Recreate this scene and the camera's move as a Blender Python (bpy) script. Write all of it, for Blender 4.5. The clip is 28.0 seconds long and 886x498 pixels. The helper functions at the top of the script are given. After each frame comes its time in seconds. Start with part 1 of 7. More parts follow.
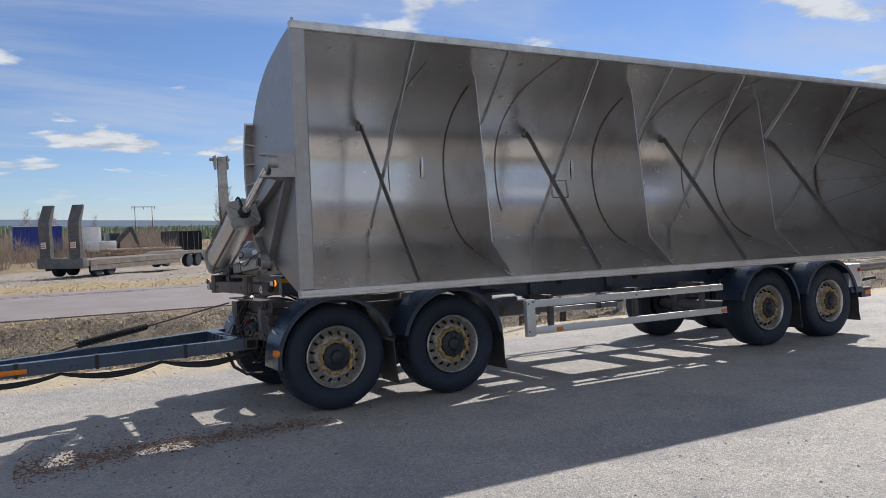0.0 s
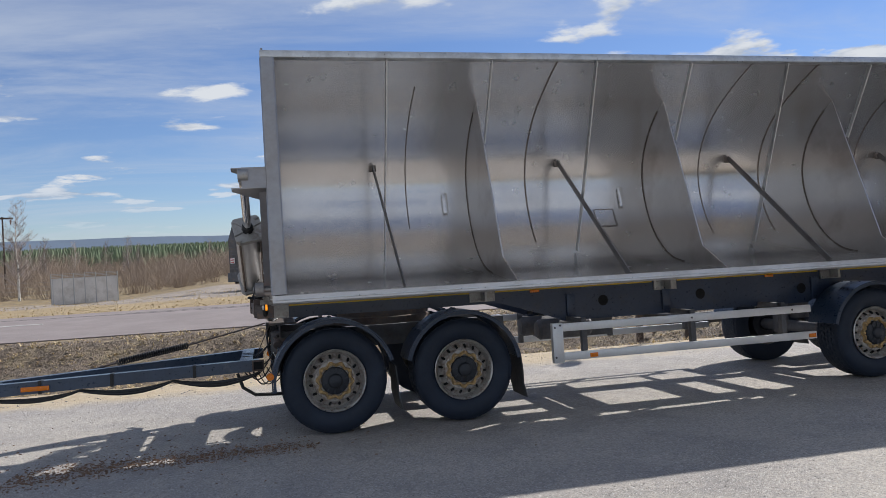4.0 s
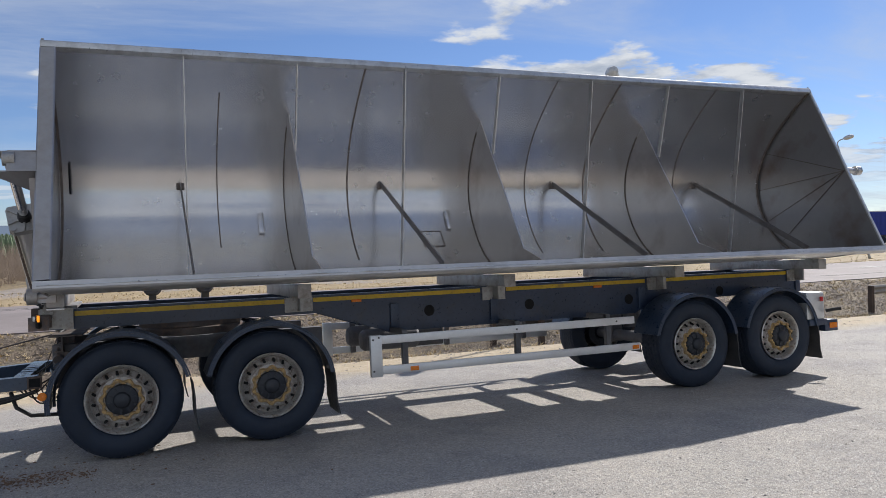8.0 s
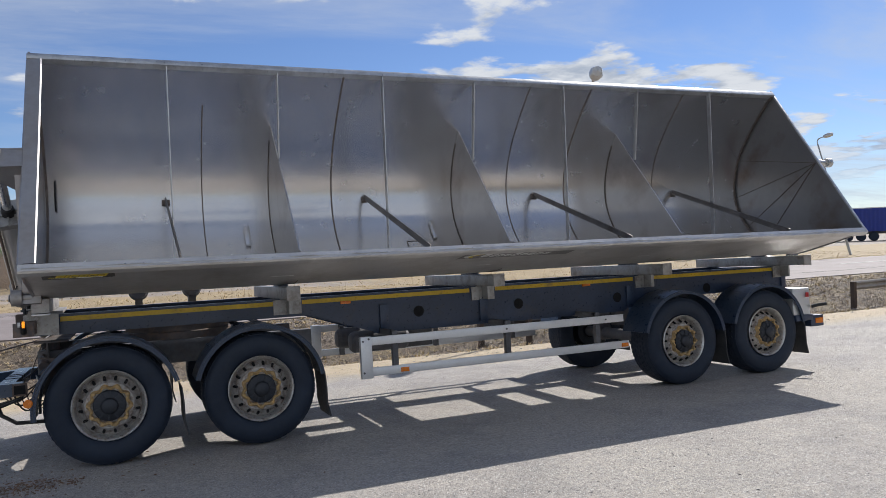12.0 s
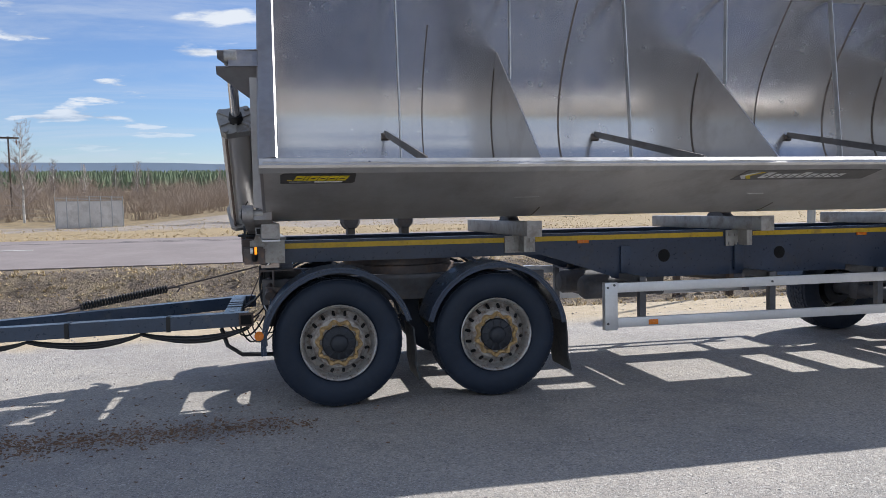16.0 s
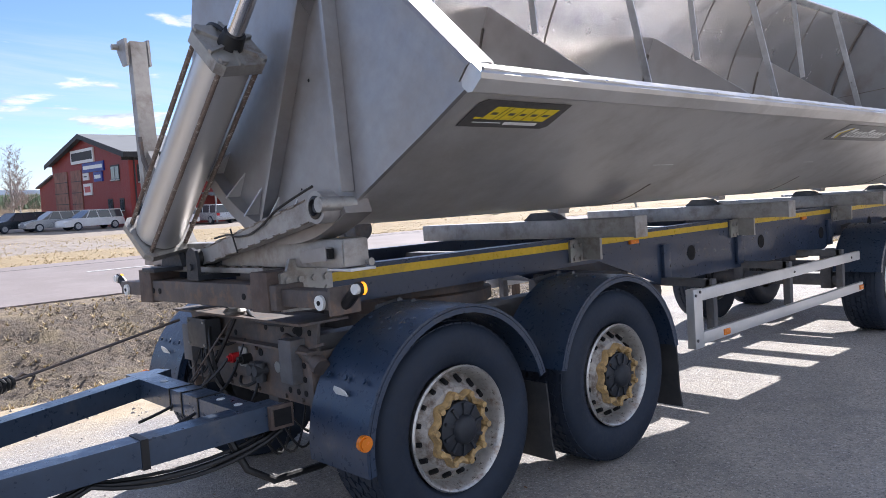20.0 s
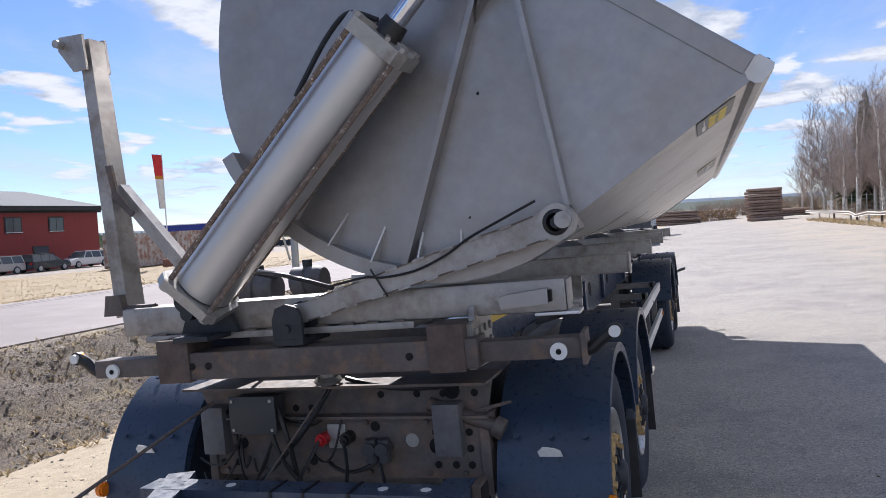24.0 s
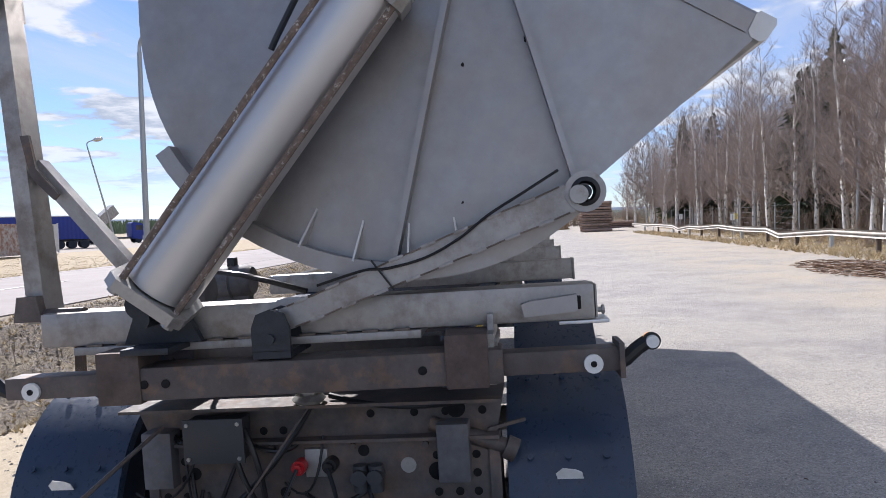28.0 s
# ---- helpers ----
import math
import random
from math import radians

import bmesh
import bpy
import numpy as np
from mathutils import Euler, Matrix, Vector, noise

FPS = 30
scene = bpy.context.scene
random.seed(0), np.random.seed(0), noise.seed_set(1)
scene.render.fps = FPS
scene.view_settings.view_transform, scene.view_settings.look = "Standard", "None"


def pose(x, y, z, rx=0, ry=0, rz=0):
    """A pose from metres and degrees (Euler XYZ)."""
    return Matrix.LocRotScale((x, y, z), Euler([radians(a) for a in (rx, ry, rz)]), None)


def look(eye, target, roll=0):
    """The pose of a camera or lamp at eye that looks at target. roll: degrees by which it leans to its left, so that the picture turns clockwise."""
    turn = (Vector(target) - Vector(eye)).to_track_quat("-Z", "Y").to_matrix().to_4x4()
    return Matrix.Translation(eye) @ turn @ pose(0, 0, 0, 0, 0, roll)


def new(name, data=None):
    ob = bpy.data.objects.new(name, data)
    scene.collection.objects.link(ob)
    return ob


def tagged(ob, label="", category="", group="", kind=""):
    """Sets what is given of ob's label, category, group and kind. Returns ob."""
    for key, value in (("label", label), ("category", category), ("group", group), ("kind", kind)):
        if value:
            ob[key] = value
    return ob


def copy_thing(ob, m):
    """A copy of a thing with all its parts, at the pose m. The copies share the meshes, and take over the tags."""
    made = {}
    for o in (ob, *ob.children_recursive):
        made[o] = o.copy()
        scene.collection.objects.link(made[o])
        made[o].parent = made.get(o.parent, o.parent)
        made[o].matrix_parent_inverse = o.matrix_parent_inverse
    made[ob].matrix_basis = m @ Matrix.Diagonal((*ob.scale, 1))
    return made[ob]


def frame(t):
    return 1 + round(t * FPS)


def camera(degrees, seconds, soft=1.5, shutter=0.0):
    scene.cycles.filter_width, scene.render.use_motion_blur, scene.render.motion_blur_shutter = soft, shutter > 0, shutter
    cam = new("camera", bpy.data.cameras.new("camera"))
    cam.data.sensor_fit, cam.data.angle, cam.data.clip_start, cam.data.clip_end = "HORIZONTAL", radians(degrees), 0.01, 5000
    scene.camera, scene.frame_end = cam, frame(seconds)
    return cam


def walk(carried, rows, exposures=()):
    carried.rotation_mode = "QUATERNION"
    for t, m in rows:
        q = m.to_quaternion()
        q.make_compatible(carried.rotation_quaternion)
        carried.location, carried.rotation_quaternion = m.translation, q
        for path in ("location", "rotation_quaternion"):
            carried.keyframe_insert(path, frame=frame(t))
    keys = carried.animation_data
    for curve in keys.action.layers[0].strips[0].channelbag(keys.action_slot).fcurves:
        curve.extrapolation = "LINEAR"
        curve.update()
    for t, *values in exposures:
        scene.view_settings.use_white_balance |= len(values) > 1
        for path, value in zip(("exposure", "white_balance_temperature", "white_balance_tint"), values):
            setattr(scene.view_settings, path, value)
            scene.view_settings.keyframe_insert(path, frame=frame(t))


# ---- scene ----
cam = camera(61.2, 28.0, 0.3)
PATH = [
    (0, (-2.57, -7.014, 1.781), (-1.62, -5.255, 1.725), -1.7),
    (0.5, (-2.224, -7.025, 1.744), (-1.332, -5.235, 1.702), -1.9),
    (1, (-1.905, -7.081, 1.769), (-1.067, -5.266, 1.731), -1.9),
    (1.5, (-1.619, -7.122, 1.782), (-0.84, -5.28, 1.757), -2.0),
    (2, (-1.344, -7.085, 1.794), (-0.626, -5.218, 1.781), -1.8),
    (2.5, (-1.051, -7.154, 1.808), (-0.402, -5.263, 1.801), -1.5),
    (3, (-0.906, -7.286, 1.809), (-0.321, -5.373, 1.805), -1.7),
    (3.5, (-0.759, -7.462, 1.826), (-0.239, -5.53, 1.821), -2.3),
    (5.5, (-0.009, -7.357, 1.84), (0.352, -5.39, 1.8), -3.1),
    (6, (0.205, -7.378, 1.897), (0.583, -5.414, 1.855), -2.3),
    (6.5, (0.209, -7.317, 1.842), (0.664, -5.37, 1.821), -1.6),
    (7, (0.201, -7.285, 1.901), (0.753, -5.363, 1.871), -1.0),
    (7.5, (0.203, -7.273, 1.881), (0.856, -5.383, 1.857), -1.3),
    (8, (0.23, -7.255, 1.908), (0.97, -5.397, 1.876), -1.6),
    (8.5, (0.252, -7.233, 1.918), (1.06, -5.404, 1.881), -2.0),
    (9, (0.225, -7.217, 1.888), (1.086, -5.412, 1.855), -2.4),
    (9.5, (0.225, -7.219, 1.903), (1.106, -5.424, 1.866), -2.5),
    (10, (0.217, -7.228, 1.924), (1.099, -5.434, 1.882), -2.6),
    (10.5, (0.237, -7.233, 1.937), (1.099, -5.429, 1.894), -2.5),
    (11, (0.23, -7.229, 1.923), (1.063, -5.412, 1.884), -2.5),
    (11.5, (0.191, -7.21, 1.906), (0.996, -5.379, 1.873), -2.4),
    (13.5, (0.202, -7.269, 1.855), (0.84, -5.374, 1.814), -1.4),
    (14, (0.2, -7.236, 1.845), (0.749, -5.314, 1.776), -0.8),
    (14.5, (0.097, -7.081, 1.833), (0.548, -5.136, 1.73), -0.5),
    (15, (0.018, -6.804, 1.802), (0.395, -4.845, 1.668), -0.3),
    (15.5, (-0.224, -6.389, 1.82), (0.162, -4.433, 1.656), -0.4),
    (16, (-0.457, -5.975, 1.822), (-0.028, -4.029, 1.643), -0.6),
    (16.5, (-0.679, -5.487, 1.767), (-0.144, -3.567, 1.6), -0.8),
    (17, (-0.923, -5.077, 1.764), (-0.281, -3.19, 1.596), -0.8),
    (17.5, (-1.169, -4.629, 1.732), (-0.416, -2.783, 1.575), -0.8),
    (18, (-1.441, -4.144, 1.723), (-0.556, -2.356, 1.578), -0.5),
    (18.5, (-1.682, -3.761, 1.744), (-0.7, -2.024, 1.601), -0.4),
    (19, (-1.917, -3.368, 1.722), (-0.831, -1.694, 1.584), -1.1),
    (19.5, (-2.226, -2.995, 1.712), (-1.016, -1.409, 1.565), -1.9),
    (20, (-2.454, -2.592, 1.713), (-1.114, -1.116, 1.549), -2.4),
    (20.5, (-2.721, -2.27, 1.705), (-1.263, -0.912, 1.536), -3.0),
    (21, (-2.942, -2.004, 1.726), (-1.385, -0.76, 1.557), -2.9),
    (21.5, (-3.103, -1.709, 1.737), (-1.467, -0.568, 1.59), -2.6),
    (22, (-3.299, -1.413, 1.723), (-1.599, -0.365, 1.604), -2.4),
    (22.5, (-3.429, -1.136, 1.726), (-1.677, -0.175, 1.635), -2.4),
    (24.5, (-3.501, -0.186, 1.754), (-1.577, 0.358, 1.682), -3.8),
    (25, (-3.465, -0.003, 1.763), (-1.514, 0.433, 1.691), -4.2),
    (25.5, (-3.407, 0.15, 1.775), (-1.438, 0.498, 1.721), -4.1),
    (26, (-3.298, 0.227, 1.77), (-1.32, 0.521, 1.745), -3.8),
    (26.5, (-3.296, 0.271, 1.783), (-1.315, 0.54, 1.772), -3.3),
    (27, (-3.311, 0.292, 1.78), (-1.328, 0.551, 1.768), -2.7),
    (27.5, (-3.309, 0.31, 1.767), (-1.325, 0.561, 1.73), -2.1),
    (28, (-3.31, 0.338, 1.744), (-1.325, 0.576, 1.669), -1.5),
]
EXPOSURE = [(0, 0.08, 6500, 10), (6, 0.08, 6500, 10), (11, 0.10, 6500, 10), (14, 0.08, 6450, 10), (16, 0.28, 6300, 10), (18, 0.62, 6300, 12), (20, 0.78, 6300, 14), (22, 0.62, 6300, 15), (25, 0.36, 6300, 14),
            (28, 0.42, 6300, 14)]
walk(cam, [(t, look(eye, target, roll)) for t, eye, target, roll in PATH], EXPOSURE)

# ---- world, sun, exposure ----
SUN = Vector((1.12, 0.655, 1.0)).normalized()
scene.view_settings.exposure = 0.0
world = bpy.data.worlds.new("sky")
scene.world = world
world.use_nodes = True


def build_sky():
    nt = world.node_tree
    N, L = nt.nodes, nt.links
    N.clear()
    out, bg = N.new("ShaderNodeOutputWorld"), N.new("ShaderNodeBackground")
    sky = N.new("ShaderNodeTexSky")
    sky.sky_type, sky.sun_disc = "NISHITA", False
    sky.sun_elevation = math.asin(SUN.z)
    sky.sun_rotation = math.atan2(SUN.x, SUN.y)
    sky.air_density, sky.dust_density, sky.ozone_density = 0.9, 0.08, 1.8
    tc = N.new("ShaderNodeTexCoord")
    sep = N.new("ShaderNodeSeparateXYZ")
    L.new(tc.outputs["Generated"], sep.inputs[0])

    def m(op, a, b=None, c=None):
        n = N.new("ShaderNodeMath")
        n.operation = op
        for i, v in enumerate((a, b, c)):
            if v is None:
                continue
            if isinstance(v, (int, float)):
                n.inputs[i].default_value = v
            else:
                L.new(v, n.inputs[i])
        return n.outputs[0]

    x, y, z = sep.outputs
    up = m("MAXIMUM", z, 0.02)
    # a flat cloud layer: direction over height
    den = m("ADD", up, 0.10)
    com = N.new("ShaderNodeCombineXYZ")
    L.new(m("DIVIDE", x, den), com.inputs[0])
    L.new(m("DIVIDE", y, den), com.inputs[1])

    def cloud(scale, detail, rough, lo, hi, dist=0.0, stretch=(1, 1, 1), off=(0, 0, 0), more=0.0):
        mp = N.new("ShaderNodeMapping")
        mp.inputs["Scale"].default_value = stretch
        mp.inputs["Location"].default_value = off
        L.new(com.outputs[0], mp.inputs[0])
        t = N.new("ShaderNodeTexNoise")
        t.inputs["Scale"].default_value, t.inputs["Detail"].default_value = scale, detail
        t.inputs["Roughness"].default_value, t.inputs["Distortion"].default_value = rough, dist
        L.new(mp.outputs[0], t.inputs["Vector"])
        r = N.new("ShaderNodeMapRange")
        r.interpolation_type = "SMOOTHSTEP"
        r.inputs["From Min"].default_value, r.inputs["From Max"].default_value = lo, hi
        L.new(m("ADD", t.outputs["Fac"], more), r.inputs["Value"])
        return r.outputs[0]

    cirrus = m("MULTIPLY", cloud(0.55, 8, 0.62, 0.39, 0.76, 0.6, (0.7, 1.9, 1), (3.1, 1.2, 0)), 0.70)
    # cumulus gathers eastwards; unseen cloud south and west is added to brighten the shade
    more = m("MAXIMUM", m("MAXIMUM", x, m("MULTIPLY", m("ADD", m("MULTIPLY", y, -1.0), m("MULTIPLY", x, -0.55)), 1.9)), 0.25)
    cumulus = cloud(1.5, 9, 0.55, 0.555, 0.62, 0.15, (1, 1, 1), (7.4, 2.3, 0), m("MULTIPLY", m("SUBTRACT", more, 0.30), 0.10))
    body = cloud(3.0, 8, 0.6, 0.40, 0.62, 0.0, (1, 1, 1), (7.4, 2.3, 0))
    fade = N.new("ShaderNodeMapRange")
    fade.inputs["From Min"].default_value, fade.inputs["From Max"].default_value = 0.02, 0.10
    L.new(z, fade.inputs["Value"])
    mixA, mixB = N.new("ShaderNodeMix"), N.new("ShaderNodeMix")
    mixA.data_type = mixB.data_type = "RGBA"
    tint = N.new("ShaderNodeMix")
    tint.data_type = "RGBA"
    tint.blend_type = "MULTIPLY"
    tint.inputs["Factor"].default_value = 1.0
    L.new(sky.outputs[0], tint.inputs["A"])
    tint.inputs["B"].default_value = (0.79, 0.90, 1.16, 1)
    L.new(tint.outputs["Result"], mixA.inputs["A"])
    mixA.inputs["B"].default_value = (5.9, 6.6, 7.8, 1)
    L.new(cirrus, mixA.inputs["Factor"])
    L.new(mixA.outputs["Result"], mixB.inputs["A"])
    shade = N.new("ShaderNodeMix")
    shade.data_type = "RGBA"
    shade.inputs["A"].default_value, shade.inputs["B"].default_value = (4.4, 5.1, 6.3, 1), (7.8, 8.2, 8.8, 1)
    L.new(body, shade.inputs["Factor"])
    L.new(shade.outputs["Result"], mixB.inputs["B"])
    L.new(m("MULTIPLY", cumulus, fade.outputs[0]), mixB.inputs["Factor"])
    L.new(mixB.outputs["Result"], bg.inputs["Color"])
    bg.inputs["Strength"].default_value = 0.085
    L.new(bg.outputs[0], out.inputs[0])


build_sky()
sun = new("sun", bpy.data.lights.new("sun", "SUN"))
sun.data.energy, sun.data.angle, sun.data.color = 5.0, radians(0.55), (1.0, 0.965, 0.92)
sun.matrix_world = look(SUN * 50, (0, 0, 0))


# ---- materials ----
def mat(name, color, rough=0.5, metal=0.0, var=0.25, big=1.5, small=25.0, bump=0.0, bscale=None, second=None, amount=0.5,
        stretch=(1, 1, 1), spec=0.5, rand=0.0, edge=(0.45, 0.62), rvar=0.12, coat=0.0, fine=8):
    """Two scales of noise over a colour; second: a stain colour in patches; rand: change from object to object."""
    mt = bpy.data.materials.new(name)
    mt.use_nodes = True
    N, L = mt.node_tree.nodes, mt.node_tree.links
    b = N["Principled BSDF"]
    tc, mp = N.new("ShaderNodeTexCoord"), N.new("ShaderNodeMapping")
    mp.inputs["Scale"].default_value = stretch
    L.new(tc.outputs["Object"], mp.inputs[0])

    def nz(scale, detail=5, rough_=0.6):
        t = N.new("ShaderNodeTexNoise")
        t.inputs["Scale"].default_value, t.inputs["Detail"].default_value, t.inputs["Roughness"].default_value = scale, detail, rough_
        L.new(mp.outputs[0], t.inputs["Vector"])
        return t.outputs["Fac"]

    def rng(v, a, b_, c, d):
        r = N.new("ShaderNodeMapRange")
        for k, x in zip(("From Min", "From Max", "To Min", "To Max"), (a, b_, c, d)):
            r.inputs[k].default_value = x
        L.new(v, r.inputs["Value"])
        return r.outputs[0]

    def mul(a, b_):
        n = N.new("ShaderNodeMath")
        n.operation = "MULTIPLY"
        L.new(a, n.inputs[0])
        L.new(b_, n.inputs[1])
        return n.outputs[0]

    nb, ns = nz(big), nz(small)
    f = mul(rng(nb, 0.25, 0.75, 1 - var, 1 + var), rng(ns, 0.25, 0.75, 1 - var * 0.7, 1 + var * 0.7))
    if rand:
        oi = N.new("ShaderNodeObjectInfo")
        f = mul(f, rng(oi.outputs["Random"], 0, 1, 1 - rand, 1 + rand))
    base = N.new("ShaderNodeMix")
    base.data_type, base.blend_type = "RGBA", "MULTIPLY"
    base.inputs["Factor"].default_value = 1.0
    col = N.new("ShaderNodeMix")
    col.data_type = "RGBA"
    col.inputs["A"].default_value = (*color, 1)
    col.inputs["B"].default_value = (*(second or color), 1)
    if second:
        k = rng(nz(big * 1.7 + 0.37, fine, 0.68 if fine > 5 else 0.5), edge[0], edge[1], 0, amount)
        L.new(k, col.inputs["Factor"])
    else:
        col.inputs["Factor"].default_value = 0
    L.new(col.outputs["Result"], base.inputs["A"])
    g = N.new("ShaderNodeCombineColor")
    for i in range(3):
        L.new(f, g.inputs[i])
    L.new(g.outputs[0], base.inputs["B"])
    L.new(base.outputs["Result"], b.inputs["Base Color"])
    L.new(rng(ns, 0.3, 0.7, max(0.02, rough - rvar), min(1, rough + rvar)), b.inputs["Roughness"])
    b.inputs["Metallic"].default_value = metal
    b.inputs["Specular IOR Level"].default_value = spec
    b.inputs["Coat Weight"].default_value = coat
    if bump:
        bp = N.new("ShaderNodeBump")
        bp.inputs["Strength"].default_value = 1.0
        bp.inputs["Distance"].default_value = bump
        L.new(nz(bscale or small, 6, 0.65), bp.inputs["Height"])
        L.new(bp.outputs[0], b.inputs["Normal"])
    return mt


def glow(name, color, strength):
    mt = mat(name, color, 0.3, 0, 0.05)
    b = mt.node_tree.nodes["Principled BSDF"]
    b.inputs["Emission Color"].default_value = (*color, 1)
    b.inputs["Emission Strength"].default_value = strength
    return mt


ALU_IN = mat("worn_aluminium_inside", (0.645, 0.63, 0.62), 0.24, 0.96, 0.025, 0.8, 6.0, 0.0001, 14, (0.40, 0.33, 0.28), 0.24, (1, 1, 1), edge=(0.46, 0.80), rvar=0.04, fine=4)
ALU_OUT = mat("dusty_aluminium_outside", (0.62, 0.60, 0.575), 0.43, 0.7, 0.12, 0.8, 14.0, 0.0006, 40, (0.30, 0.27, 0.23), 0.5, edge=(0.48, 0.70))
# same aluminium as the skin, darkened to paint in the front's shade
ALU_SHADED = mat("shade_darkened_satin_aluminium", (0.355, 0.350, 0.355), 0.42, 0.75, 0.14, 0.9, 14.0, 0.0006, 40, (0.29, 0.255, 0.225), 0.7, edge=(0.42, 0.68), rvar=0.06)
ALU_FIN = mat("dull_aluminium_sheet", (0.52, 0.50, 0.485), 0.36, 0.9, 0.06, 0.9, 7.0, 0.0003, 20, (0.24, 0.185, 0.15), 0.5, edge=(0.52, 0.74), rvar=0.05, fine=4)
# brown stains over a base grey darkened to paint in the shade
ALU_REAR = mat("shaded_stained_rear_sheet", (0.34, 0.335, 0.335), 0.40, 0.85, 0.08, 0.9, 7.0, 0.0003, 20, (0.20, 0.135, 0.10), 0.7, edge=(0.54, 0.72), rvar=0.05, fine=5)
ALU_RIM = mat("bright_aluminium_rim", (0.62, 0.62, 0.61), 0.38, 0.8, 0.12, 3.0, 30.0, 0.001, 20, (0.3, 0.28, 0.26), 0.4)
ALU_BAR = mat("anodised_aluminium", (0.70, 0.71, 0.72), 0.42, 0.7, 0.08, 2.0, 40.0, 0.0003, 60)
STEEL = mat("galvanised_steel", (0.40, 0.39, 0.37), 0.5, 0.75, 0.2, 4.0, 40.0, 0.0008, 60, (0.16, 0.11, 0.08), 0.5, edge=(0.52, 0.66))
CHROME = mat("chrome", (0.72, 0.72, 0.74), 0.10, 1.0, 0.03, 4.0, 30.0, rvar=0.03)
CYL = mat("cylinder_aluminium", (0.60, 0.59, 0.58), 0.44, 0.8, 0.02, 2.0, 5.0, 0.0, 60, (0.52, 0.47, 0.42), 0.25, edge=(0.55, 0.80), rvar=0.02, fine=3)
NAVY = mat("navy_paint", (0.026, 0.043, 0.083), 0.36, 0.0, 0.25, 2.5, 30.0, 0.0006, 40, (0.06, 0.055, 0.05), 0.45, edge=(0.54, 0.72), coat=0.2)
FENDER = mat("dark_plastic_fender", (0.022, 0.041, 0.078), 0.34, 0.0, 0.2, 3.0, 40.0, 0.0006, 60, (0.070, 0.066, 0.062), 0.4, edge=(0.52, 0.75))
FRAME = mat("grimy_black_frame", (0.115, 0.116, 0.125), 0.6, 0.1, 0.35, 4.0, 30.0, 0.002, 30, (0.15, 0.115, 0.09), 0.5, edge=(0.52, 0.66))
RUST = mat("rusty_dark_steel", (0.115, 0.098, 0.092), 0.6, 0.35, 0.35, 5.0, 30.0, 0.002, 30, (0.19, 0.125, 0.09), 0.75, edge=(0.50, 0.60))
# dark colour stands for shade on the ground-facing crossing struts
STRUT = mat("shade_painted_strut", (0.21, 0.195, 0.185), 0.5, 0.6, 0.25, 3.0, 30.0, 0.0006, 40, (0.12, 0.09, 0.075), 0.6, edge=(0.50, 0.68))
PANEL = mat("dusty_rust_stained_panel", (0.105, 0.094, 0.090), 0.72, 0.1, 0.4, 3.5, 26.0, 0.002, 34, (0.175, 0.118, 0.088), 0.75, edge=(0.46, 0.62))
RUSTY = mat("brown_rusted_steel", (0.105, 0.076, 0.064), 0.7, 0.2, 0.4, 9.0, 50.0, 0.002, 40, (0.10, 0.085, 0.08), 0.7, edge=(0.50, 0.62))
FLAKE = mat("flaking_rusty_rod", (0.17, 0.125, 0.10), 0.75, 0.1, 0.4, 30.0, 140.0, 0.004, 90, (0.50, 0.46, 0.41), 0.9, edge=(0.56, 0.62))
ALU_DIRTY = mat("grimy_aluminium", (0.38, 0.365, 0.35), 0.5, 0.6, 0.2, 3.0, 24.0, 0.001, 40, (0.17, 0.135, 0.11), 0.7, edge=(0.48, 0.66))
BAR = mat("blue_grey_drawbar_paint", (0.038, 0.060, 0.098), 0.35, 0.0, 0.2, 3.0, 30.0, 0.0006, 40, (0.14, 0.14, 0.14), 0.45, edge=(0.56, 0.74), coat=0.2)
RUBBER = mat("tyre_rubber", (0.016, 0.025, 0.043), 0.66, 0.0, 0.25, 4.0, 40.0, 0.001, 60, (0.05, 0.05, 0.055), 0.3, edge=(0.52, 0.78), spec=0.4)
RUBBER_FLAT = mat("rubber_flap", (0.030, 0.032, 0.036), 0.65, 0.0, 0.2, 5.0, 40.0, 0.001, 40, (0.08, 0.075, 0.07), 0.35)
HOSE = mat("black_hose", (0.012, 0.012, 0.013), 0.45, 0.0, 0.15)
RIM = mat("dirty_silver_rim", (0.56, 0.55, 0.53), 0.36, 0.7, 0.2, 8.0, 50.0, 0.001, 60, (0.26, 0.17, 0.11), 0.7, edge=(0.50, 0.66))
DISC = mat("rust_stained_disc", (0.47, 0.44, 0.41), 0.55, 0.35, 0.3, 8.0, 50.0, 0.001, 60, (0.15, 0.10, 0.07), 0.8, edge=(0.46, 0.62))
NUTRING = mat("dirty_yellow_ring", (0.50, 0.33, 0.14), 0.6, 0.0, 0.3, 12.0, 60.0, 0.001, 60, (0.20, 0.14, 0.08), 0.7)
HUB = mat("dark_hub", (0.030, 0.034, 0.042), 0.5, 0.3, 0.3, 12.0, 60.0, 0.001, 50)
HOLE = mat("dark_hole", (0.006, 0.006, 0.007), 0.9, 0.0, 0.1)
YELLOW = mat("yellow_tape", (0.62, 0.40, 0.012), 0.35, 0.0, 0.15, 3.0, 40.0, second=(0.20, 0.13, 0.05), amount=0.6, edge=(0.55, 0.7))
ORANGE = mat("orange_lens", (0.75, 0.20, 0.012), 0.2, 0.0, 0.1)
ORANGE_LIT = glow("lit_orange_lens", (1.0, 0.34, 0.02), 0.9)
RED = mat("red_plastic", (0.45, 0.015, 0.02), 0.35, 0.0, 0.1)
WHITE = mat("white_plastic", (0.74, 0.74, 0.72), 0.4, 0.0, 0.08, 20.0, 90.0)
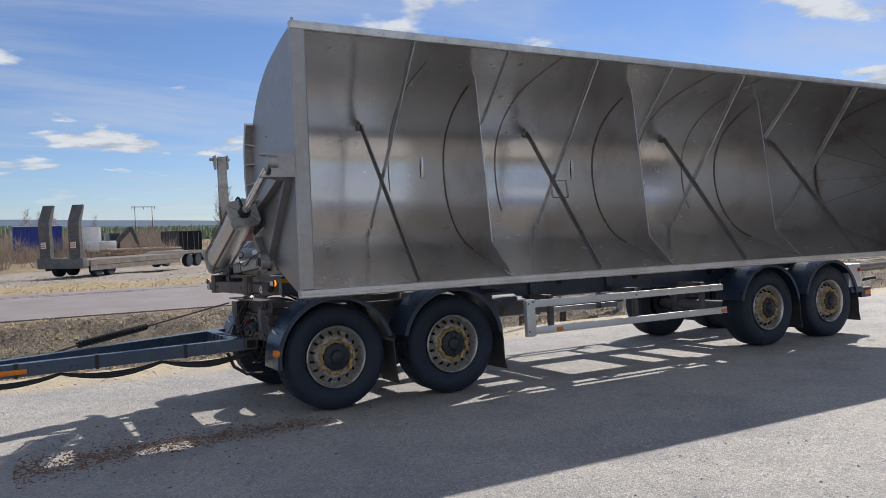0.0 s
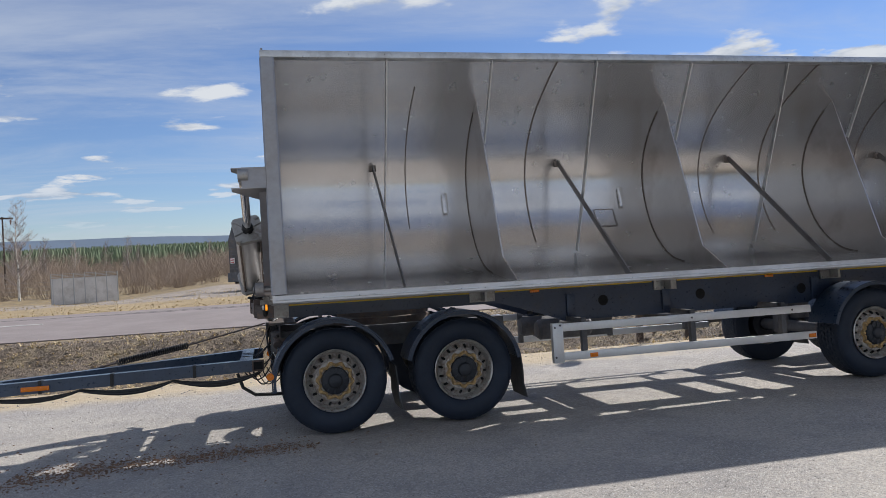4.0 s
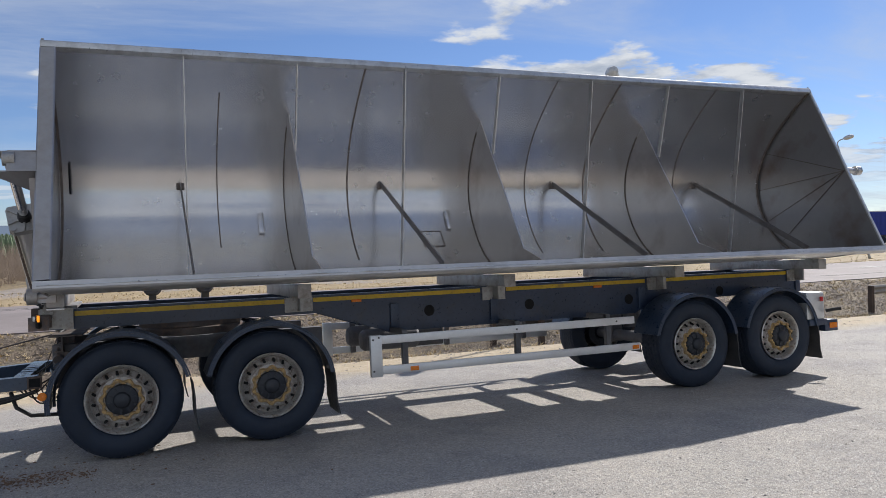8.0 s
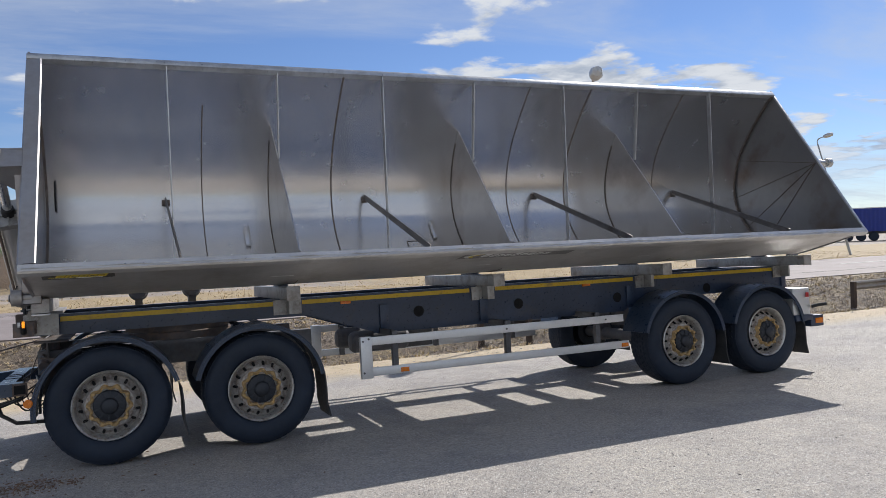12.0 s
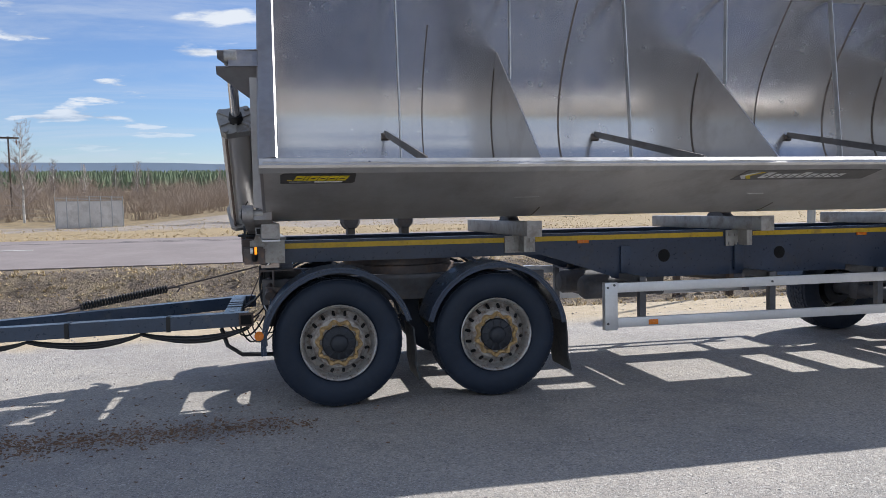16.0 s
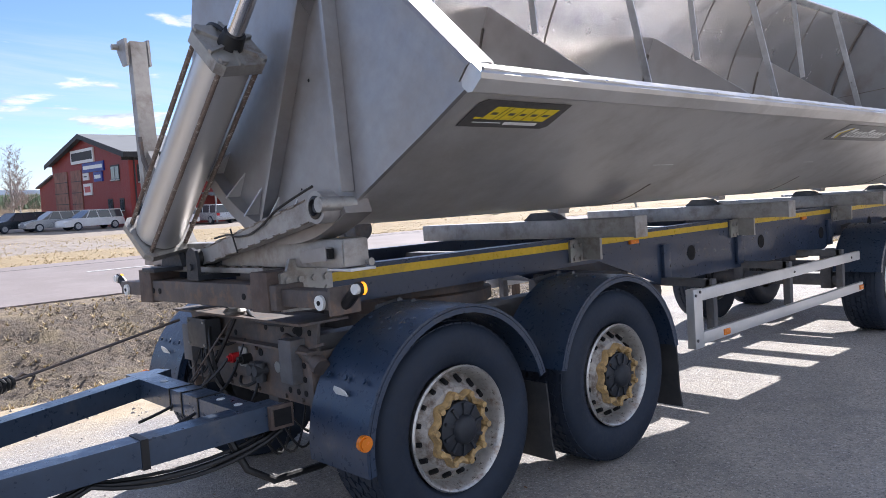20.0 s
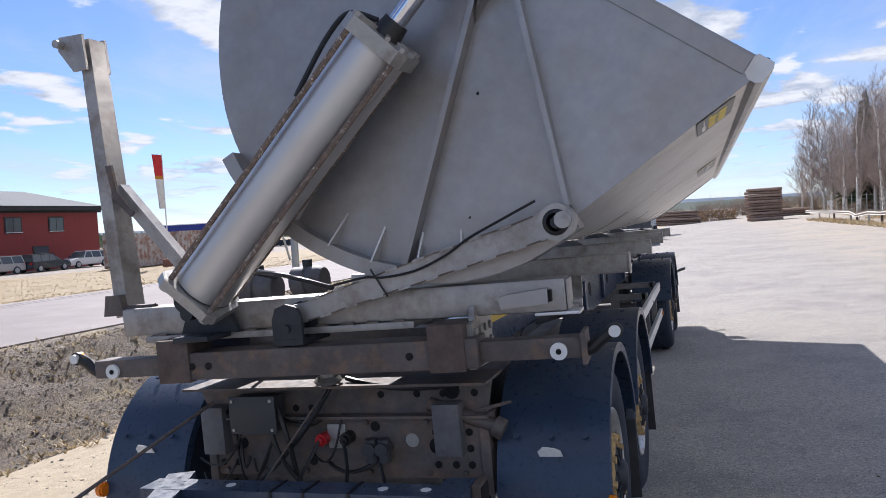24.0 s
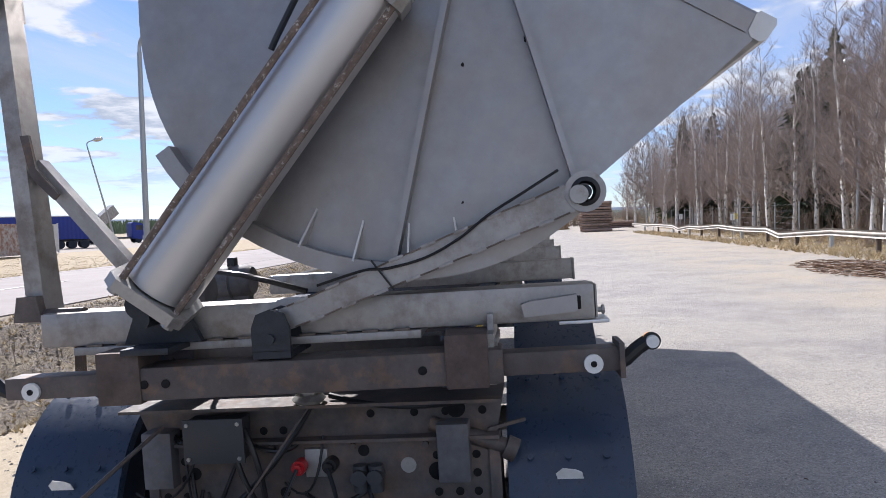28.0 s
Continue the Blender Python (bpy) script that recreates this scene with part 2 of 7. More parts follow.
GREYBOX = mat("grey_plastic_box", (0.045, 0.047, 0.052), 0.5, 0.0, 0.15)
LABEL_DARK = mat("dark_sign_foil", (0.070, 0.065, 0.060), 0.40, 0.0, 0.10, 5, 40)
LABEL_FILM = mat("grey_sign_film", (0.20, 0.19, 0.18), 0.40, 0.3, 0.10, 5, 40)
LABEL_YEL = mat("yellow_sign_foil", (0.72, 0.55, 0.02), 0.45, 0.0, 0.15, 8, 40)
LABEL_WHITE = mat("white_sign_foil", (0.75, 0.75, 0.73), 0.45, 0.0, 0.12, 8, 40)
WELD = mat("weld_scorch", (0.20, 0.165, 0.14), 0.55, 0.6, 0.4, 9, 40, 0.002, 30)

WALL_RED = mat("falu_red_sheet", (0.235, 0.030, 0.026), 0.6, 0.0, 0.10, 0.4, 6.0, 0.01, 3.0, stretch=(8, 8, 0.2))
ROOF = mat("grey_sheet_roof", (0.17, 0.18, 0.19), 0.95, 0.0, 0.08, 0.3, 4.0)
DARKTRIM = mat("black_trim", (0.02, 0.02, 0.022), 0.6)
GLASS = mat("window_glass", (0.05, 0.06, 0.07), 0.06, 0.0, 0.05, spec=0.9, rvar=0.02)
PAINT_W = mat("white_paint", (0.72, 0.73, 0.74), 0.35, 0.0, 0.06, 1.0, 10, coat=0.3, second=(0.45, 0.44, 0.42), amount=0.3)
PAINT_S = mat("silver_paint", (0.42, 0.44, 0.46), 0.3, 0.4, 0.06, coat=0.4)
PAINT_D = mat("dark_car_paint", (0.03, 0.04, 0.05), 0.25, 0.2, 0.06, coat=0.5)
PAINT_B = mat("blue_tarp", (0.012, 0.035, 0.26), 0.45, 0.0, 0.12, 0.6, 6, 0.01, 3)
PAINT_O = mat("orange_paint", (0.55, 0.22, 0.02), 0.45, 0.0, 0.1)
CONT_D = mat("dark_container", (0.018, 0.022, 0.028), 0.5, 0.2, 0.15, 0.8, 8)
CONT_W = mat("grey_white_container", (0.44, 0.42, 0.41), 0.5, 0.2, 0.15, 0.8, 8, second=(0.25, 0.12, 0.08), amount=0.9, edge=(0.42, 0.58))
CONT_R = mat("rusty_red_container", (0.27, 0.12, 0.085), 0.6, 0.2, 0.2, 0.8, 8, second=(0.10, 0.05, 0.04), amount=0.7)
RAILMAT = mat("weathered_guard_rail", (0.36, 0.335, 0.30), 0.65, 0.3, 0.2, 1.0, 10, second=(0.22, 0.18, 0.14), amount=0.5)
GALV = mat("galvanised_post", (0.40, 0.41, 0.41), 0.45, 0.6, 0.1)
WOODPOLE = mat("tarred_pole", (0.085, 0.060, 0.045), 0.8, 0.0, 0.25, 2, 20, 0.004, 20)
LOG = mat("log_bark", (0.34, 0.245, 0.195), 0.85, 0.0, 0.3, 3, 14, 0.006, 20, rand=0.3)
LOGEND = mat("log_end", (0.42, 0.27, 0.15), 0.8, 0.0, 0.2, 8, 40, rand=0.2)
BIRCH = mat("birch_bark", (0.72, 0.70, 0.66), 0.75, 0.0, 0.25, 3.0, 14.0, 0.004, 20, (0.05, 0.045, 0.04), 0.95, (1, 1, 0.55), edge=(0.53, 0.60))
TWIG = mat("bare_twigs", (0.37, 0.31, 0.28), 0.8, 0.0, 0.25, 2.0, 12, rand=0.25)
BRUSH = mat("brown_brush", (0.37, 0.295, 0.235), 0.85, 0.0, 0.3, 0.08, 0.6)
CONIFER = mat("spruce_needles", (0.075, 0.105, 0.055), 0.8, 0.0, 0.35, 0.05, 0.6, rand=0.2)
PINEBARK = mat("pine_bark", (0.12, 0.07, 0.045), 0.85, 0.0, 0.3, 3, 14, 0.006, 20)
HILL = mat("far_forest_hill", (0.085, 0.115, 0.090), 0.9, 0.0, 0.25, 0.01, 0.06)
# spruce green made paler, with distance haze put into the colour
FARSPRUCE = mat("haze_paled_far_spruce", (0.145, 0.190, 0.110), 0.9, 0.0, 0.35, 0.02, 0.5)
# the blue is air haze painted into the hill's own colour
HILL2 = mat("haze_painted_far_hill", (0.15, 0.20, 0.27), 0.95, 0.0, 0.10, 0.002, 0.02)
STRAW = mat("dry_grass_blades", (0.56, 0.44, 0.26), 0.85, 0.0, 0.3, 0.6, 6)
DECK = mat("weathered_deck", (0.16, 0.135, 0.118), 0.8, 0.0, 0.25, 1.5, 14, 0.003, 20, (0.25, 0.205, 0.165), 0.6)
RAMP = mat("dark_steel_ramp", (0.10, 0.10, 0.105), 0.55, 0.3, 0.2, 2, 12, 0.002, 20, (0.2, 0.16, 0.13), 0.4)
DARKRAIL = mat("dark_guard_rail", (0.07, 0.07, 0.075), 0.55, 0.3, 0.2, 2, 12)
CLOD = mat("soil_clods", (0.225, 0.178, 0.135), 0.95, 0.0, 0.4, 1.2, 9, 0.01, 14)
STONE = mat("loose_stone", (0.30, 0.28, 0.26), 0.9, 0.0, 0.3, 4, 20, 0.006, 20)
CHIP = mat("bark_chips", (0.22, 0.135, 0.085), 0.9, 0.0, 0.3, 3, 20)
FABRIC_R = mat("red_flag_cloth", (0.55, 0.03, 0.035), 0.7, 0.0, 0.1)
LAMPHEAD = mat("lamp_head", (0.55, 0.56, 0.56), 0.4, 0.3, 0.08)


def ground_material():
    """Bands across the place: tarmac yard, sandy edge, dug soil, verge, gravel track, rough field."""
    mt = bpy.data.materials.new("yard_and_verge")
    mt.use_nodes = True
    N, L = mt.node_tree.nodes, mt.node_tree.links
    b = N["Principled BSDF"]
    tc = N.new("ShaderNodeTexCoord")
    sp = N.new("ShaderNodeSeparateXYZ")
    L.new(tc.outputs["Object"], sp.inputs[0])

    def nz(scale, detail=6, rough=0.62, src=None):
        t = N.new("ShaderNodeTexNoise")
        t.inputs["Scale"].default_value, t.inputs["Detail"].default_value, t.inputs["Roughness"].default_value = scale, detail, rough
        L.new(tc.outputs["Object"], t.inputs["Vector"])
        return t.outputs["Fac"]

    def m(op, a, c):
        n = N.new("ShaderNodeMath")
        n.operation = op
        for i, v in enumerate((a, c)):
            if isinstance(v, (int, float)):
                n.inputs[i].default_value = v
            else:
                L.new(v, n.inputs[i])
        return n.outputs[0]

    def rng(v, a, c, d=0.0, e=1.0):
        r = N.new("ShaderNodeMapRange")
        r.interpolation_type = "SMOOTHSTEP"
        for k, x in zip(("From Min", "From Max", "To Min", "To Max"), (a, c, d, e)):
            r.inputs[k].default_value = x
        L.new(v, r.inputs["Value"])
        return r.outputs[0]

    def mix(f, a, c):
        n = N.new("ShaderNodeMix")
        n.data_type = "RGBA"
        L.new(f, n.inputs["Factor"])
        for k, v in (("A", a), ("B", c)):
            if isinstance(v, tuple):
                n.inputs[k].default_value = (*v, 1)
            else:
                L.new(v, n.inputs[k])
        return n.outputs["Result"]

    n_big, n_mid, n_fine, n_grit = nz(0.35), nz(1.6), nz(9), nz(70, 3, 0.7)
    vor = N.new("ShaderNodeTexVoronoi")
    vor.inputs["Scale"].default_value = 55
    L.new(tc.outputs["Object"], vor.inputs["Vector"])
    tar = mix(rng(n_mid, 0.35, 0.68), (0.335, 0.305, 0.28), (0.445, 0.40, 0.355))
    tar = mix(rng(n_big, 0.42, 0.62, 0, 0.6), tar, (0.50, 0.45, 0.385))
    tar = mix(rng(nz(0.9, 9, 0.72), 0.52, 0.66, 0, 0.5), tar, (0.25, 0.235, 0.22))
    tar = mix(rng(nz(26, 4, 0.75), 0.58, 0.68, 0, 0.85), tar, (0.62, 0.59, 0.55))
    tar = mix(rng(nz(31, 4, 0.75), 0.61, 0.69, 0, 0.8), tar, (0.12, 0.112, 0.105))
    tar = mix(rng(vor.outputs["Color"], 0.2, 0.9, 0.0, 0.6), tar, (0.24, 0.235, 0.225))
    tar = mix(rng(n_grit, 0.58, 0.66, 0, 0.85), tar, (0.66, 0.64, 0.61))
    tar = mix(rng(n_grit, 0.32, 0.43, 0.8, 0.0), tar, (0.07, 0.068, 0.066))
    sand = mix(rng(n_fine, 0.3, 0.7), (0.42, 0.33, 0.215), (0.53, 0.44, 0.31))
    soil = mix(rng(n_fine, 0.35, 0.65), (0.135, 0.105, 0.082), (0.275, 0.217, 0.162))
    soil = mix(rng(n_mid, 0.46, 0.66, 0, 0.75), soil, (0.36, 0.285, 0.175))
    soil = mix(rng(nz(34, 5, 0.7), 0.56, 0.68, 0, 0.8), soil, (0.42, 0.345, 0.235))
    grass = mix(rng(n_fine, 0.3, 0.7), (0.30, 0.225, 0.125), (0.41, 0.315, 0.185))
    grass = mix(rng(n_mid, 0.52, 0.7, 0, 0.6), grass, (0.22, 0.155, 0.08))
    gravel = mix(rng(n_mid, 0.3, 0.7), (0.26, 0.22, 0.185), (0.35, 0.30, 0.25))
    rough_field = mix(rng(n_mid, 0.35, 0.65), (0.17, 0.125, 0.075), (0.33, 0.25, 0.13))
    y = m("ADD", sp.outputs[1], m("MULTIPLY", m("SUBTRACT", n_mid, 0.5), 1.6))
    x = sp.outputs[0]
    col = mix(rng(y, 3.3, 4.4), tar, sand)
    col = mix(rng(y, 5.6, 6.3), col, soil)
    col = mix(rng(y, 18.2, 19.0), col, grass)
    # the gravel track runs only past the left end of the lawn
    west = rng(x, 8.0, 14.0, 1.0, 0.0)
    col = mix(m("MULTIPLY", rng(y, 24.5, 26.0), west), col, gravel)
    col = mix(m("MULTIPLY", rng(y, 48, 52), west), col, rough_field)
    east = rng(x, 8.0, 14.0)
    col = mix(m("MULTIPLY", rng(y, 43, 45), east), col, gravel)
    col = mix(rng(y, 78, 90), col, rough_field)
    # sand washed over the far part of the yard
    spread = m("MULTIPLY", rng(x, 5.0, 11.0), rng(y, -2.5, -6.0, 0.0, 1.0))
    col = mix(m("MULTIPLY", spread, rng(nz(0.5, 8, 0.7), 0.38, 0.62, 0.1, 0.75)), col, (0.50, 0.42, 0.315))
    # the wooded side
    col = mix(m("MULTIPLY", rng(m("ADD", y, m("MULTIPLY", m("ADD", x, 3.3), 0.044)), -10.2, -9.2, 1.0, 0.0), rng(x, 11, 15)), col, rough_field)
    L.new(col, b.inputs["Base Color"])
    L.new(rng(n_fine, 0.3, 0.7, 0.72, 0.95), b.inputs["Roughness"])
    b.inputs["Specular IOR Level"].default_value = 0.35
    bp = N.new("ShaderNodeBump")
    bp.inputs["Distance"].default_value = 0.020
    dug = m("MULTIPLY", rng(y, 5.5, 6.3), rng(y, 9.6, 10.4, 1.0, 0.0))
    L.new(m("ADD", m("ADD", m("MULTIPLY", n_grit, 0.5), m("MULTIPLY", n_fine, 0.6)), m("MULTIPLY", dug, m("MULTIPLY", nz(13, 7, 0.75), 7.0))), bp.inputs["Height"])
    L.new(bp.outputs[0], b.inputs["Normal"])
    return mt


GROUND = ground_material()
ROADMAT = mat("old_road_tarmac", (0.235, 0.198, 0.187), 0.8, 0.0, 0.14, 0.5, 60.0, 0.004, 60, (0.285, 0.245, 0.232), 0.6)
LINE = mat("worn_road_line", (0.62, 0.61, 0.58), 0.7, 0.0, 0.2, 3, 20)


# ---- mesh helpers ----
class Shape:
    """Collects simple solids into one mesh."""

    def __init__(self):
        self.v, self.f = [], []

    def add(self, verts, faces):
        n = len(self.v)
        self.v += [tuple(p) for p in verts]
        self.f += [tuple(i + n for i in q) for q in faces]
        return self

    def box(self, x0, x1, y0, y1, z0, z1, c=0.0):
        """A box; c: width of the chamfer on its edges."""
        if c <= 0:
            vs = [(x, y, z) for x in (x0, x1) for y in (y0, y1) for z in (z0, z1)]
            return self.add(vs, [(0, 1, 3, 2), (4, 6, 7, 5), (0, 4, 5, 1), (2, 3, 7, 6), (0, 2, 6, 4), (1, 5, 7, 3)])
        bm = bmesh.new()
        r = bmesh.ops.create_cube(bm, size=1.0)
        for v in r["verts"]:
            v.co = ((x0 + x1) / 2 + v.co.x * (x1 - x0), (y0 + y1) / 2 + v.co.y * (y1 - y0), (z0 + z1) / 2 + v.co.z * (z1 - z0))
        bmesh.ops.bevel(bm, geom=bm.edges[:], offset=c, segments=2, affect="EDGES", profile=0.6)
        return self.take(bm)

    def take(self, bm):
        bm.verts.index_update()
        self.add([v.co for v in bm.verts], [[v.index for v in f.verts] for f in bm.faces])
        bm.free()
        return self

    def beam(self, p, q, w, h, up=(0, 0, 1), w2=None, h2=None):
        """A bar of section w x h from p to q."""
        p, q = Vector(p), Vector(q)
        d = (q - p).normalized()
        a = d.cross(Vector(up)).normalized()
        b = a.cross(d)
        vs = []
        for c, ww, hh in ((p, w, h), (q, w2 or w, h2 or h)):
            vs += [c + a * (i * ww / 2) + b * (j * hh / 2) for i, j in ((-1, -1), (1, -1), (1, 1), (-1, 1))]
        return self.add(vs, [(3, 2, 1, 0), (4, 5, 6, 7), (0, 1, 5, 4), (1, 2, 6, 5), (2, 3, 7, 6), (3, 0, 4, 7)])

    def rod(self, p, q, r, n=12, r2=None, caps=True):
        p, q = Vector(p), Vector(q)
        d = (q - p).normalized()
        a = d.orthogonal().normalized()
        b = d.cross(a)
        vs = []
        for c, rr in ((p, r), (q, r if r2 is None else r2)):
            vs += [c + (a * math.cos(2 * math.pi * i / n) + b * math.sin(2 * math.pi * i / n)) * rr for i in range(n)]
        fs = [(i, (i + 1) % n, n + (i + 1) % n, n + i) for i in range(n)]
        if caps:
            fs += [tuple(range(n - 1, -1, -1)), tuple(range(n, 2 * n))]
        return self.add(vs, fs)

    def tube(self, pts, r, n=8):
        """A bent tube through the points."""
        pts = [Vector(p) for p in pts]
        vs, fs = [], []
        ref = Vector((0.31, 0.87, 0.37))
        for i, p in enumerate(pts):
            d = (pts[min(i + 1, len(pts) - 1)] - pts[max(i - 1, 0)]).normalized()
            a = d.cross(ref).normalized()
            b = d.cross(a)
            vs += [p + (a * math.cos(2 * math.pi * k / n) + b * math.sin(2 * math.pi * k / n)) * r for k in range(n)]
        for i in range(len(pts) - 1):
            fs += [(i * n + k, i * n + (k + 1) % n, (i + 1) * n + (k + 1) % n, (i + 1) * n + k) for k in range(n)]
        fs += [tuple(range(n - 1, -1, -1)), tuple(range((len(pts) - 1) * n, len(pts) * n))]
        return self.add(vs, fs)

    def slab(self, poly, axis, a, b):
        """A polygon drawn in the other two axes, thickened from a to b along the axis."""
        put = {"x": lambda u, w, k: (k, u, w), "y": lambda u, w, k: (u, k, w), "z": lambda u, w, k: (u, w, k)}[axis]
        n = len(poly)
        vs = [put(u, w, k) for k in (a, b) for u, w in poly]
        fs = [tuple(range(n)), tuple(range(2 * n - 1, n - 1, -1))] + [(i, n + i, n + (i + 1) % n, (i + 1) % n) for i in range(n)]
        return self.add(vs, fs)

    def band(self, line, axis, a, b, t):
        """A bent sheet: a line in the other two axes, t thick (outward normal to the left), from a to b along the axis."""
        n = len(line)
        out = []
        for i, (u, w) in enumerate(line):
            u0, w0 = line[max(i - 1, 0)]
            u1, w1 = line[min(i + 1, n - 1)]
            k = math.hypot(u1 - u0, w1 - w0)
            out.append((u - (w1 - w0) / k * t, w + (u1 - u0) / k * t))
        return self.strip(list(line), out, axis, a, b)

    def strip(self, line, out, axis, a, b):
        put = {"x": lambda u, w, k: (k, u, w), "y": lambda u, w, k: (u, k, w), "z": lambda u, w, k: (u, w, k)}[axis]
        n = len(line)
        vs = [put(u, w, k) for k in (a, b) for u, w in line + out[::-1]]
        m = 2 * n
        fs = [(i, m + i, m + (i + 1) % m, (i + 1) % m) for i in range(m)]
        for i in range(n - 1):
            fs.append((i, i + 1, m - 2 - i, m - 1 - i))
            fs.append((m + m - 1 - i, m + m - 2 - i, m + i + 1, m + i))
        return self.add(vs, fs)

    def lathe(self, prof, n=40, axis="y", c=(0, 0, 0)):
        """Turns a profile of (radius, along) about an axis."""
        vs, m = [], len(prof)
        for i in range(n):
            a = 2 * math.pi * i / n
            for r, k in prof:
                u, w = r * math.cos(a), r * math.sin(a)
                p = {"y": (u, k, w), "x": (k, u, w), "z": (u, w, k)}[axis]
                vs.append((p[0] + c[0], p[1] + c[1], p[2] + c[2]))
        fs = [(i * m + j, ((i + 1) % n) * m + j, ((i + 1) % n) * m + j + 1, i * m + j + 1) for i in range(n) for j in range(m - 1)]
        return self.add(vs, fs)

    def mesh(self, name, material, smooth=None):
        me = bpy.data.meshes.new(name)
        me.from_pydata(self.v, [], self.f)
        bm = bmesh.new()
        bm.from_mesh(me)
        if len(bm.faces) < 60000:
            bmesh.ops.recalc_face_normals(bm, faces=bm.faces)
        if smooth:
            for f in bm.faces:
                f.smooth = True
            for e in bm.edges:
                if len(e.link_faces) == 2 and e.calc_face_angle(0) > radians(smooth):
                    e.smooth = False
        bm.to_mesh(me)
        bm.free()
        me.materials.append(material)
        return me


def part(name, shape, material, parent=None, label="", m=None, smooth=35):
    me = shape if isinstance(shape, bpy.types.Mesh) else shape.mesh(name, material, smooth)
    ob = new(name, me)
    if parent:
        ob.parent = parent
    if m:
        ob.matrix_basis = m
    if label:
        ob["label"] = label
    return ob


def thing(name, label, category, m=None, group="", kind=""):
    ob = new(name)
    if m:
        ob.matrix_basis = m
    ob.empty_display_size = 0.2
    return tagged(ob, label, category, group, kind)


def arc(cx, cz, r, a0, a1, n, rz=None):
    return [(cx + r * math.cos(radians(a0 + (a1 - a0) * i / n)), cz + (rz or r) * math.sin(radians(a0 + (a1 - a0) * i / n))) for i in range(n + 1)]


# ---- ground ----
LEAN_DEG = -2.2
TRAILER = pose(0, 0, 0, LEAN_DEG, 0, 0)


WEST = ((18.5, 0.15), (22, 0.08), (28, 0.0), (45, -0.35), (60, -0.42), (5000, -0.50))


def height(x, y):
    """The lie of the land."""
    slope = -math.tan(radians(2.2))
    z = slope * max(-9.5, min(y, 5.2))
    if y > 5.2:
        keys = ((5.2, slope * 5.2), (6.2, -0.42), (7.4, -0.50), (8.6, -0.22), (9.8, 0.10), (10.3, 0.15), (18.5, 0.15), (20.5, -0.02), (25, -0.30), (60, -0.35), (5000, -0.35))
        for (a, p), (b, q) in zip(keys, keys[1:]):
            if a <= y <= b:
                k = (y - a) / (b - a)
                k = k * k * (3 - 2 * k) if y < 18 or y > 18.5 else k
                z = p + (q - p) * k
                break
    # the ground climbs gently past the left end of the road
    if y > 18.5 and x < 16:
        west = min(1, (16 - x) / 10)
        for (a, p), (b, q) in zip(WEST, WEST[1:]):
            if a <= y <= b:
                z += (p + (q - p) * (y - a) / (b - a) - z) * west
                break
        if x < -4:
            z -= 0.7 * min(1, (-4 - x) / 7) * min(1, max(0, (y - 27) / 18))
    if 5.6 < y < 10.0:
        w = min(1, (y - 5.6) / 0.6, (10.0 - y) / 0.6)
        z += w * (0.13 * noise.noise((x * 0.9, y * 0.9, 3)) + 0.08 * noise.noise((x * 3.1, y * 3.1, 7)) + 0.075 * noise.noise((x * 6.5, y * 6.5, 1)))
    if 18.9 < y < 48:
        z += min(1, (y - 18.9) / 2) * (0.10 * noise.noise((x * 0.5, y * 0.5, 5)) + 0.04 * noise.noise((x * 2.0, y * 2.0, 9)))
    if y < -9.5 and x > 12:
        z += 0.12 * noise.noise((x * 0.6, y * 0.6, 2)) * min(1, (x - 12) / 3)
    return z


def build_ground():
    def steps(lo, hi, fine):
        out = [lo]
        for a, b, s in fine:
            k = max(1, round((b - a) / s))
            out += [a + (b - a) * i / k for i in range(k)]
        return out + [fine[-1][1], hi]

    xs = steps(-3000, 3000, ((-600, -120, 80), (-120, -24, 12), (-24, -8, 0.5), (-8, 14, 0.16), (14, 40, 0.4), (40, 130, 3), (130, 700, 90)))
    ys = steps(-3000, 3000, ((-500, -60, 60), (-60, -12, 4), (-12, 5.2, 1.2), (5.2, 10.4, 0.13), (10.4, 18.5, 2.0), (18.5, 30, 0.5), (30, 60, 2.5), (60, 160, 12), (160, 800, 90)))
    vs = [(x, y, height(x, y)) for x in xs for y in ys]
    n = len(ys)
    fs = [(i * n + j, (i + 1) * n + j, (i + 1) * n + j + 1, i * n + j + 1) for i in range(len(xs) - 1) for j in range(n - 1)]
    me = bpy.data.meshes.new("ground")
    me.from_pydata(vs, [], fs)
    me.materials.append(GROUND)
    me.polygons.foreach_set("use_smooth", [True] * len(fs))
    tagged(new("ground", me), "grey gritty tarmac yard with sandy edge, dug soil bank and dry grass", "ground", kind="structure")


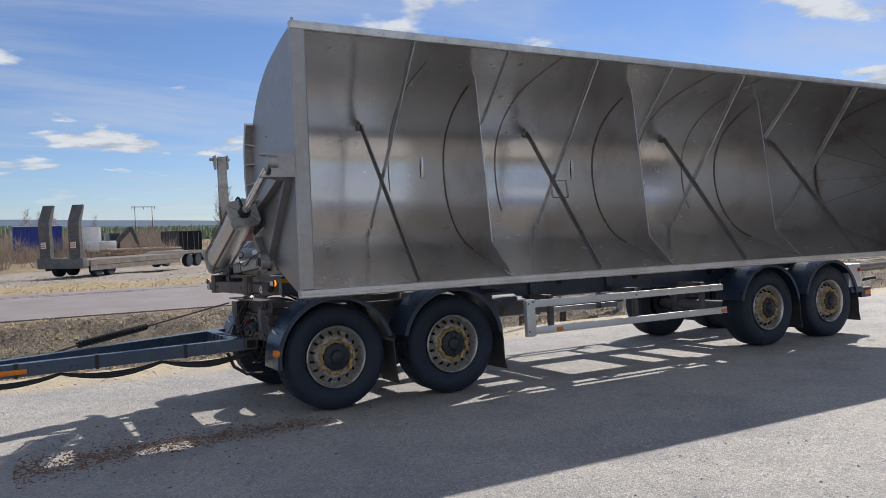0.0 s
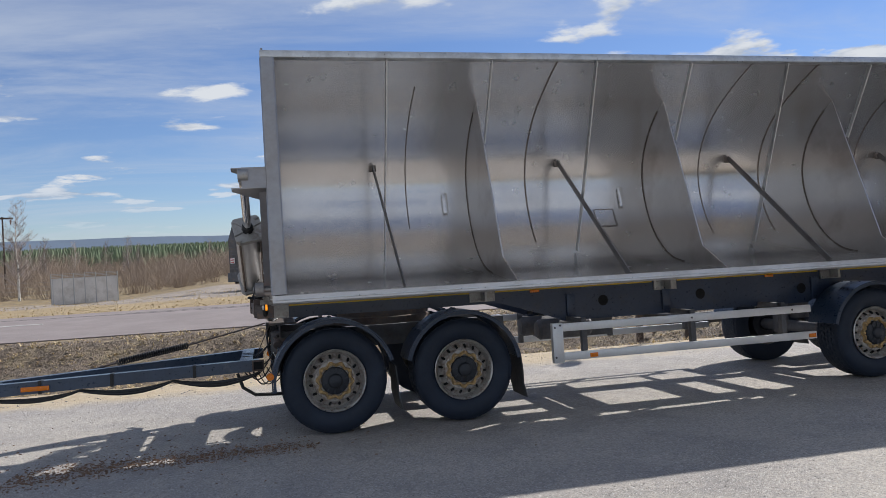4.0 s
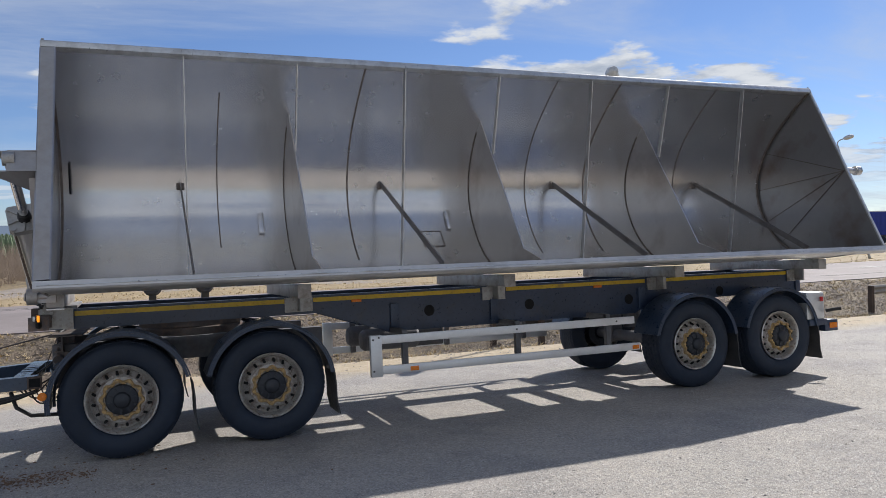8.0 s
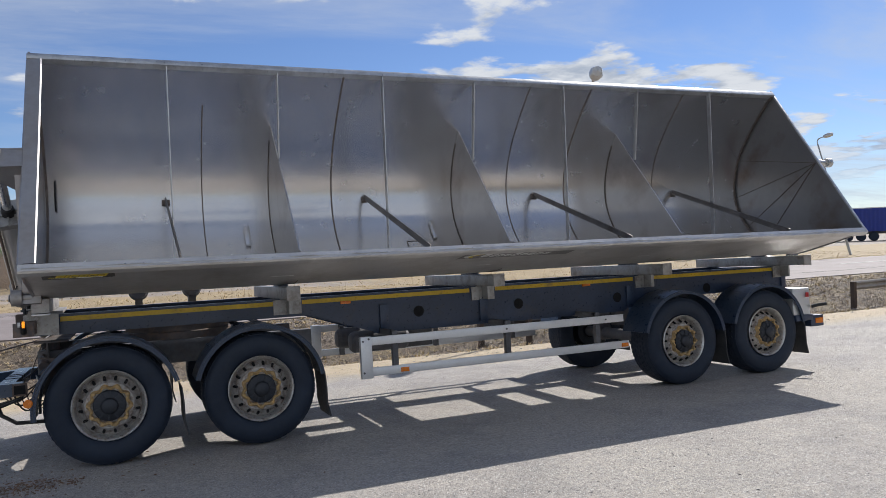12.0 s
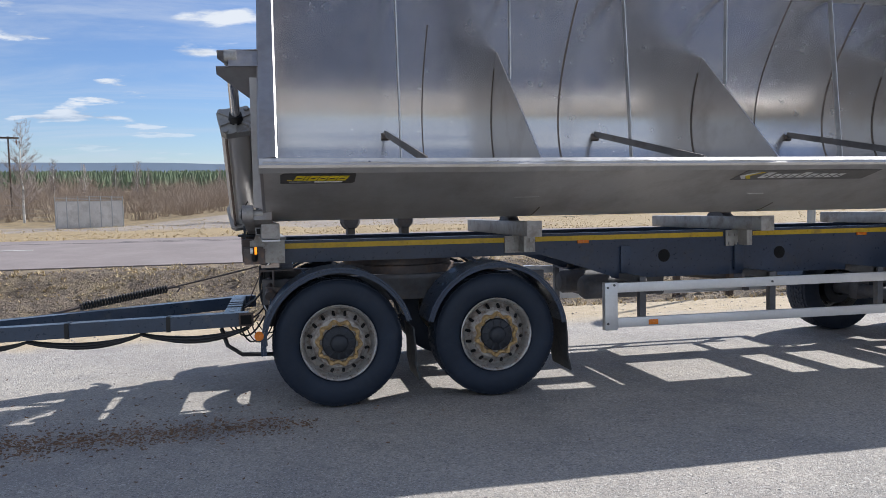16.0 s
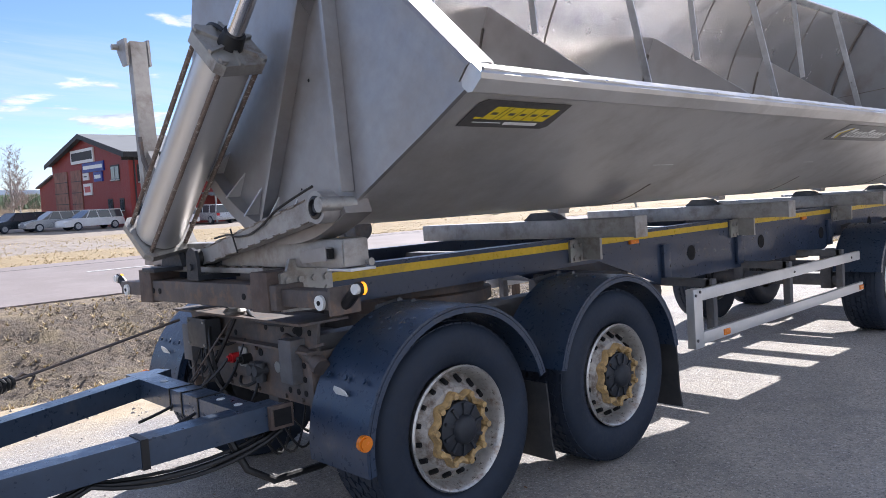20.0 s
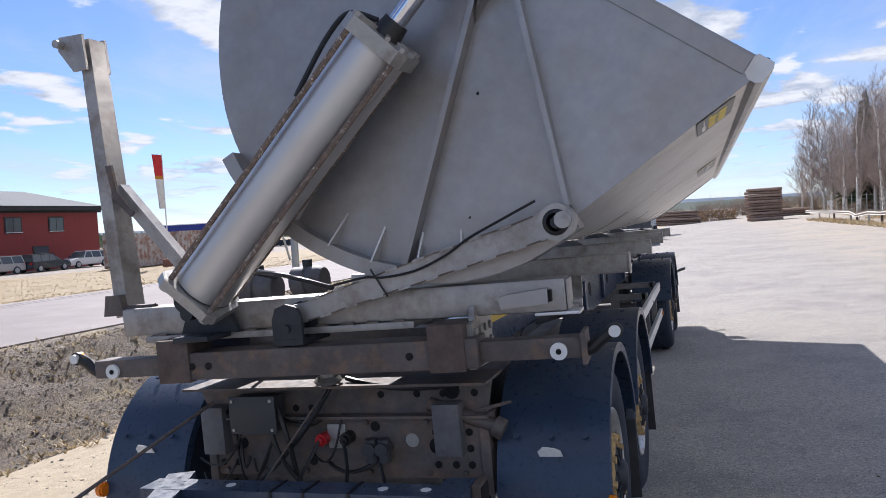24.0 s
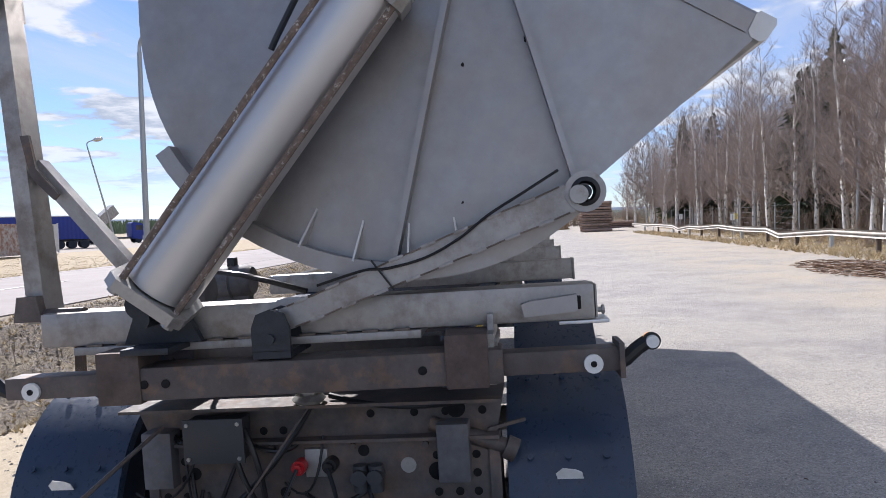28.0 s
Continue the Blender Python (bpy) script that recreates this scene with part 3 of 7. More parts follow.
def build_road():
    s = Shape()
    xs = [-400, -120, -60, -30, -12, 0, 12, 30, 60, 120, 400]
    zz = 0.156
    line = [(10.3, zz), (14.4, zz + 0.06), (18.5, zz)]
    for x0, x1 in zip(xs, xs[1:]):
        s.band(line, "x", x0, x1, 0.02)
    road = part("road", s, ROADMAT, smooth=None)
    tagged(road, "weathered pinkish-grey asphalt road beyond the ditch", "road", kind="structure")
    dash = Shape().box(2.6, 5.6, 14.19, 14.31, zz + 0.080, zz + 0.086).mesh("centre_dash", LINE)
    for i in range(-14, 14):
        part("centre_dash", dash, None, road, "worn white centre dash" if i == -14 else "", pose(i * 12.0, 0, 0), None)
    rr = random.Random(41)
    for k in range(9):
        ck, x, y = Shape(), -60 + 13 * k + rr.uniform(-4, 4), rr.uniform(11.0, 17.6)
        for _ in range(26):
            x2, y2 = x + rr.uniform(0.5, 1.2), min(18.0, max(10.8, y + rr.uniform(-0.12, 0.12)))
            z1, z2 = (zz + 0.022 + 0.06 * min(v - 10.3, 18.5 - v) / 4.1 for v in (y, y2))
            ck.beam((x, y, z1), (x2, y2, z2), 0.04, 0.004)
            x, y = x2, y2
        part("tar_crack", ck, DARKTRIM, road, smooth=None)


build_ground()
build_road()


# ---- the side-tipping trailer; x to its rear, y to its far side ----
trailer = thing("tipper_trailer", "four-axle side-tipping trailer with bare aluminium body tipped towards the yard", "trailer", TRAILER)
CY = 1.187  # centre line
AXLES = (0.0, 1.325, 6.39, 7.74)
WR = 0.532


def mirror(y):
    return 2 * CY - y


def wheel_meshes():
    t = Shape()
    prof = [(0.300, 0.060), (0.330, 0.020), (0.40, -0.004), (0.47, 0.000), (0.505, 0.022), (0.522, 0.055), (0.5245, 0.075)]
    for k in range(5):
        y = 0.085 + k * 0.052
        prof += [(0.5245, y), (0.5245, y + 0.036), (0.516, y + 0.040), (0.516, y + 0.048)]
    prof += [(0.5245, 0.350), (0.512, 0.375), (0.47, 0.392), (0.38, 0.395), (0.300, 0.360)]
    t.lathe(prof, 56)
    tyre = t.mesh("tyre", RUBBER, 40)
    t = Shape()
    for k in range(5):  # tread blocks
        for i in range(52):
            a = 2 * math.pi * (i + 0.5 * (k % 2)) / 52
            b_ = a + 0.030 * (1 if k % 2 else -1)
            y = 0.085 + k * 0.052
            t.beam((0.526 * math.cos(a), y, 0.526 * math.sin(a)), (0.526 * math.cos(b_), y + 0.038, 0.526 * math.sin(b_)), 0.055, 0.006, (math.cos(a), 0, math.sin(a)))
    for i in range(56):  # shoulder blocks
        a = 2 * math.pi * i / 56
        c, s_ = math.cos(a), math.sin(a)
        for y0, y1 in ((0.030, 0.080), (0.335, 0.380)):
            t.beam((c * 0.500, (y0 + y1) / 2, s_ * 0.500), (c * 0.5190, (y0 + y1) / 2, s_ * 0.5190), 0.046, y1 - y0 - 0.012, (0, 1, 0))
    tread = t.mesh("tread_blocks", RUBBER, 40)
    r = Shape()
    r.lathe([(0.300, 0.36), (0.296, 0.20), (0.290, 0.060), (0.304, 0.035), (0.312, 0.014), (0.304, 0.006), (0.292, 0.014), (0.284, 0.040),
             (0.272, 0.062), (0.268, 0.125)], 48)
    rim = r.mesh("rim", RIM, 40)
    ds = Shape().lathe([(0.270, 0.120), (0.262, 0.118), (0.236, 0.096), (0.212, 0.055), (0.200, 0.040), (0.120, 0.034), (0.120, 0.10)], 48)
    disc = ds.mesh("wheel_disc", DISC, 40)
    hl = Shape()
    hl.rod((0.226, 0.058, 0), (0.248, 0.098, 0), 0.0125, 10)
    holes = hl.mesh("vent_hole", HOLE)
    g = Shape()
    ring = []
    n = 80
    for i in range(n):
        a = 2 * math.pi * i / n
        ring.append(0.168 + 0.013 * math.cos(10 * a))
    vs, fs = [], []
    for i in range(n):
        a = 2 * math.pi * i / n
        for rr, yy in ((ring[i] + 0.012, 0.040), (ring[i] + 0.012, 0.010), (ring[i], -0.004), (ring[i] - 0.018, 0.008), (ring[i] - 0.018, 0.040)):
            vs.append((rr * math.cos(a), yy, rr * math.sin(a)))
    for i in range(n):
        for j in range(4):
            fs.append((i * 5 + j, ((i + 1) % n) * 5 + j, ((i + 1) % n) * 5 + j + 1, i * 5 + j + 1))
    g.add(vs, fs)
    for i in range(10):
        a = 2 * math.pi * i / 10
        g.rod((0.172 * math.cos(a), 0.034, 0.172 * math.sin(a)), (0.172 * math.cos(a), -0.012, 0.172 * math.sin(a)), 0.021, 8, 0.016)
    nuts = g.mesh("nut_ring", NUTRING, 40)
    k = Shape()
    k.lathe([(0.140, 0.05), (0.134, 0.006), (0.120, -0.004), (0.075, -0.008), (0.068, -0.030), (0.056, -0.040), (0.0, -0.042)], 28)
    hub = k.mesh("hub", HUB, 40)
    d = Shape().lathe([(0.0, 0.33), (0.20, 0.33), (0.20, 0.12), (0.10, 0.12), (0.10, 0.36)], 24)
    drum = d.mesh("brake_drum", HUB, 40)
    web = Shape().beam((0.066, -0.008, 0), (0.128, -0.006, 0), 0.016, 0.016, (0, 1, 0)).mesh("hub_web", HUB)
    return tyre, rim, holes, nuts, hub, drum, disc, web, tread


WHEEL = wheel_meshes()


def wheels():
    for i, x in enumerate(AXLES):
        for side in (0, 1):
            m = pose(x, 0.0, WR, 0, 17 * i + 5, 0) if side == 0 else pose(x, mirror(0.0), WR, 0, 11 * i, 180)
            tyre = part("wheel", WHEEL[0], None, trailer, "black tyre on a dirty silver rim with yellow nut ring", m)
            for nm, me in zip(("rim", "nut_ring", "hub", "brake_drum", "wheel_disc"), (WHEEL[1], *WHEEL[3:7])):
                part(nm, me, None, tyre)
            tagged(part("tread_blocks", WHEEL[8], None, tyre), "worn rubber tread blocks", kind="stuff")
            for k in range(10):
                part("hub_web", WHEEL[7], None, tyre, m=pose(0, 0, 0, 0, 36 * k + 18, 0))
            for k in range(16):
                part("vent_hole", WHEEL[2], None, tyre, m=pose(0, 0, 0, 0, 22.5 * k + 9, 0))
        ax = Shape().rod((x, 0.3, WR), (x, mirror(0.3), WR), 0.075, 16)
        ax.box(x - 0.09, x + 0.09, 0.62, 0.74, WR - 0.10, 0.86, 0.01).box(x - 0.09, x + 0.09, mirror(0.74), mirror(0.62), WR - 0.10, 0.86, 0.01)
        ax.rod((x + 0.30, 0.68, 0.62), (x + 0.30, 0.68, 0.86), 0.13, 16).rod((x + 0.30, mirror(0.68), 0.62), (x + 0.30, mirror(0.68), 0.86), 0.13, 16)
        part("axle", ax, FRAME, trailer)


def fender_mesh(front, back):
    """Arched wheel cover with a rolled outer edge; front and back: end angles from straight up, degrees."""
    s = Shape()
    line = arc(0, 0, 0.615, 90 + front, 90 - back, 26)
    y0, y1 = -0.045, 0.415
    s.band(line[::-1], "y", y0, y1, 0.014)
    edge = arc(0, 0, 0.598, 90 + front, 90 - back, 26)
    s.band(edge[::-1], "y", y0, y0 + 0.012, 0.026)
    s.band(edge[::-1], "y", y1 - 0.012, y1, 0.026)
    for k in range(5):
        a = radians(90 + front * 0.6 - k * 0.22 * 50)
        for y in (0.05, 0.19, 0.33):
            if k in (0, 3):
                s.rod((0.628 * math.cos(a), y, 0.628 * math.sin(a)), (0.638 * math.cos(a), y, 0.638 * math.sin(a)), 0.013, 8)
    return s.mesh("fender", FENDER, 40)


FENDER_FRONT, FENDER_REAR = fender_mesh(96, 74), fender_mesh(76, 82)


def fenders():
    for i, x in enumerate(AXLES):
        me = FENDER_FRONT if i == 0 else FENDER_REAR
        for side in (0, 1):
            m = pose(x, 0, WR) if side == 0 else pose(x, mirror(0.37), WR)
            fe = part("fender", me, None, trailer, "dark plastic wheel fender", m)
            fl = Shape()
            fl.band([(0.60, 0.10), (0.615, -0.06), (0.615, -0.20), (0.645, -0.34)], "y", -0.03, 0.40, 0.012)
            part("mudflap", fl, RUBBER_FLAT, fe, "black rubber mudflap")
            br = Shape().rod((0.0, 0.42, 0.61), (0.0, 0.62 if side == 0 else 0.42, 0.56), 0.022, 8).rod((0.0, -0.06 if side else 0.3, 0.61), (0.0, -0.25 if side else 0.42, 0.56), 0.022, 8)
            part("stay", br, FRAME, fe)
            if i == 0:
                st = Shape()
                st.slab([(0.14, -0.015), (0.235, -0.015), (0.24, 0.01), (0.215, 0.035), (0.17, 0.028), (0.145, 0.015)], "x", -0.002, 0.002)
                a = math.radians(90 + 64)
                sm = pose(0.632 * math.cos(a), 0, 0.632 * math.sin(a), 0, -26, 0)
                part("sticker", st, LABEL_WHITE, fe, "torn white sticker", sm)
                rf = Shape().rod((0, -0.012, 0), (0, 0.012, 0), 0.036, 18).rod((0, -0.020, 0), (0, -0.012, 0), 0.028, 18)
                part("side_reflector", rf, ORANGE, fe, "round orange reflector", pose(-0.625, -0.05 if side == 0 else 0.42, 0.10))


def chassis():
    rail = [(-0.62, 1.345), (-0.62, 1.17), (1.90, 1.17), (2.66, 0.92), (5.92, 0.92), (6.22, 1.05), (8.62, 1.05), (8.62, 1.345)]
    for y in (0.53, mirror(0.53)):
        s = Shape()
        a, b = (y, y + 0.10) if y < CY else (y - 0.10, y)
        s.slab(rail, "y", y - 0.004 if y < CY else y - 0.006, y + 0.006 if y < CY else y + 0.004)
        r = part("chassis_rail", s, NAVY, trailer, "dark navy chassis side beam")
        for q in ((-0.62, 8.62, a, b, 1.335, 1.352), (2.66, 5.92, a, b, 0.912, 0.928), (-0.62, 1.90, a, b, 1.162, 1.178), (6.22, 8.62, a, b, 1.042, 1.058)):
            part("rail_flange", Shape().box(*q), NAVY, r)
        yy = y - 0.005 if y < CY else y + 0.005
        o = -1 if y < CY else 1
        for x0, x1 in ((-0.40, 1.565), (1.86, 3.79), (4.12, 6.07), (6.40, 8.41)):
            part("yellow_stripe", Shape().box(x0, x1, min(yy, yy + o * 0.004), max(yy, yy + o * 0.004), 1.283, 1.328), YELLOW, r, "worn yellow reflective tape")
        for x, z in ((3.16, 1.115), (4.42, 1.11), (5.82, 1.09), (7.25, 1.12)):
            h = Shape().rod((x, yy + o * 0.001, z), (x, yy + o * 0.003, z), 0.062, 20)
            part("hole", h, HOLE, r)
        for x in (2.325, 5.365):
            lm = Shape().box(x - 0.055, x + 0.055, min(yy, yy + o * 0.022), max(yy, yy + o * 0.022), 1.256, 1.286, 0.004)
            part("side_marker", lm, ORANGE, r, "small orange side marker lamp")
        for x in (2.75, 3.955, 6.0):
            part("web_stiffener", Shape().box(x - 0.05, x + 0.05, min(yy, yy + o * 0.03), max(yy, yy + o * 0.03), 0.95, 1.22, 0.004), NAVY, r)
    for x in (-0.2, 1.2, 2.8, 4.0, 5.3, 6.7, 8.2):
        part("cross_member", Shape().box(x - 0.05, x + 0.05, 0.62, mirror(0.62), 1.18 if x < 2 else 1.0, 1.30, 0.006), FRAME, trailer)
    # dolly under the front end
    s = Shape()
    for y in (0.55, mirror(0.67)):
        s.box(-0.60, 1.95, y, y + 0.12, 0.80, 1.02, 0.008)
    s.box(0.35, 1.0, 0.55, mirror(0.55), 0.84, 1.00, 0.01)
    part("dolly_frame", s, FRAME, trailer, "black dolly subframe")
    part("turntable", Shape().lathe([(0.40, 1.02), (0.56, 1.02), (0.56, 1.09), (0.52, 1.10), (0.52, 1.16), (0.40, 1.16), (0.40, 1.02)], 40, "z", (0.67, CY, 0)), RUST, trailer, "greasy turntable ring")
    for x, y in ((2.1, 0.9), (2.1, 1.5)):
        part("air_tank", Shape().lathe([(0.0, -0.35), (0.09, -0.34), (0.12, -0.30), (0.12, 0.30), (0.09, 0.34), (0.0, 0.35)], 20, "x", (x + 0.7, y, 0.80)), FRAME, trailer)
    part("spare_box", Shape().box(2.8, 3.7, 1.5, 2.0, 0.62, 0.93, 0.02), FRAME, trailer)


BOLT = Shape().rod((0, 0, 0), (0, -0.013, 0), 0.017, 6).mesh("bolt", STEEL)
PIERCE = Shape().rod((0, 0, 0), (-0.003, 0, 0), 0.016, 12).mesh("hole", HOLE)


def cradles():
    """Steel brackets on the side beams, with the cross beams that the body rolls on."""
    for i, x in enumerate((1.705, 3.955, 6.24, 8.56)):
        w = 0.145
        s = Shape()
        s.slab([(x - w, 1.19), (x + w, 1.19), (x + w, 1.34), (x + 0.07, 1.345), (x + 0.055, 1.40), (x - 0.055, 1.40), (x - 0.07, 1.345), (x - w, 1.34)], "y", 0.503, 0.522)
        s.box(x - 0.012, x + 0.012, 0.36, 0.51, 1.20, 1.44)
        br = part("bracket", s, STEEL, trailer, "bolted galvanised steel bracket")
        for bx in (-0.105, -0.04, 0.04, 0.105):
            for bz in (1.215, 1.30):
                part("bolt", BOLT, None, br, m=pose(x + bx, 0.505, bz))
        c = Shape().box(x - 0.095, x + 0.035, 0.03, mirror(0.30), 1.352, 1.480, 0.012)
        cb = part("cross_beam", c, ALU_DIRTY, trailer, "grey aluminium cross beam under the body")
        part("end_cap", Shape().box(x - 0.098, x + 0.038, 0.018, 0.034, 1.347, 1.485, 0.004), ALU_DIRTY, cb)
        sh = Shape().slab([(0.66, 1.475), (1.00, 1.475), (0.92, 1.535), (0.76, 1.535)], "x", x - 0.05, x + 0.05)
        part("roller_shoe", sh, FRAME, cb)


def front_beams():
    # grey transverse beam that carries the tipping gear
    s = Shape().box(-0.645, -0.50, 0.068, 2.16, 1.380, 1.512, 0.016)
    gb = part("gear_beam", s, ALU_DIRTY, trailer, "grey aluminium transverse beam carrying the tipping gear", pose(0.060, 0.022, 0, 0, 0, 2.3))
    part("end_web", Shape().box(-0.640, -0.505, 0.060, 0.0675, 1.386, 1.506, 0.003), ALU_DIRTY, gb, "bright sawn end of the beam")
    wedge = Shape().slab([(0.135, 1.418), (0.325, 1.405), (0.335, 1.452), (0.300, 1.462), (0.135, 1.478)], "x", -0.685, -0.646)
    pk = part("pocket", wedge, ALU_SHADED, gb, "welded wedge-shaped pocket on the beam")
    part("pocket_mouth", Shape().slab([(0.122, 1.426), (0.134, 1.424), (0.134, 1.470), (0.122, 1.470)], "x", -0.680, -0.650), HOLE, pk)
    part("strap_plate", Shape().box(-0.64, -0.50, 0.02, 0.20, 1.366, 1.379, 0.003), ALU_BAR, gb, "flat strap under the beam's end")
    fl = part("lower_flange", Shape().box(-0.668, -0.42, 0.70, 2.02, 1.350, 1.3785, 0.003), ALU_DIRTY, gb, "thin grey flange under the beam")
    for k in range(11):
        part("weld_bead", Shape().box(-0.664, -0.646, 0.74 + 0.117 * k, 0.80 + 0.117 * k, 1.3785, 1.387, 0.002), WELD, fl)
    part("end_bolt", Shape().rod((-0.52, 0.03, 1.40), (-0.52, 0.07, 1.40), 0.010, 8).rod((-0.52, 0.022, 1.40), (-0.52, 0.032, 1.40), 0.018, 8), STEEL, gb)
    # bolted plate at the front end of the side beam
    pl = Shape().slab([(-0.69, 1.180), (-0.405, 1.168), (-0.405, 1.360), (-0.50, 1.368), (-0.545, 1.425), (-0.635, 1.425), (-0.655, 1.370), (-0.69, 1.360)], "y", 0.430, 0.452)
    p = part("bracket", pl, STEEL, trailer, "bolted galvanised steel bracket")
    for x in (-0.655, -0.585, -0.510, -0.440):
        for z in (1.205, 1.265, 1.325):
            part("bolt", BOLT, None, p, m=pose(x, 0.432, z))
    # rusty under-beam with sliding ends
    u = Shape().box(-0.78, -0.62, 0.42, 1.86, 1.165, 1.285, 0.01)
    ub = part("front_under_beam", u, RUST, trailer, "rusty dark steel tube across the front", pose(0.060, 0.019, 0.028, 0, 0, 2.9))
    part("beam_sleeve", Shape().box(-0.79, -0.61, 0.47, 0.62, 1.155, 1.345, 0.008), RUSTY, ub, "rust-brown beam sleeve")
    part("beam_sleeve", Shape().box(-0.79, -0.61, 1.71, 1.87, 1.155, 1.345, 0.008), RUSTY, ub, "rust-brown beam sleeve")
    part("slide_end", Shape().box(-0.75, -0.65, 0.02, 0.44, 1.185, 1.265, 0.006), RUST, ub)
    part("slide_end", Shape().box(-0.75, -0.65, 1.86, 2.24, 1.185, 1.265, 0.006), RUST, ub)
    for y in (0.70, 1.62, 1.70):
        part("hole", PIERCE, None, ub, m=pose(-0.781, y, 1.225))
    for y in (0.11, 2.135):
        d = Shape().rod((-0.752, y, 1.215), (-0.766, y, 1.215), 0.033, 24)
        dr = part("reflector_disc", d, WHITE, ub, "round white reflector")
        part("screw", Shape().rod((-0.766, y, 1.215), (-0.770, y, 1.215), 0.011, 10), HOLE, dr)
    for y0, o in ((0.03, -1), (2.24, 1)):
        pts = [(-0.70, y0, 1.20), (-0.70, y0 + o * 0.04, 1.215), (-0.70, y0 + o * 0.08, 1.25), (-0.70, y0 + o * 0.115, 1.272)]
        a = part("lamp_arm", Shape().tube(pts, 0.026, 10), HOSE, ub, "bent rubber marker lamp arm")
        end = y0 + o * 0.13
        part("white_lens", Shape().rod((-0.735, end, 1.276), (-0.715, end, 1.276), 0.022, 18), WHITE, a)
        part("orange_lens", Shape().rod((-0.705, end, 1.276), (-0.685, end, 1.276), 0.028, 18), ORANGE_LIT, a)
        part("lamp_body", Shape().rod((-0.716, end, 1.276), (-0.704, end, 1.276), 0.031, 18), HOSE, a)
    part("mount_plate", Shape().box(-0.78, -0.62, 0.005, 0.022, 1.165, 1.285), RUST, ub)


def post():
    s = Shape().beam((-0.550, 2.205, 1.47), (-0.550, 2.280, 2.82), 0.075, 0.12, (1, 0, 0), 0.066, 0.10)
    p = part("support_post", s, ALU_DIRTY, trailer, "leaning grey aluminium support post with brace")
    c = Shape().slab([(2.260, 2.84), (2.400, 2.845), (2.410, 2.78), (2.330, 2.67), (2.250, 2.67)], "x", -0.630, -0.615)
    c.slab([(2.260, 2.84), (2.400, 2.845), (2.410, 2.78), (2.330, 2.67), (2.250, 2.67)], "x", -0.485, -0.470)
    c.rod((-0.670, 2.385, 2.805), (-0.430, 2.385, 2.805), 0.020, 10)
    part("fork", c, ALU_DIRTY, p)
    part("brace", Shape().beam((-0.550, 2.190, 2.09), (-0.550, 1.68, 1.47), 0.060, 0.06, (1, 0, 0)), ALU_DIRTY, p)
    part("weld_plate", Shape().slab([(2.210, 2.20), (2.175, 2.20), (2.155, 2.07), (2.070, 1.965), (2.090, 1.945), (2.180, 2.04)], "x", -0.620, -0.605), RUST, p)
    k = Shape().slab([(2.150, 1.482), (2.270, 1.482), (2.250, 1.58), (2.170, 1.58)], "x", -0.660, -0.620).rod((-0.620, 2.000, 1.50), (-0.620, 2.180, 1.50), 0.028, 10)
    part("foot", k, RUST, p)


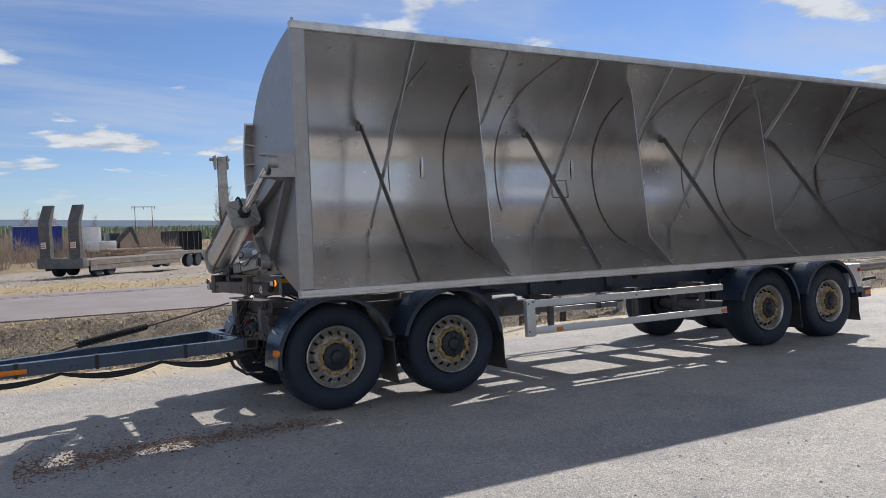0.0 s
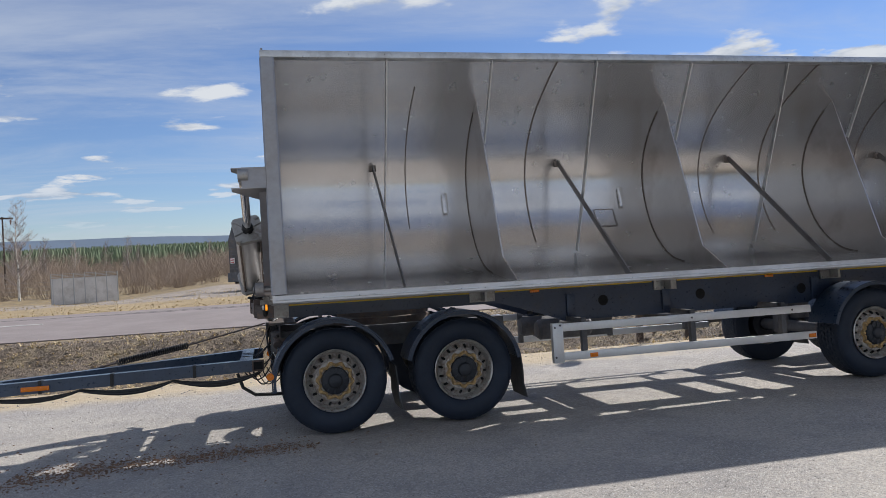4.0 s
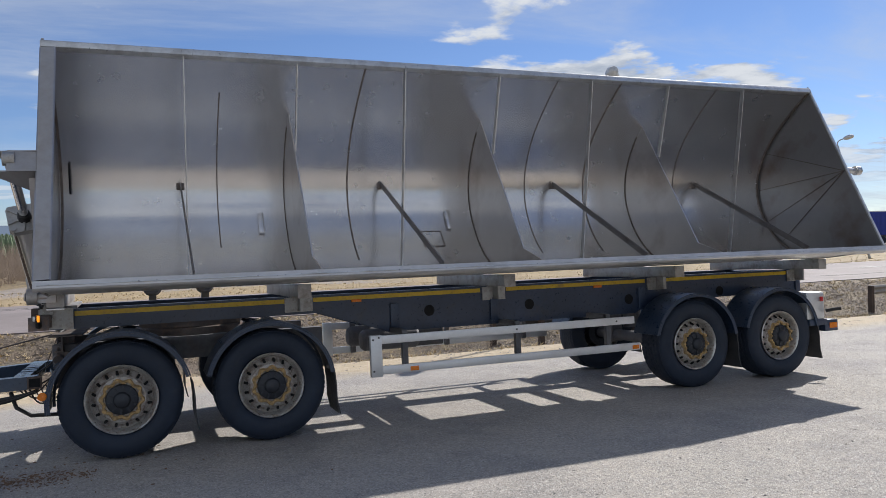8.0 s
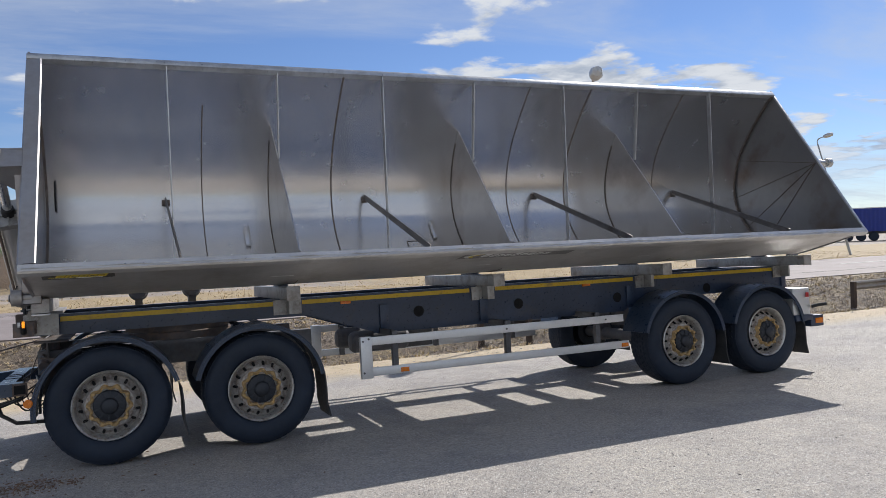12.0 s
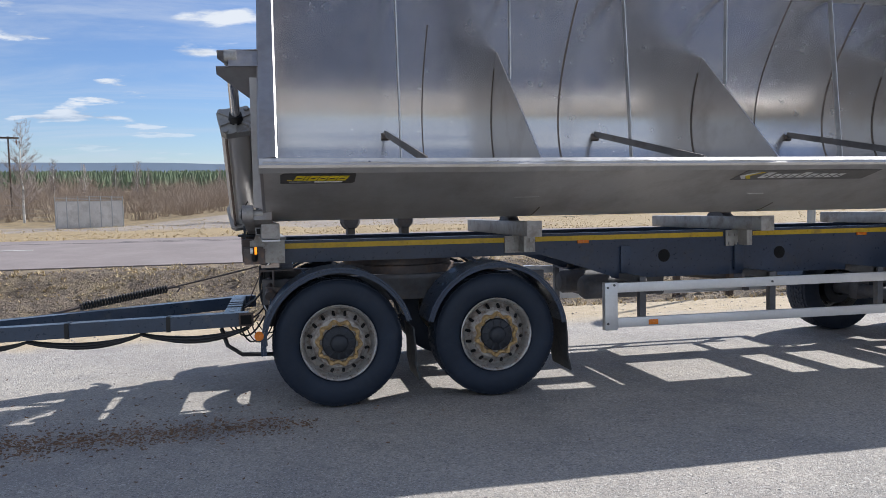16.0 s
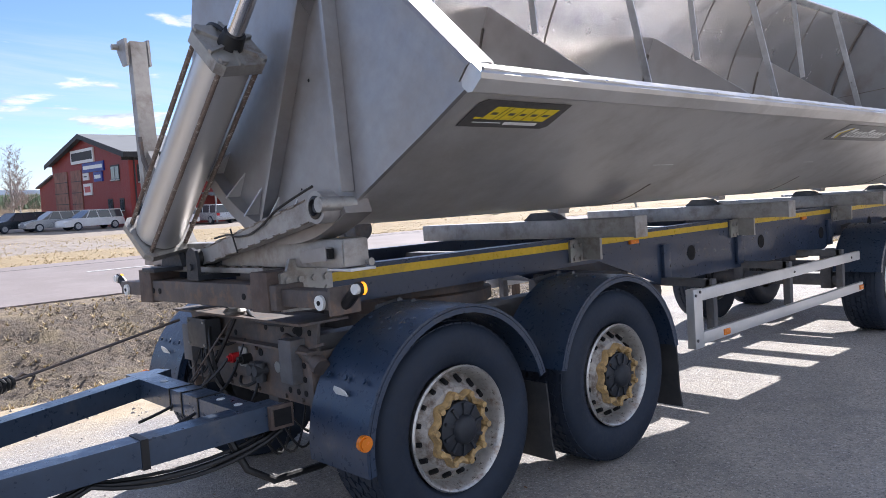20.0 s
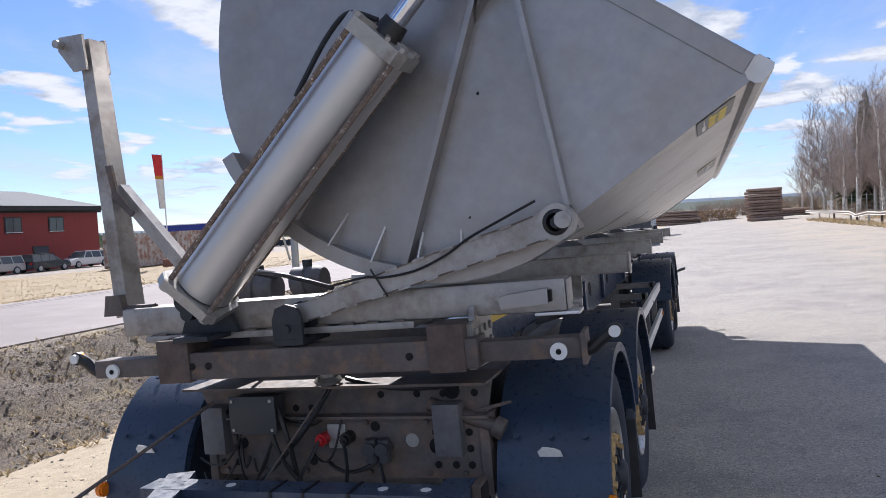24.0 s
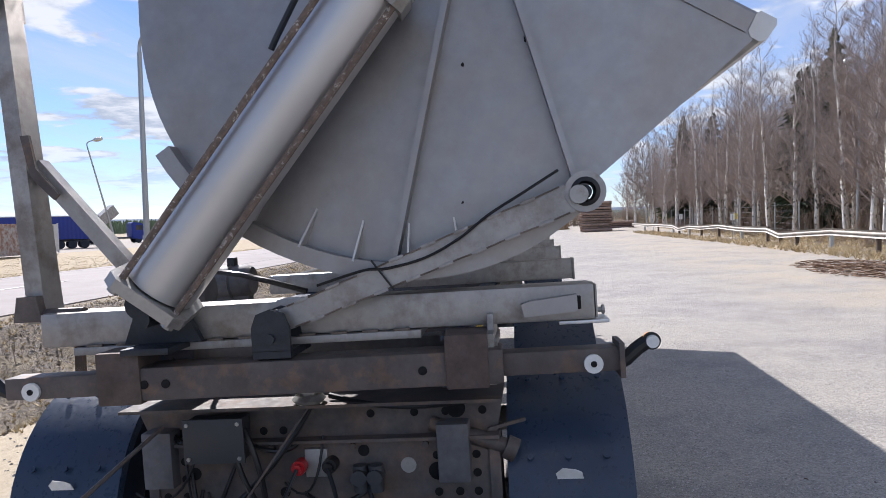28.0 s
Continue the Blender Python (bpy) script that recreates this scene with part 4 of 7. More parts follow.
def dolly_front():
    before = set(trailer.children)
    s = Shape()
    s.slab([(0.47, 0.93), (1.84, 0.93), (1.90, 1.075), (0.44, 1.075)], "x", -0.60, -0.585)
    s.box(-0.70, -0.42, 0.44, 1.92, 1.070, 1.082)
    a = part("upper_panel", s, PANEL, trailer, "grimy black front panel with holes")
    t = Shape().box(-0.625, -0.60, 0.48, 1.83, 0.66, 0.925, 0.004).box(-0.66, -0.58, 0.46, 1.85, 0.925, 0.937)
    t.box(-0.64, -0.45, 0.46, 0.50, 0.60, 0.93).box(-0.64, -0.45, 1.81, 1.85, 0.60, 0.93)
    b = part("lower_panel", t, PANEL, trailer, "grimy black front panel with holes")
    for y in (0.55, 0.62, 0.70, 1.70, 1.78):
        for z in (0.72, 0.79, 0.86):
            part("hole", PIERCE, None, b, m=pose(-0.6255, y, z))
    part("round_hole", Shape().rod((-0.629, 0.81, 0.825), (-0.6255, 0.81, 0.825), 0.030, 16), STEEL, b)
    part("round_hole", Shape().rod((-0.604, 0.62, 1.03), (-0.6005, 0.62, 1.03), 0.036, 16), HOLE, a)
    c = Shape().box(-0.72, -0.63, 1.42, 1.64, 0.885, 1.045, 0.008)
    cb = part("control_box", c, GREYBOX, trailer, "dark grey plastic control box")
    part("box_lid", Shape().box(-0.732, -0.72, 1.41, 1.65, 0.88, 1.05, 0.005), GREYBOX, cb)
    for y in (1.43, 1.63):
        for z in (0.90, 1.03):
            part("screw", Shape().rod((-0.738, y, z), (-0.731, y, z), 0.008, 8), STEEL, cb)
    part("red_cap", Shape().rod((-0.68, 1.225, 0.838), (-0.625, 1.225, 0.838), 0.028, 16).rod((-0.70, 1.225, 0.838), (-0.68, 1.225, 0.838), 0.018, 12), RED, trailer, "red coupling cap")
    part("black_cap", Shape().rod((-0.68, 1.105, 0.842), (-0.625, 1.105, 0.842), 0.028, 16).rod((-0.70, 1.105, 0.842), (-0.68, 1.105, 0.842), 0.018, 12), HOSE, trailer)
    part("valve_plate", Shape().box(-0.640, -0.626, 1.12, 1.21, 0.79, 0.90, 0.006), STEEL, trailer)
    for y in (0.93, 0.99):
        v = Shape().rod((-0.66, y, 0.74), (-0.66, y, 0.84), 0.028, 12).rod((-0.70, y, 0.80), (-0.63, y, 0.80), 0.030, 12)
        part("coupling_valve", v, GREYBOX, trailer)
    w = Shape().rod((-0.66, 1.17, 1.085), (-0.66, 1.17, 1.15), 0.035, 12).rod((-0.66, 1.17, 1.15), (-0.66, 1.185, 1.20), 0.012, 8).lathe([(0.05, 1.085), (0.065, 1.10), (0.05, 1.118)], 16, "z", (-0.66, 1.17, 0))
    part("brake_valve", w, STEEL, trailer, "brake valve with small lever")
    g = Shape().rod((-0.62, 0.72, 0.98), (-0.62, 0.44, 0.885), 0.030, 12).rod((-0.62, 0.44, 0.885), (-0.62, 0.40, 0.865), 0.045, 12).beam((-0.62, 0.5, 0.95), (-0.62, 0.36, 0.985), 0.012, 0.012)
    part("lock_shaft", g, RUST, trailer, "rusty locking shaft")
    r = random.Random(9)
    ends = [((-0.66, 1.15, 1.09), (-0.72, 1.32, 0.80), (-0.70, 1.60, 0.62)), ((-0.62, 1.10, 1.10), (-0.74, 0.80, 1.04), (-0.62, 0.52, 1.07)),
            ((-0.72, 1.45, 0.90), (-0.74, 1.40, 0.72), (-0.66, 1.30, 0.60)), ((-0.70, 1.225, 0.84), (-0.80, 1.30, 0.66), (-1.2, 1.24, 0.60)),
            ((-0.70, 1.105, 0.84), (-0.82, 1.00, 0.66), (-1.2, 0.96, 0.60)), ((-0.66, 0.96, 0.75), (-0.74, 0.90, 0.60), (-0.95, 0.75, 0.58)),
            ((-0.62, 1.75, 0.98), (-0.70, 1.66, 0.90), (-0.64, 1.62, 1.00)), ((-0.70, 1.42, 1.0), (-0.76, 1.33, 0.86), (-0.68, 1.36, 0.68))]
    for a_, b_, c_ in ends:
        pts = [Vector(a_) * (1 - k) ** 2 + Vector(b_) * 2 * k * (1 - k) + Vector(c_) * k * k for k in [i / 12 for i in range(13)]]
        part("hose", Shape().tube(pts, r.choice((0.008, 0.011)), 7), HOSE, trailer)
    for k in range(9):
        y0, z0 = r.uniform(0.6, 1.75), r.uniform(0.72, 1.05)
        y1, z1 = y0 + r.uniform(-0.35, 0.35), r.uniform(0.60, 0.95)
        pts = [Vector((-0.63, y0, z0)), Vector((-0.70 - r.uniform(0, 0.05), (y0 + y1) / 2 + r.uniform(-0.1, 0.1), min(z0, z1) - r.uniform(0.02, 0.14))), Vector((-0.63, y1, z1))]
        part("hose", Shape().tube([pts[0] * (1 - q) ** 2 + pts[1] * 2 * q * (1 - q) + pts[2] * q * q for q in [i / 10 for i in range(11)]], r.choice((0.005, 0.007, 0.009)), 6), HOSE, trailer)
    for y in (0.52, 0.66, 0.78, 0.95, 1.30, 1.38, 1.72, 1.80):
        part("hole", PIERCE, None, a, m=pose(-0.6005, y, 0.965 if y > 1 else 1.02))
    for y in (0.58, 0.74, 1.02, 1.34, 1.55, 1.76):
        part("bolt", Shape().rod((-0.6255, y, 0.905), (-0.640, y, 0.905), 0.013, 6), RUST, b)
        part("bolt", Shape().rod((-0.6255, y, 0.685), (-0.640, y, 0.685), 0.013, 6), RUST, b)
    for y, z, r_ in ((0.70, 0.80, 0.034), (0.98, 0.885, 0.022), (1.30, 0.73, 0.020), (1.66, 0.81, 0.024), (0.60, 0.88, 0.020)):
        part("round_hole", Shape().rod((-0.6285, y, z), (-0.6255, y, z), r_, 16), HOLE, b)
    for k in range(6):
        x0, dz = -0.74 - 0.05 * k, r.uniform(0.08, 0.20)
        pts = [Vector((x0, 0.50 + 0.02 * k, 0.64)), Vector((x0 + 0.10, 0.44 + 0.03 * k, 0.64 - 2 * dz)), Vector((x0 + 0.26, 0.56 + 0.04 * k, 0.66))]
        part("hose", Shape().tube([pts[0] * (1 - q) ** 2 + pts[1] * 2 * q * (1 - q) + pts[2] * q * q for q in [i / 10 for i in range(11)]], r.choice((0.006, 0.008)), 6), HOSE, trailer)
    # cable from the valve down to the drawbar
    part("pull_rod", Shape().rod((-0.68, 1.17, 1.07), (-0.86, 1.46, 0.66), 0.005, 8), RUST, trailer)
    # the whole front stands a little behind the fender's edge
    for ob in trailer.children:
        if ob not in before:
            ob.matrix_basis = pose(0.085, -0.02, 0.03) @ ob.matrix_basis


def drawbar():
    tip = Vector((-4.6, 0.62, 0.64))
    near0, far0 = Vector((-0.72, 0.52, 0.70)), Vector((-0.72, 1.86, 0.70))
    near1, far1 = Vector((-3.3, 0.50, 0.655)), Vector((-3.3, 0.78, 0.655))
    s = Shape().beam(near0, near1, 0.12, 0.115)
    a = part("drawbar_arm", s, BAR, trailer, "blue-grey painted drawbar arm")
    f = part("drawbar_arm", Shape().beam(far0, far1, 0.12, 0.115), BAR, trailer, "blue-grey painted drawbar arm")
    cr = part("drawbar_cross", Shape().beam((-0.86, 0.46, 0.70), (-0.86, 1.92, 0.70), 0.13, 0.11), BAR, trailer)
    for y in (0.92, 1.12, 1.27):
        part("cable_tie", Shape().box(-0.930, -0.790, y - 0.006, y + 0.006, 0.640, 0.760), HOSE, cr)
    op = part("open_end", Shape().box(-0.800, -0.680, 0.425, 0.458, 0.645, 0.757, 0.006), RUSTY, cr, "open box-section end of the drawbar")
    part("dark_mouth", Shape().box(-0.785, -0.695, 0.420, 0.4245, 0.662, 0.740), HOLE, op)
    for y, z in ((0.62, 0.758), (0.80, 0.758), (1.50, 0.758)):
        part("paint_chip", Shape().rod((-0.86, y, z - 0.002), (-0.86, y, z + 0.0005), 0.022, 7), LABEL_WHITE, cr)
    part("drawbar_tip", Shape().beam((-3.2, 0.64, 0.655), tip, 0.22, 0.13, (0, 0, 1), 0.12, 0.11), BAR, trailer)
    part("tow_eye", Shape().lathe([(0.045, -0.03), (0.09, -0.03), (0.09, 0.03), (0.045, 0.03), (0.045, -0.03)], 24, "z", tuple(tip + Vector((-0.08, 0, 0)))), RUST, trailer)
    part("front_reflector", Shape().box(-2.95, -2.70, 0.430, 0.442, 0.630, 0.675, 0.004), ORANGE, trailer, "orange marker on the drawbar")
    for k in (0.25, 0.55, 0.8):
        p = near0.lerp(near1, k)
        part("cable_tie", Shape().box(p.x - 0.016, p.x + 0.016, p.y - 0.066, p.y + 0.066, p.z - 0.065, p.z + 0.062), HOSE, trailer)
    for dy, sag, r_ in ((0.0, 0.07, 0.013), (-0.025, 0.09, 0.010), (0.03, 0.11, 0.009), (0.05, 0.06, 0.008)):
        pts = []
        n = 30
        for i in range(n + 1):
            k = i / n
            p = near0.lerp(near1, k)
            pts.append((p.x, p.y + dy - 0.02, p.z - 0.075 - sag * abs(math.sin(k * math.pi * 3)) ** 0.8 * (1 - 0.4 * k)))
        part("air_hose", Shape().tube(pts, r_, 7), HOSE, trailer, "black air hose slung under the drawbar")
    lo = [(-0.95, 0.55, 0.62), (-0.90, 0.50, 0.48), (-0.78, 0.48, 0.40), (-0.5, 0.52, 0.38), (-0.2, 0.6, 0.40)]
    part("air_hose", Shape().tube(lo, 0.018, 8), HOSE, trailer, "black air hose slung under the drawbar")
    # relief spring that holds the drawbar up
    c0, c1, n = Vector((-1.55, 1.78, 0.86)), Vector((-2.25, 1.40, 0.76)), 230
    d = (c1 - c0).normalized()
    u = d.cross(Vector((0, 0, 1))).normalized()
    w = u.cross(d)
    pts = [c0.lerp(c1, i / n) + (u * math.cos(i * 0.85) + w * math.sin(i * 0.85)) * 0.030 for i in range(n + 1)]
    part("relief_spring", Shape().tube(pts, 0.011, 6), HOSE, trailer, "black coil spring above the drawbar")
    part("spring_rod", Shape().rod(c0, (-0.66, 1.70, 1.06), 0.008, 8), RUST, trailer, "thin rusty pull rod")
    part("spring_rod", Shape().rod(c1, (-2.5, 1.22, 0.71), 0.012, 8), RUST, trailer, "thin rusty pull rod")
    part("spring_hook", Shape().tube([c0 + Vector((0.0, 0, 0)), c0 + Vector((0.06, 0.02, 0.03)), c0 + Vector((0.12, 0.05, 0.0)), c0 + Vector((0.09, 0.04, -0.04))], 0.010, 7), RUST, trailer)


def side_guards():
    for side in (0, 1):
        f = (lambda y: y) if side == 0 else mirror

        def bx(s, x0, x1, y0, y1, z0, z1, c=0.004):
            a, b = sorted((f(y0), f(y1)))
            return s.box(x0, x1, a, b, z0, z1, c)

        g = bx(Shape(), 2.335, 2.455, 0.055, 0.12, 0.50, 0.925, 0.006)
        gp = part("side_guard", g, ALU_BAR, trailer, "bare aluminium side guard rail")
        part("guard_rail", bx(Shape(), 2.455, 5.56, 0.065, 0.10, 0.832, 0.917), ALU_BAR, gp)
        part("guard_rail", bx(Shape(), 2.455, 5.62, 0.065, 0.10, 0.52, 0.605), ALU_BAR, gp)
        for x in (2.72, 4.04, 5.22):
            part("guard_leg", bx(Shape(), x - 0.03, x + 0.03, 0.10, 0.16, 0.52, 0.96), FRAME, gp)
            part("guard_arm", bx(Shape(), x - 0.03, x + 0.03, 0.12, 0.60, 0.90, 0.96), FRAME, gp)
        for x in (2.80, 5.56):
            part("guard_reflector", bx(Shape(), x - 0.045, x + 0.045, 0.055, 0.066, 0.535, 0.580, 0.003), ORANGE, gp, "small orange reflector")
        for x, z in ((2.36, 0.88), (2.36, 0.56), (2.42, 0.90), (5.30, 0.875), (4.0, 0.875)):
            part("bolt", Shape().rod((x, f(0.056), z), (x, f(0.048), z), 0.011, 8), FRAME, gp)


def rear_end():
    s = Shape().box(8.22, 8.52, -0.02, 2.40, 0.62, 0.70, 0.008)
    rb = part("rear_bumper", s, NAVY, trailer, "dark rear underrun beam with grey lamp boxes")
    for y0 in (0.0, 2.02):
        bx_ = part("lamp_box", Shape().box(8.20, 8.50, y0, y0 + 0.36, 0.70, 1.05, 0.01), ALU_BAR, rb, "grey lamp box")
        part("tail_lamp", Shape().box(8.495, 8.512, y0 + 0.02, y0 + 0.34, 0.90, 1.02, 0.005), RED, bx_)
        part("tail_lamp", Shape().box(8.495, 8.512, y0 + 0.02, y0 + 0.34, 0.74, 0.85, 0.005), RED, bx_)
        yo = -0.012 if y0 < 1 else 2.382
        part("side_reflector", Shape().box(8.42, 8.47, yo - 0.006, yo + 0.006, 0.93, 0.99, 0.002), RED, bx_)
    tail = part("bumper_end", Shape().box(8.50, 8.73, 0.0, 0.30, 0.53, 0.68, 0.01), NAVY, rb)
    part("orange_marker", Shape().box(8.58, 8.71, -0.006, 0.004, 0.57, 0.64, 0.002), ORANGE, tail)
    part("rear_lamp_arm", Shape().tube([(8.50, -0.02, 0.80), (8.58, -0.08, 0.82), (8.64, -0.14, 0.83)], 0.022, 8), HOSE, rb)
    part("rear_frame", Shape().box(8.56, 8.64, 0.50, 1.87, 0.98, 1.34, 0.01), NAVY, trailer)
    part("rear_roller", Shape().rod((8.66, 0.45, 1.46), (8.80, 0.45, 1.46), 0.05, 14), HOSE, trailer)


wheels()
fenders()
chassis()
cradles()
front_beams()
post()
dolly_front()
drawbar()
side_guards()
rear_end()


# ---- the tipping body; its own axes: x along, y from lip to far rim, z up from the rim plane ----
PROFILE = [(0.0, 0.0), (0.12, 0.33), (0.29, 0.80), (0.39, 1.02), (0.54, 1.20), (0.75, 1.345), (1.0, 1.435), (1.28, 1.465), (1.55, 1.425),
           (1.79, 1.29), (1.98, 1.08), (2.12, 0.82), (2.22, 0.50), (2.285, 0.22), (2.32, 0.0)]


def spline(pts, n):
    out = []
    for i in range(len(pts) - 1):
        p0, p1, p2, p3 = (Vector(pts[max(0, min(len(pts) - 1, i + k))]) for k in (-1, 0, 1, 2))
        for j in range(n):
            t = j / n
            out.append(tuple(0.5 * ((2 * p1) + (p2 - p0) * t + (2 * p0 - 5 * p1 + 4 * p2 - p3) * t * t + (3 * p1 - p0 - 3 * p2 + p3) * t ** 3)))
    return out + [tuple(pts[-1])]


CURVE = PROFILE[:2] + spline(PROFILE[2:], 4)
INNER = [(s, -d) for s, d in CURVE]


def offset(line, t):
    """The line moved t outward (away from the load)."""
    out = []
    for i, (u, w) in enumerate(line):
        a, b = line[max(i - 1, 0)], line[min(i + 1, len(line) - 1)]
        k = math.hypot(b[0] - a[0], b[1] - a[1])
        out.append((u + (b[1] - a[1]) / k * t, w - (b[0] - a[0]) / k * t))
    return out


X0, X1 = -0.545, 8.555
shell = Shape().strip(INNER, offset(INNER, 0.012), "x", X0, X1)
body = part("tipping_body", shell, ALU_IN, trailer, "bare worn aluminium half-round tipping body", smooth=30)
OUTSIDE = part("outer_skin", Shape().strip(offset(INNER, 0.013), offset(INNER, 0.019), "x", X0, X1), ALU_OUT, body, "dusty grey outer skin", smooth=30)


def end_plate(x0, x1):
    ring = [(-0.03, 0.02)] + offset(INNER, 0.03)[1:-1] + [(2.41, 0.02)]
    return Shape().slab(ring, "x", x0, x1)


def body_parts():
    fp = part("front_plate", end_plate(X0 - 0.022, X0), ALU_SHADED, body, "grey front plate of the body", smooth=None)
    rp = part("rear_plate", end_plate(X1, X1 + 0.018), ALU_REAR, body, "stained rear plate of the body, darkened to imitate shade", smooth=None)
    # rims
    lip = Shape()
    lip.slab([(-0.040, -0.050), (-0.046, 0.010), (-0.036, 0.028), (0.026, 0.028), (0.034, 0.010), (0.030, -0.050), (0.012, -0.066), (-0.022, -0.066)], "x", X0 - 0.026, X1 + 0.021)
    part("lip_rail", lip, ALU_OUT, body, "dented aluminium lip rail", smooth=None)
    wav = Shape()
    n = 140
    vs, fs = [], []
    rr = random.Random(2)
    for i in range(n + 1):
        x = X0 + (X1 - X0) * i / n
        h = 0.033 + 0.004 * math.sin(i * 0.7) * math.sin(i * 0.13) + rr.uniform(-0.002, 0.003)
        vs += [(x, -0.02, 0.024), (x, -0.016, h), (x, -0.006, h), (x, -0.002, 0.024)]
    for i in range(n):
        fs += [(4 * i + k, 4 * i + k + 1, 4 * i + k + 5, 4 * i + k + 4) for k in range(3)]
    part("seal_strip", wav.add(vs, fs), ALU_RIM, body, "buckled sealing strip along the lip")
    rim = Shape().box(X0 - 0.03, X1 + 0.02, 2.315, 2.385, -0.05, 0.030, 0.006)
    part("far_rim", rim, ALU_RIM, body, "bright square rim tube")
    # the front rim takes the same painted-in shade as its plate
    part("end_rim", Shape().slab([(X0 - 0.030, -0.060), (X0 - 0.034, 0.006), (X0 - 0.022, 0.020), (X0 + 0.088, 0.033), (X0 + 0.100, 0.024), (X0 + 0.096, 0.006), (X0 + 0.02, -0.060)], "y", 0.036, 2.314), ALU_SHADED, body, "wide folded rim of the end plate", smooth=None)
    part("end_rim", Shape().box(X1 - 0.015, X1 + 0.020, 0.036, 2.314, 0.005, 0.026, 0.004), ALU_RIM, body, "bright rim of the end plate")
    # struts that cross each other, and gusset fins between them
    for x in (0.615, 2.83, 5.13, 7.39):
        part("strut", Shape().beam((x + 0.012, 2.31, 0.01), (x + 0.012, 0.585, -1.20), 0.060, 0.010, (1, 0, 0)), ALU_RIM, body, "flat crossing strut")
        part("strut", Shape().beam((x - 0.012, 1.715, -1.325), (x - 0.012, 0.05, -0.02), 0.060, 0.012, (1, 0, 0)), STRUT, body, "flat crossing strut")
        part("strut_foot", Shape().box(x - 0.05, x + 0.03, 1.66, 1.76, -1.365, -1.335, 0.004), WELD, body)
    for x in (1.705, 3.955, 6.25):
        wall = [p for p in INNER if 0.10 <= p[0] and p[1] < -0.27]
        hi = [p for p in wall if p[0] > 1.3 and p[1] > -0.69]
        poly = [(0.38, -0.45), (0.05, -0.085)] + [p for p in wall if p not in hi] + [(2.175, -0.67)]
        fin = Shape().slab(poly, "x", x - 0.007, x + 0.007)
        part("gusset_fin", fin, ALU_FIN, body, "triangular gusset fin with sharp bright edge", smooth=None)
        part("fin_tie", Shape().beam((x, 2.31, 0.0), (x, 1.66, -0.585), 0.050, 0.010, (1, 0, 0)), ALU_RIM, body)
        part("fin_weld", Shape().strip(offset(poly[4:-2], -0.010), offset(poly[4:-2], -0.002), "x", x - 0.014, x + 0.014), WELD, body, "dark weld scorch")
    for x, w in ((0.98, 0.006), (2.42, 0.009), (4.72, 0.007), (5.58, 0.010), (7.02, 0.008)):
        ln = [p for p in INNER if p[0] > 0.5]
        a, b = (8, 34) if x == 0.98 else (4, 44)
        part("seam", Shape().strip(offset(ln[a:b], -0.003), offset(ln[a:b], 0.001), "x", x - w, x + w), WELD, body, "scorched weld seam")
    ln = [p for p in INNER if p[0] > 0.45]
    for x in (X0 + 0.02, X1 - 0.02):
        part("end_weld", Shape().strip(offset(ln, -0.012), offset(ln, -0.001), "x", x - 0.012, x + 0.012), WELD, body, "dark weld along the end plate")
    # joints in the outer skin
    low = [p for p in INNER if p[0] < 1.0 and p[1] < -0.55]
    for x in (1.72, 3.96, 6.25, 7.5):
        part("skin_joint", Shape().strip(offset(low, 0.0192), offset(low, 0.0215), "x", x - 0.006, x + 0.006), WELD, OUTSIDE, "dark joint in the outer skin")
    # cracked weld rays on the rear plate
    for q in ((2.02, -1.0), (1.62, -1.36), (1.15, -1.42), (0.78, -1.33)):
        p = Vector((X1 - 0.004, 1.12, -0.02))
        part("crack_weld", Shape().beam(p, (X1 - 0.004, *q), 0.006, 0.016, (1, 0, 0), 0.006, 0.004), WELD, rp)
    part("rear_lock", Shape().rod((X1 + 0.02, 1.12, -0.02), (X1 + 0.20, 1.12, -0.02), 0.045, 14, 0.03).rod((X1 + 0.18, 1.12, -0.02), (X1 + 0.25, 1.12, -0.02), 0.06, 14), ALU_RIM, rp, "round lock peg")
    # small things on the inner wall
    h = Shape()
    for a, b in (((3.25, 1.14), (3.50, 1.14)), ((3.50, 1.14), (3.50, 0.92)), ((3.50, 0.92), (3.25, 0.92)), ((3.25, 0.92), (3.25, 1.14))):
        zs = [-1.458 if v[1] > 1.0 else -1.408 for v in (a, b)]
        h.beam((a[0], a[1], zs[0] + 0.004), (b[0], b[1], zs[1] + 0.004), 0.005, 0.008)
    part("hatch_outline", h, WELD, body, "welded square patch outline")
    for x, s_, d_ in ((1.45, 1.30, 1.452), (3.65, 1.30, 1.452)):
        part("step_bracket", Shape().box(x - 0.06, x, s_ - 0.14, s_ + 0.10, -d_, -d_ + 0.035, 0.004), ALU_IN, body)
    part("grab_handle", Shape().tube([(X0 + 0.10, 1.62, -1.36), (X0 + 0.10, 1.66, -1.30), (X0 + 0.10, 1.86, -1.18), (X0 + 0.10, 1.88, -1.24)], 0.010, 8), HOSE, body)
    # outside of the front plate
    fx = X0 - 0.022
    for (s0, d0), (s1, d1) in (((1.146, 0.02), (0.735, 1.35)), ((1.083, 0.05), (0.300, 0.79))):
        part("front_rib", Shape().beam((fx - 0.036, s0, -d0), (fx - 0.036, s1, -d1), 0.024, 0.072, (1, 0, 0), 0.020, 0.066), ALU_SHADED, fp, "grey folded stiffening rib")
    bk = Shape()
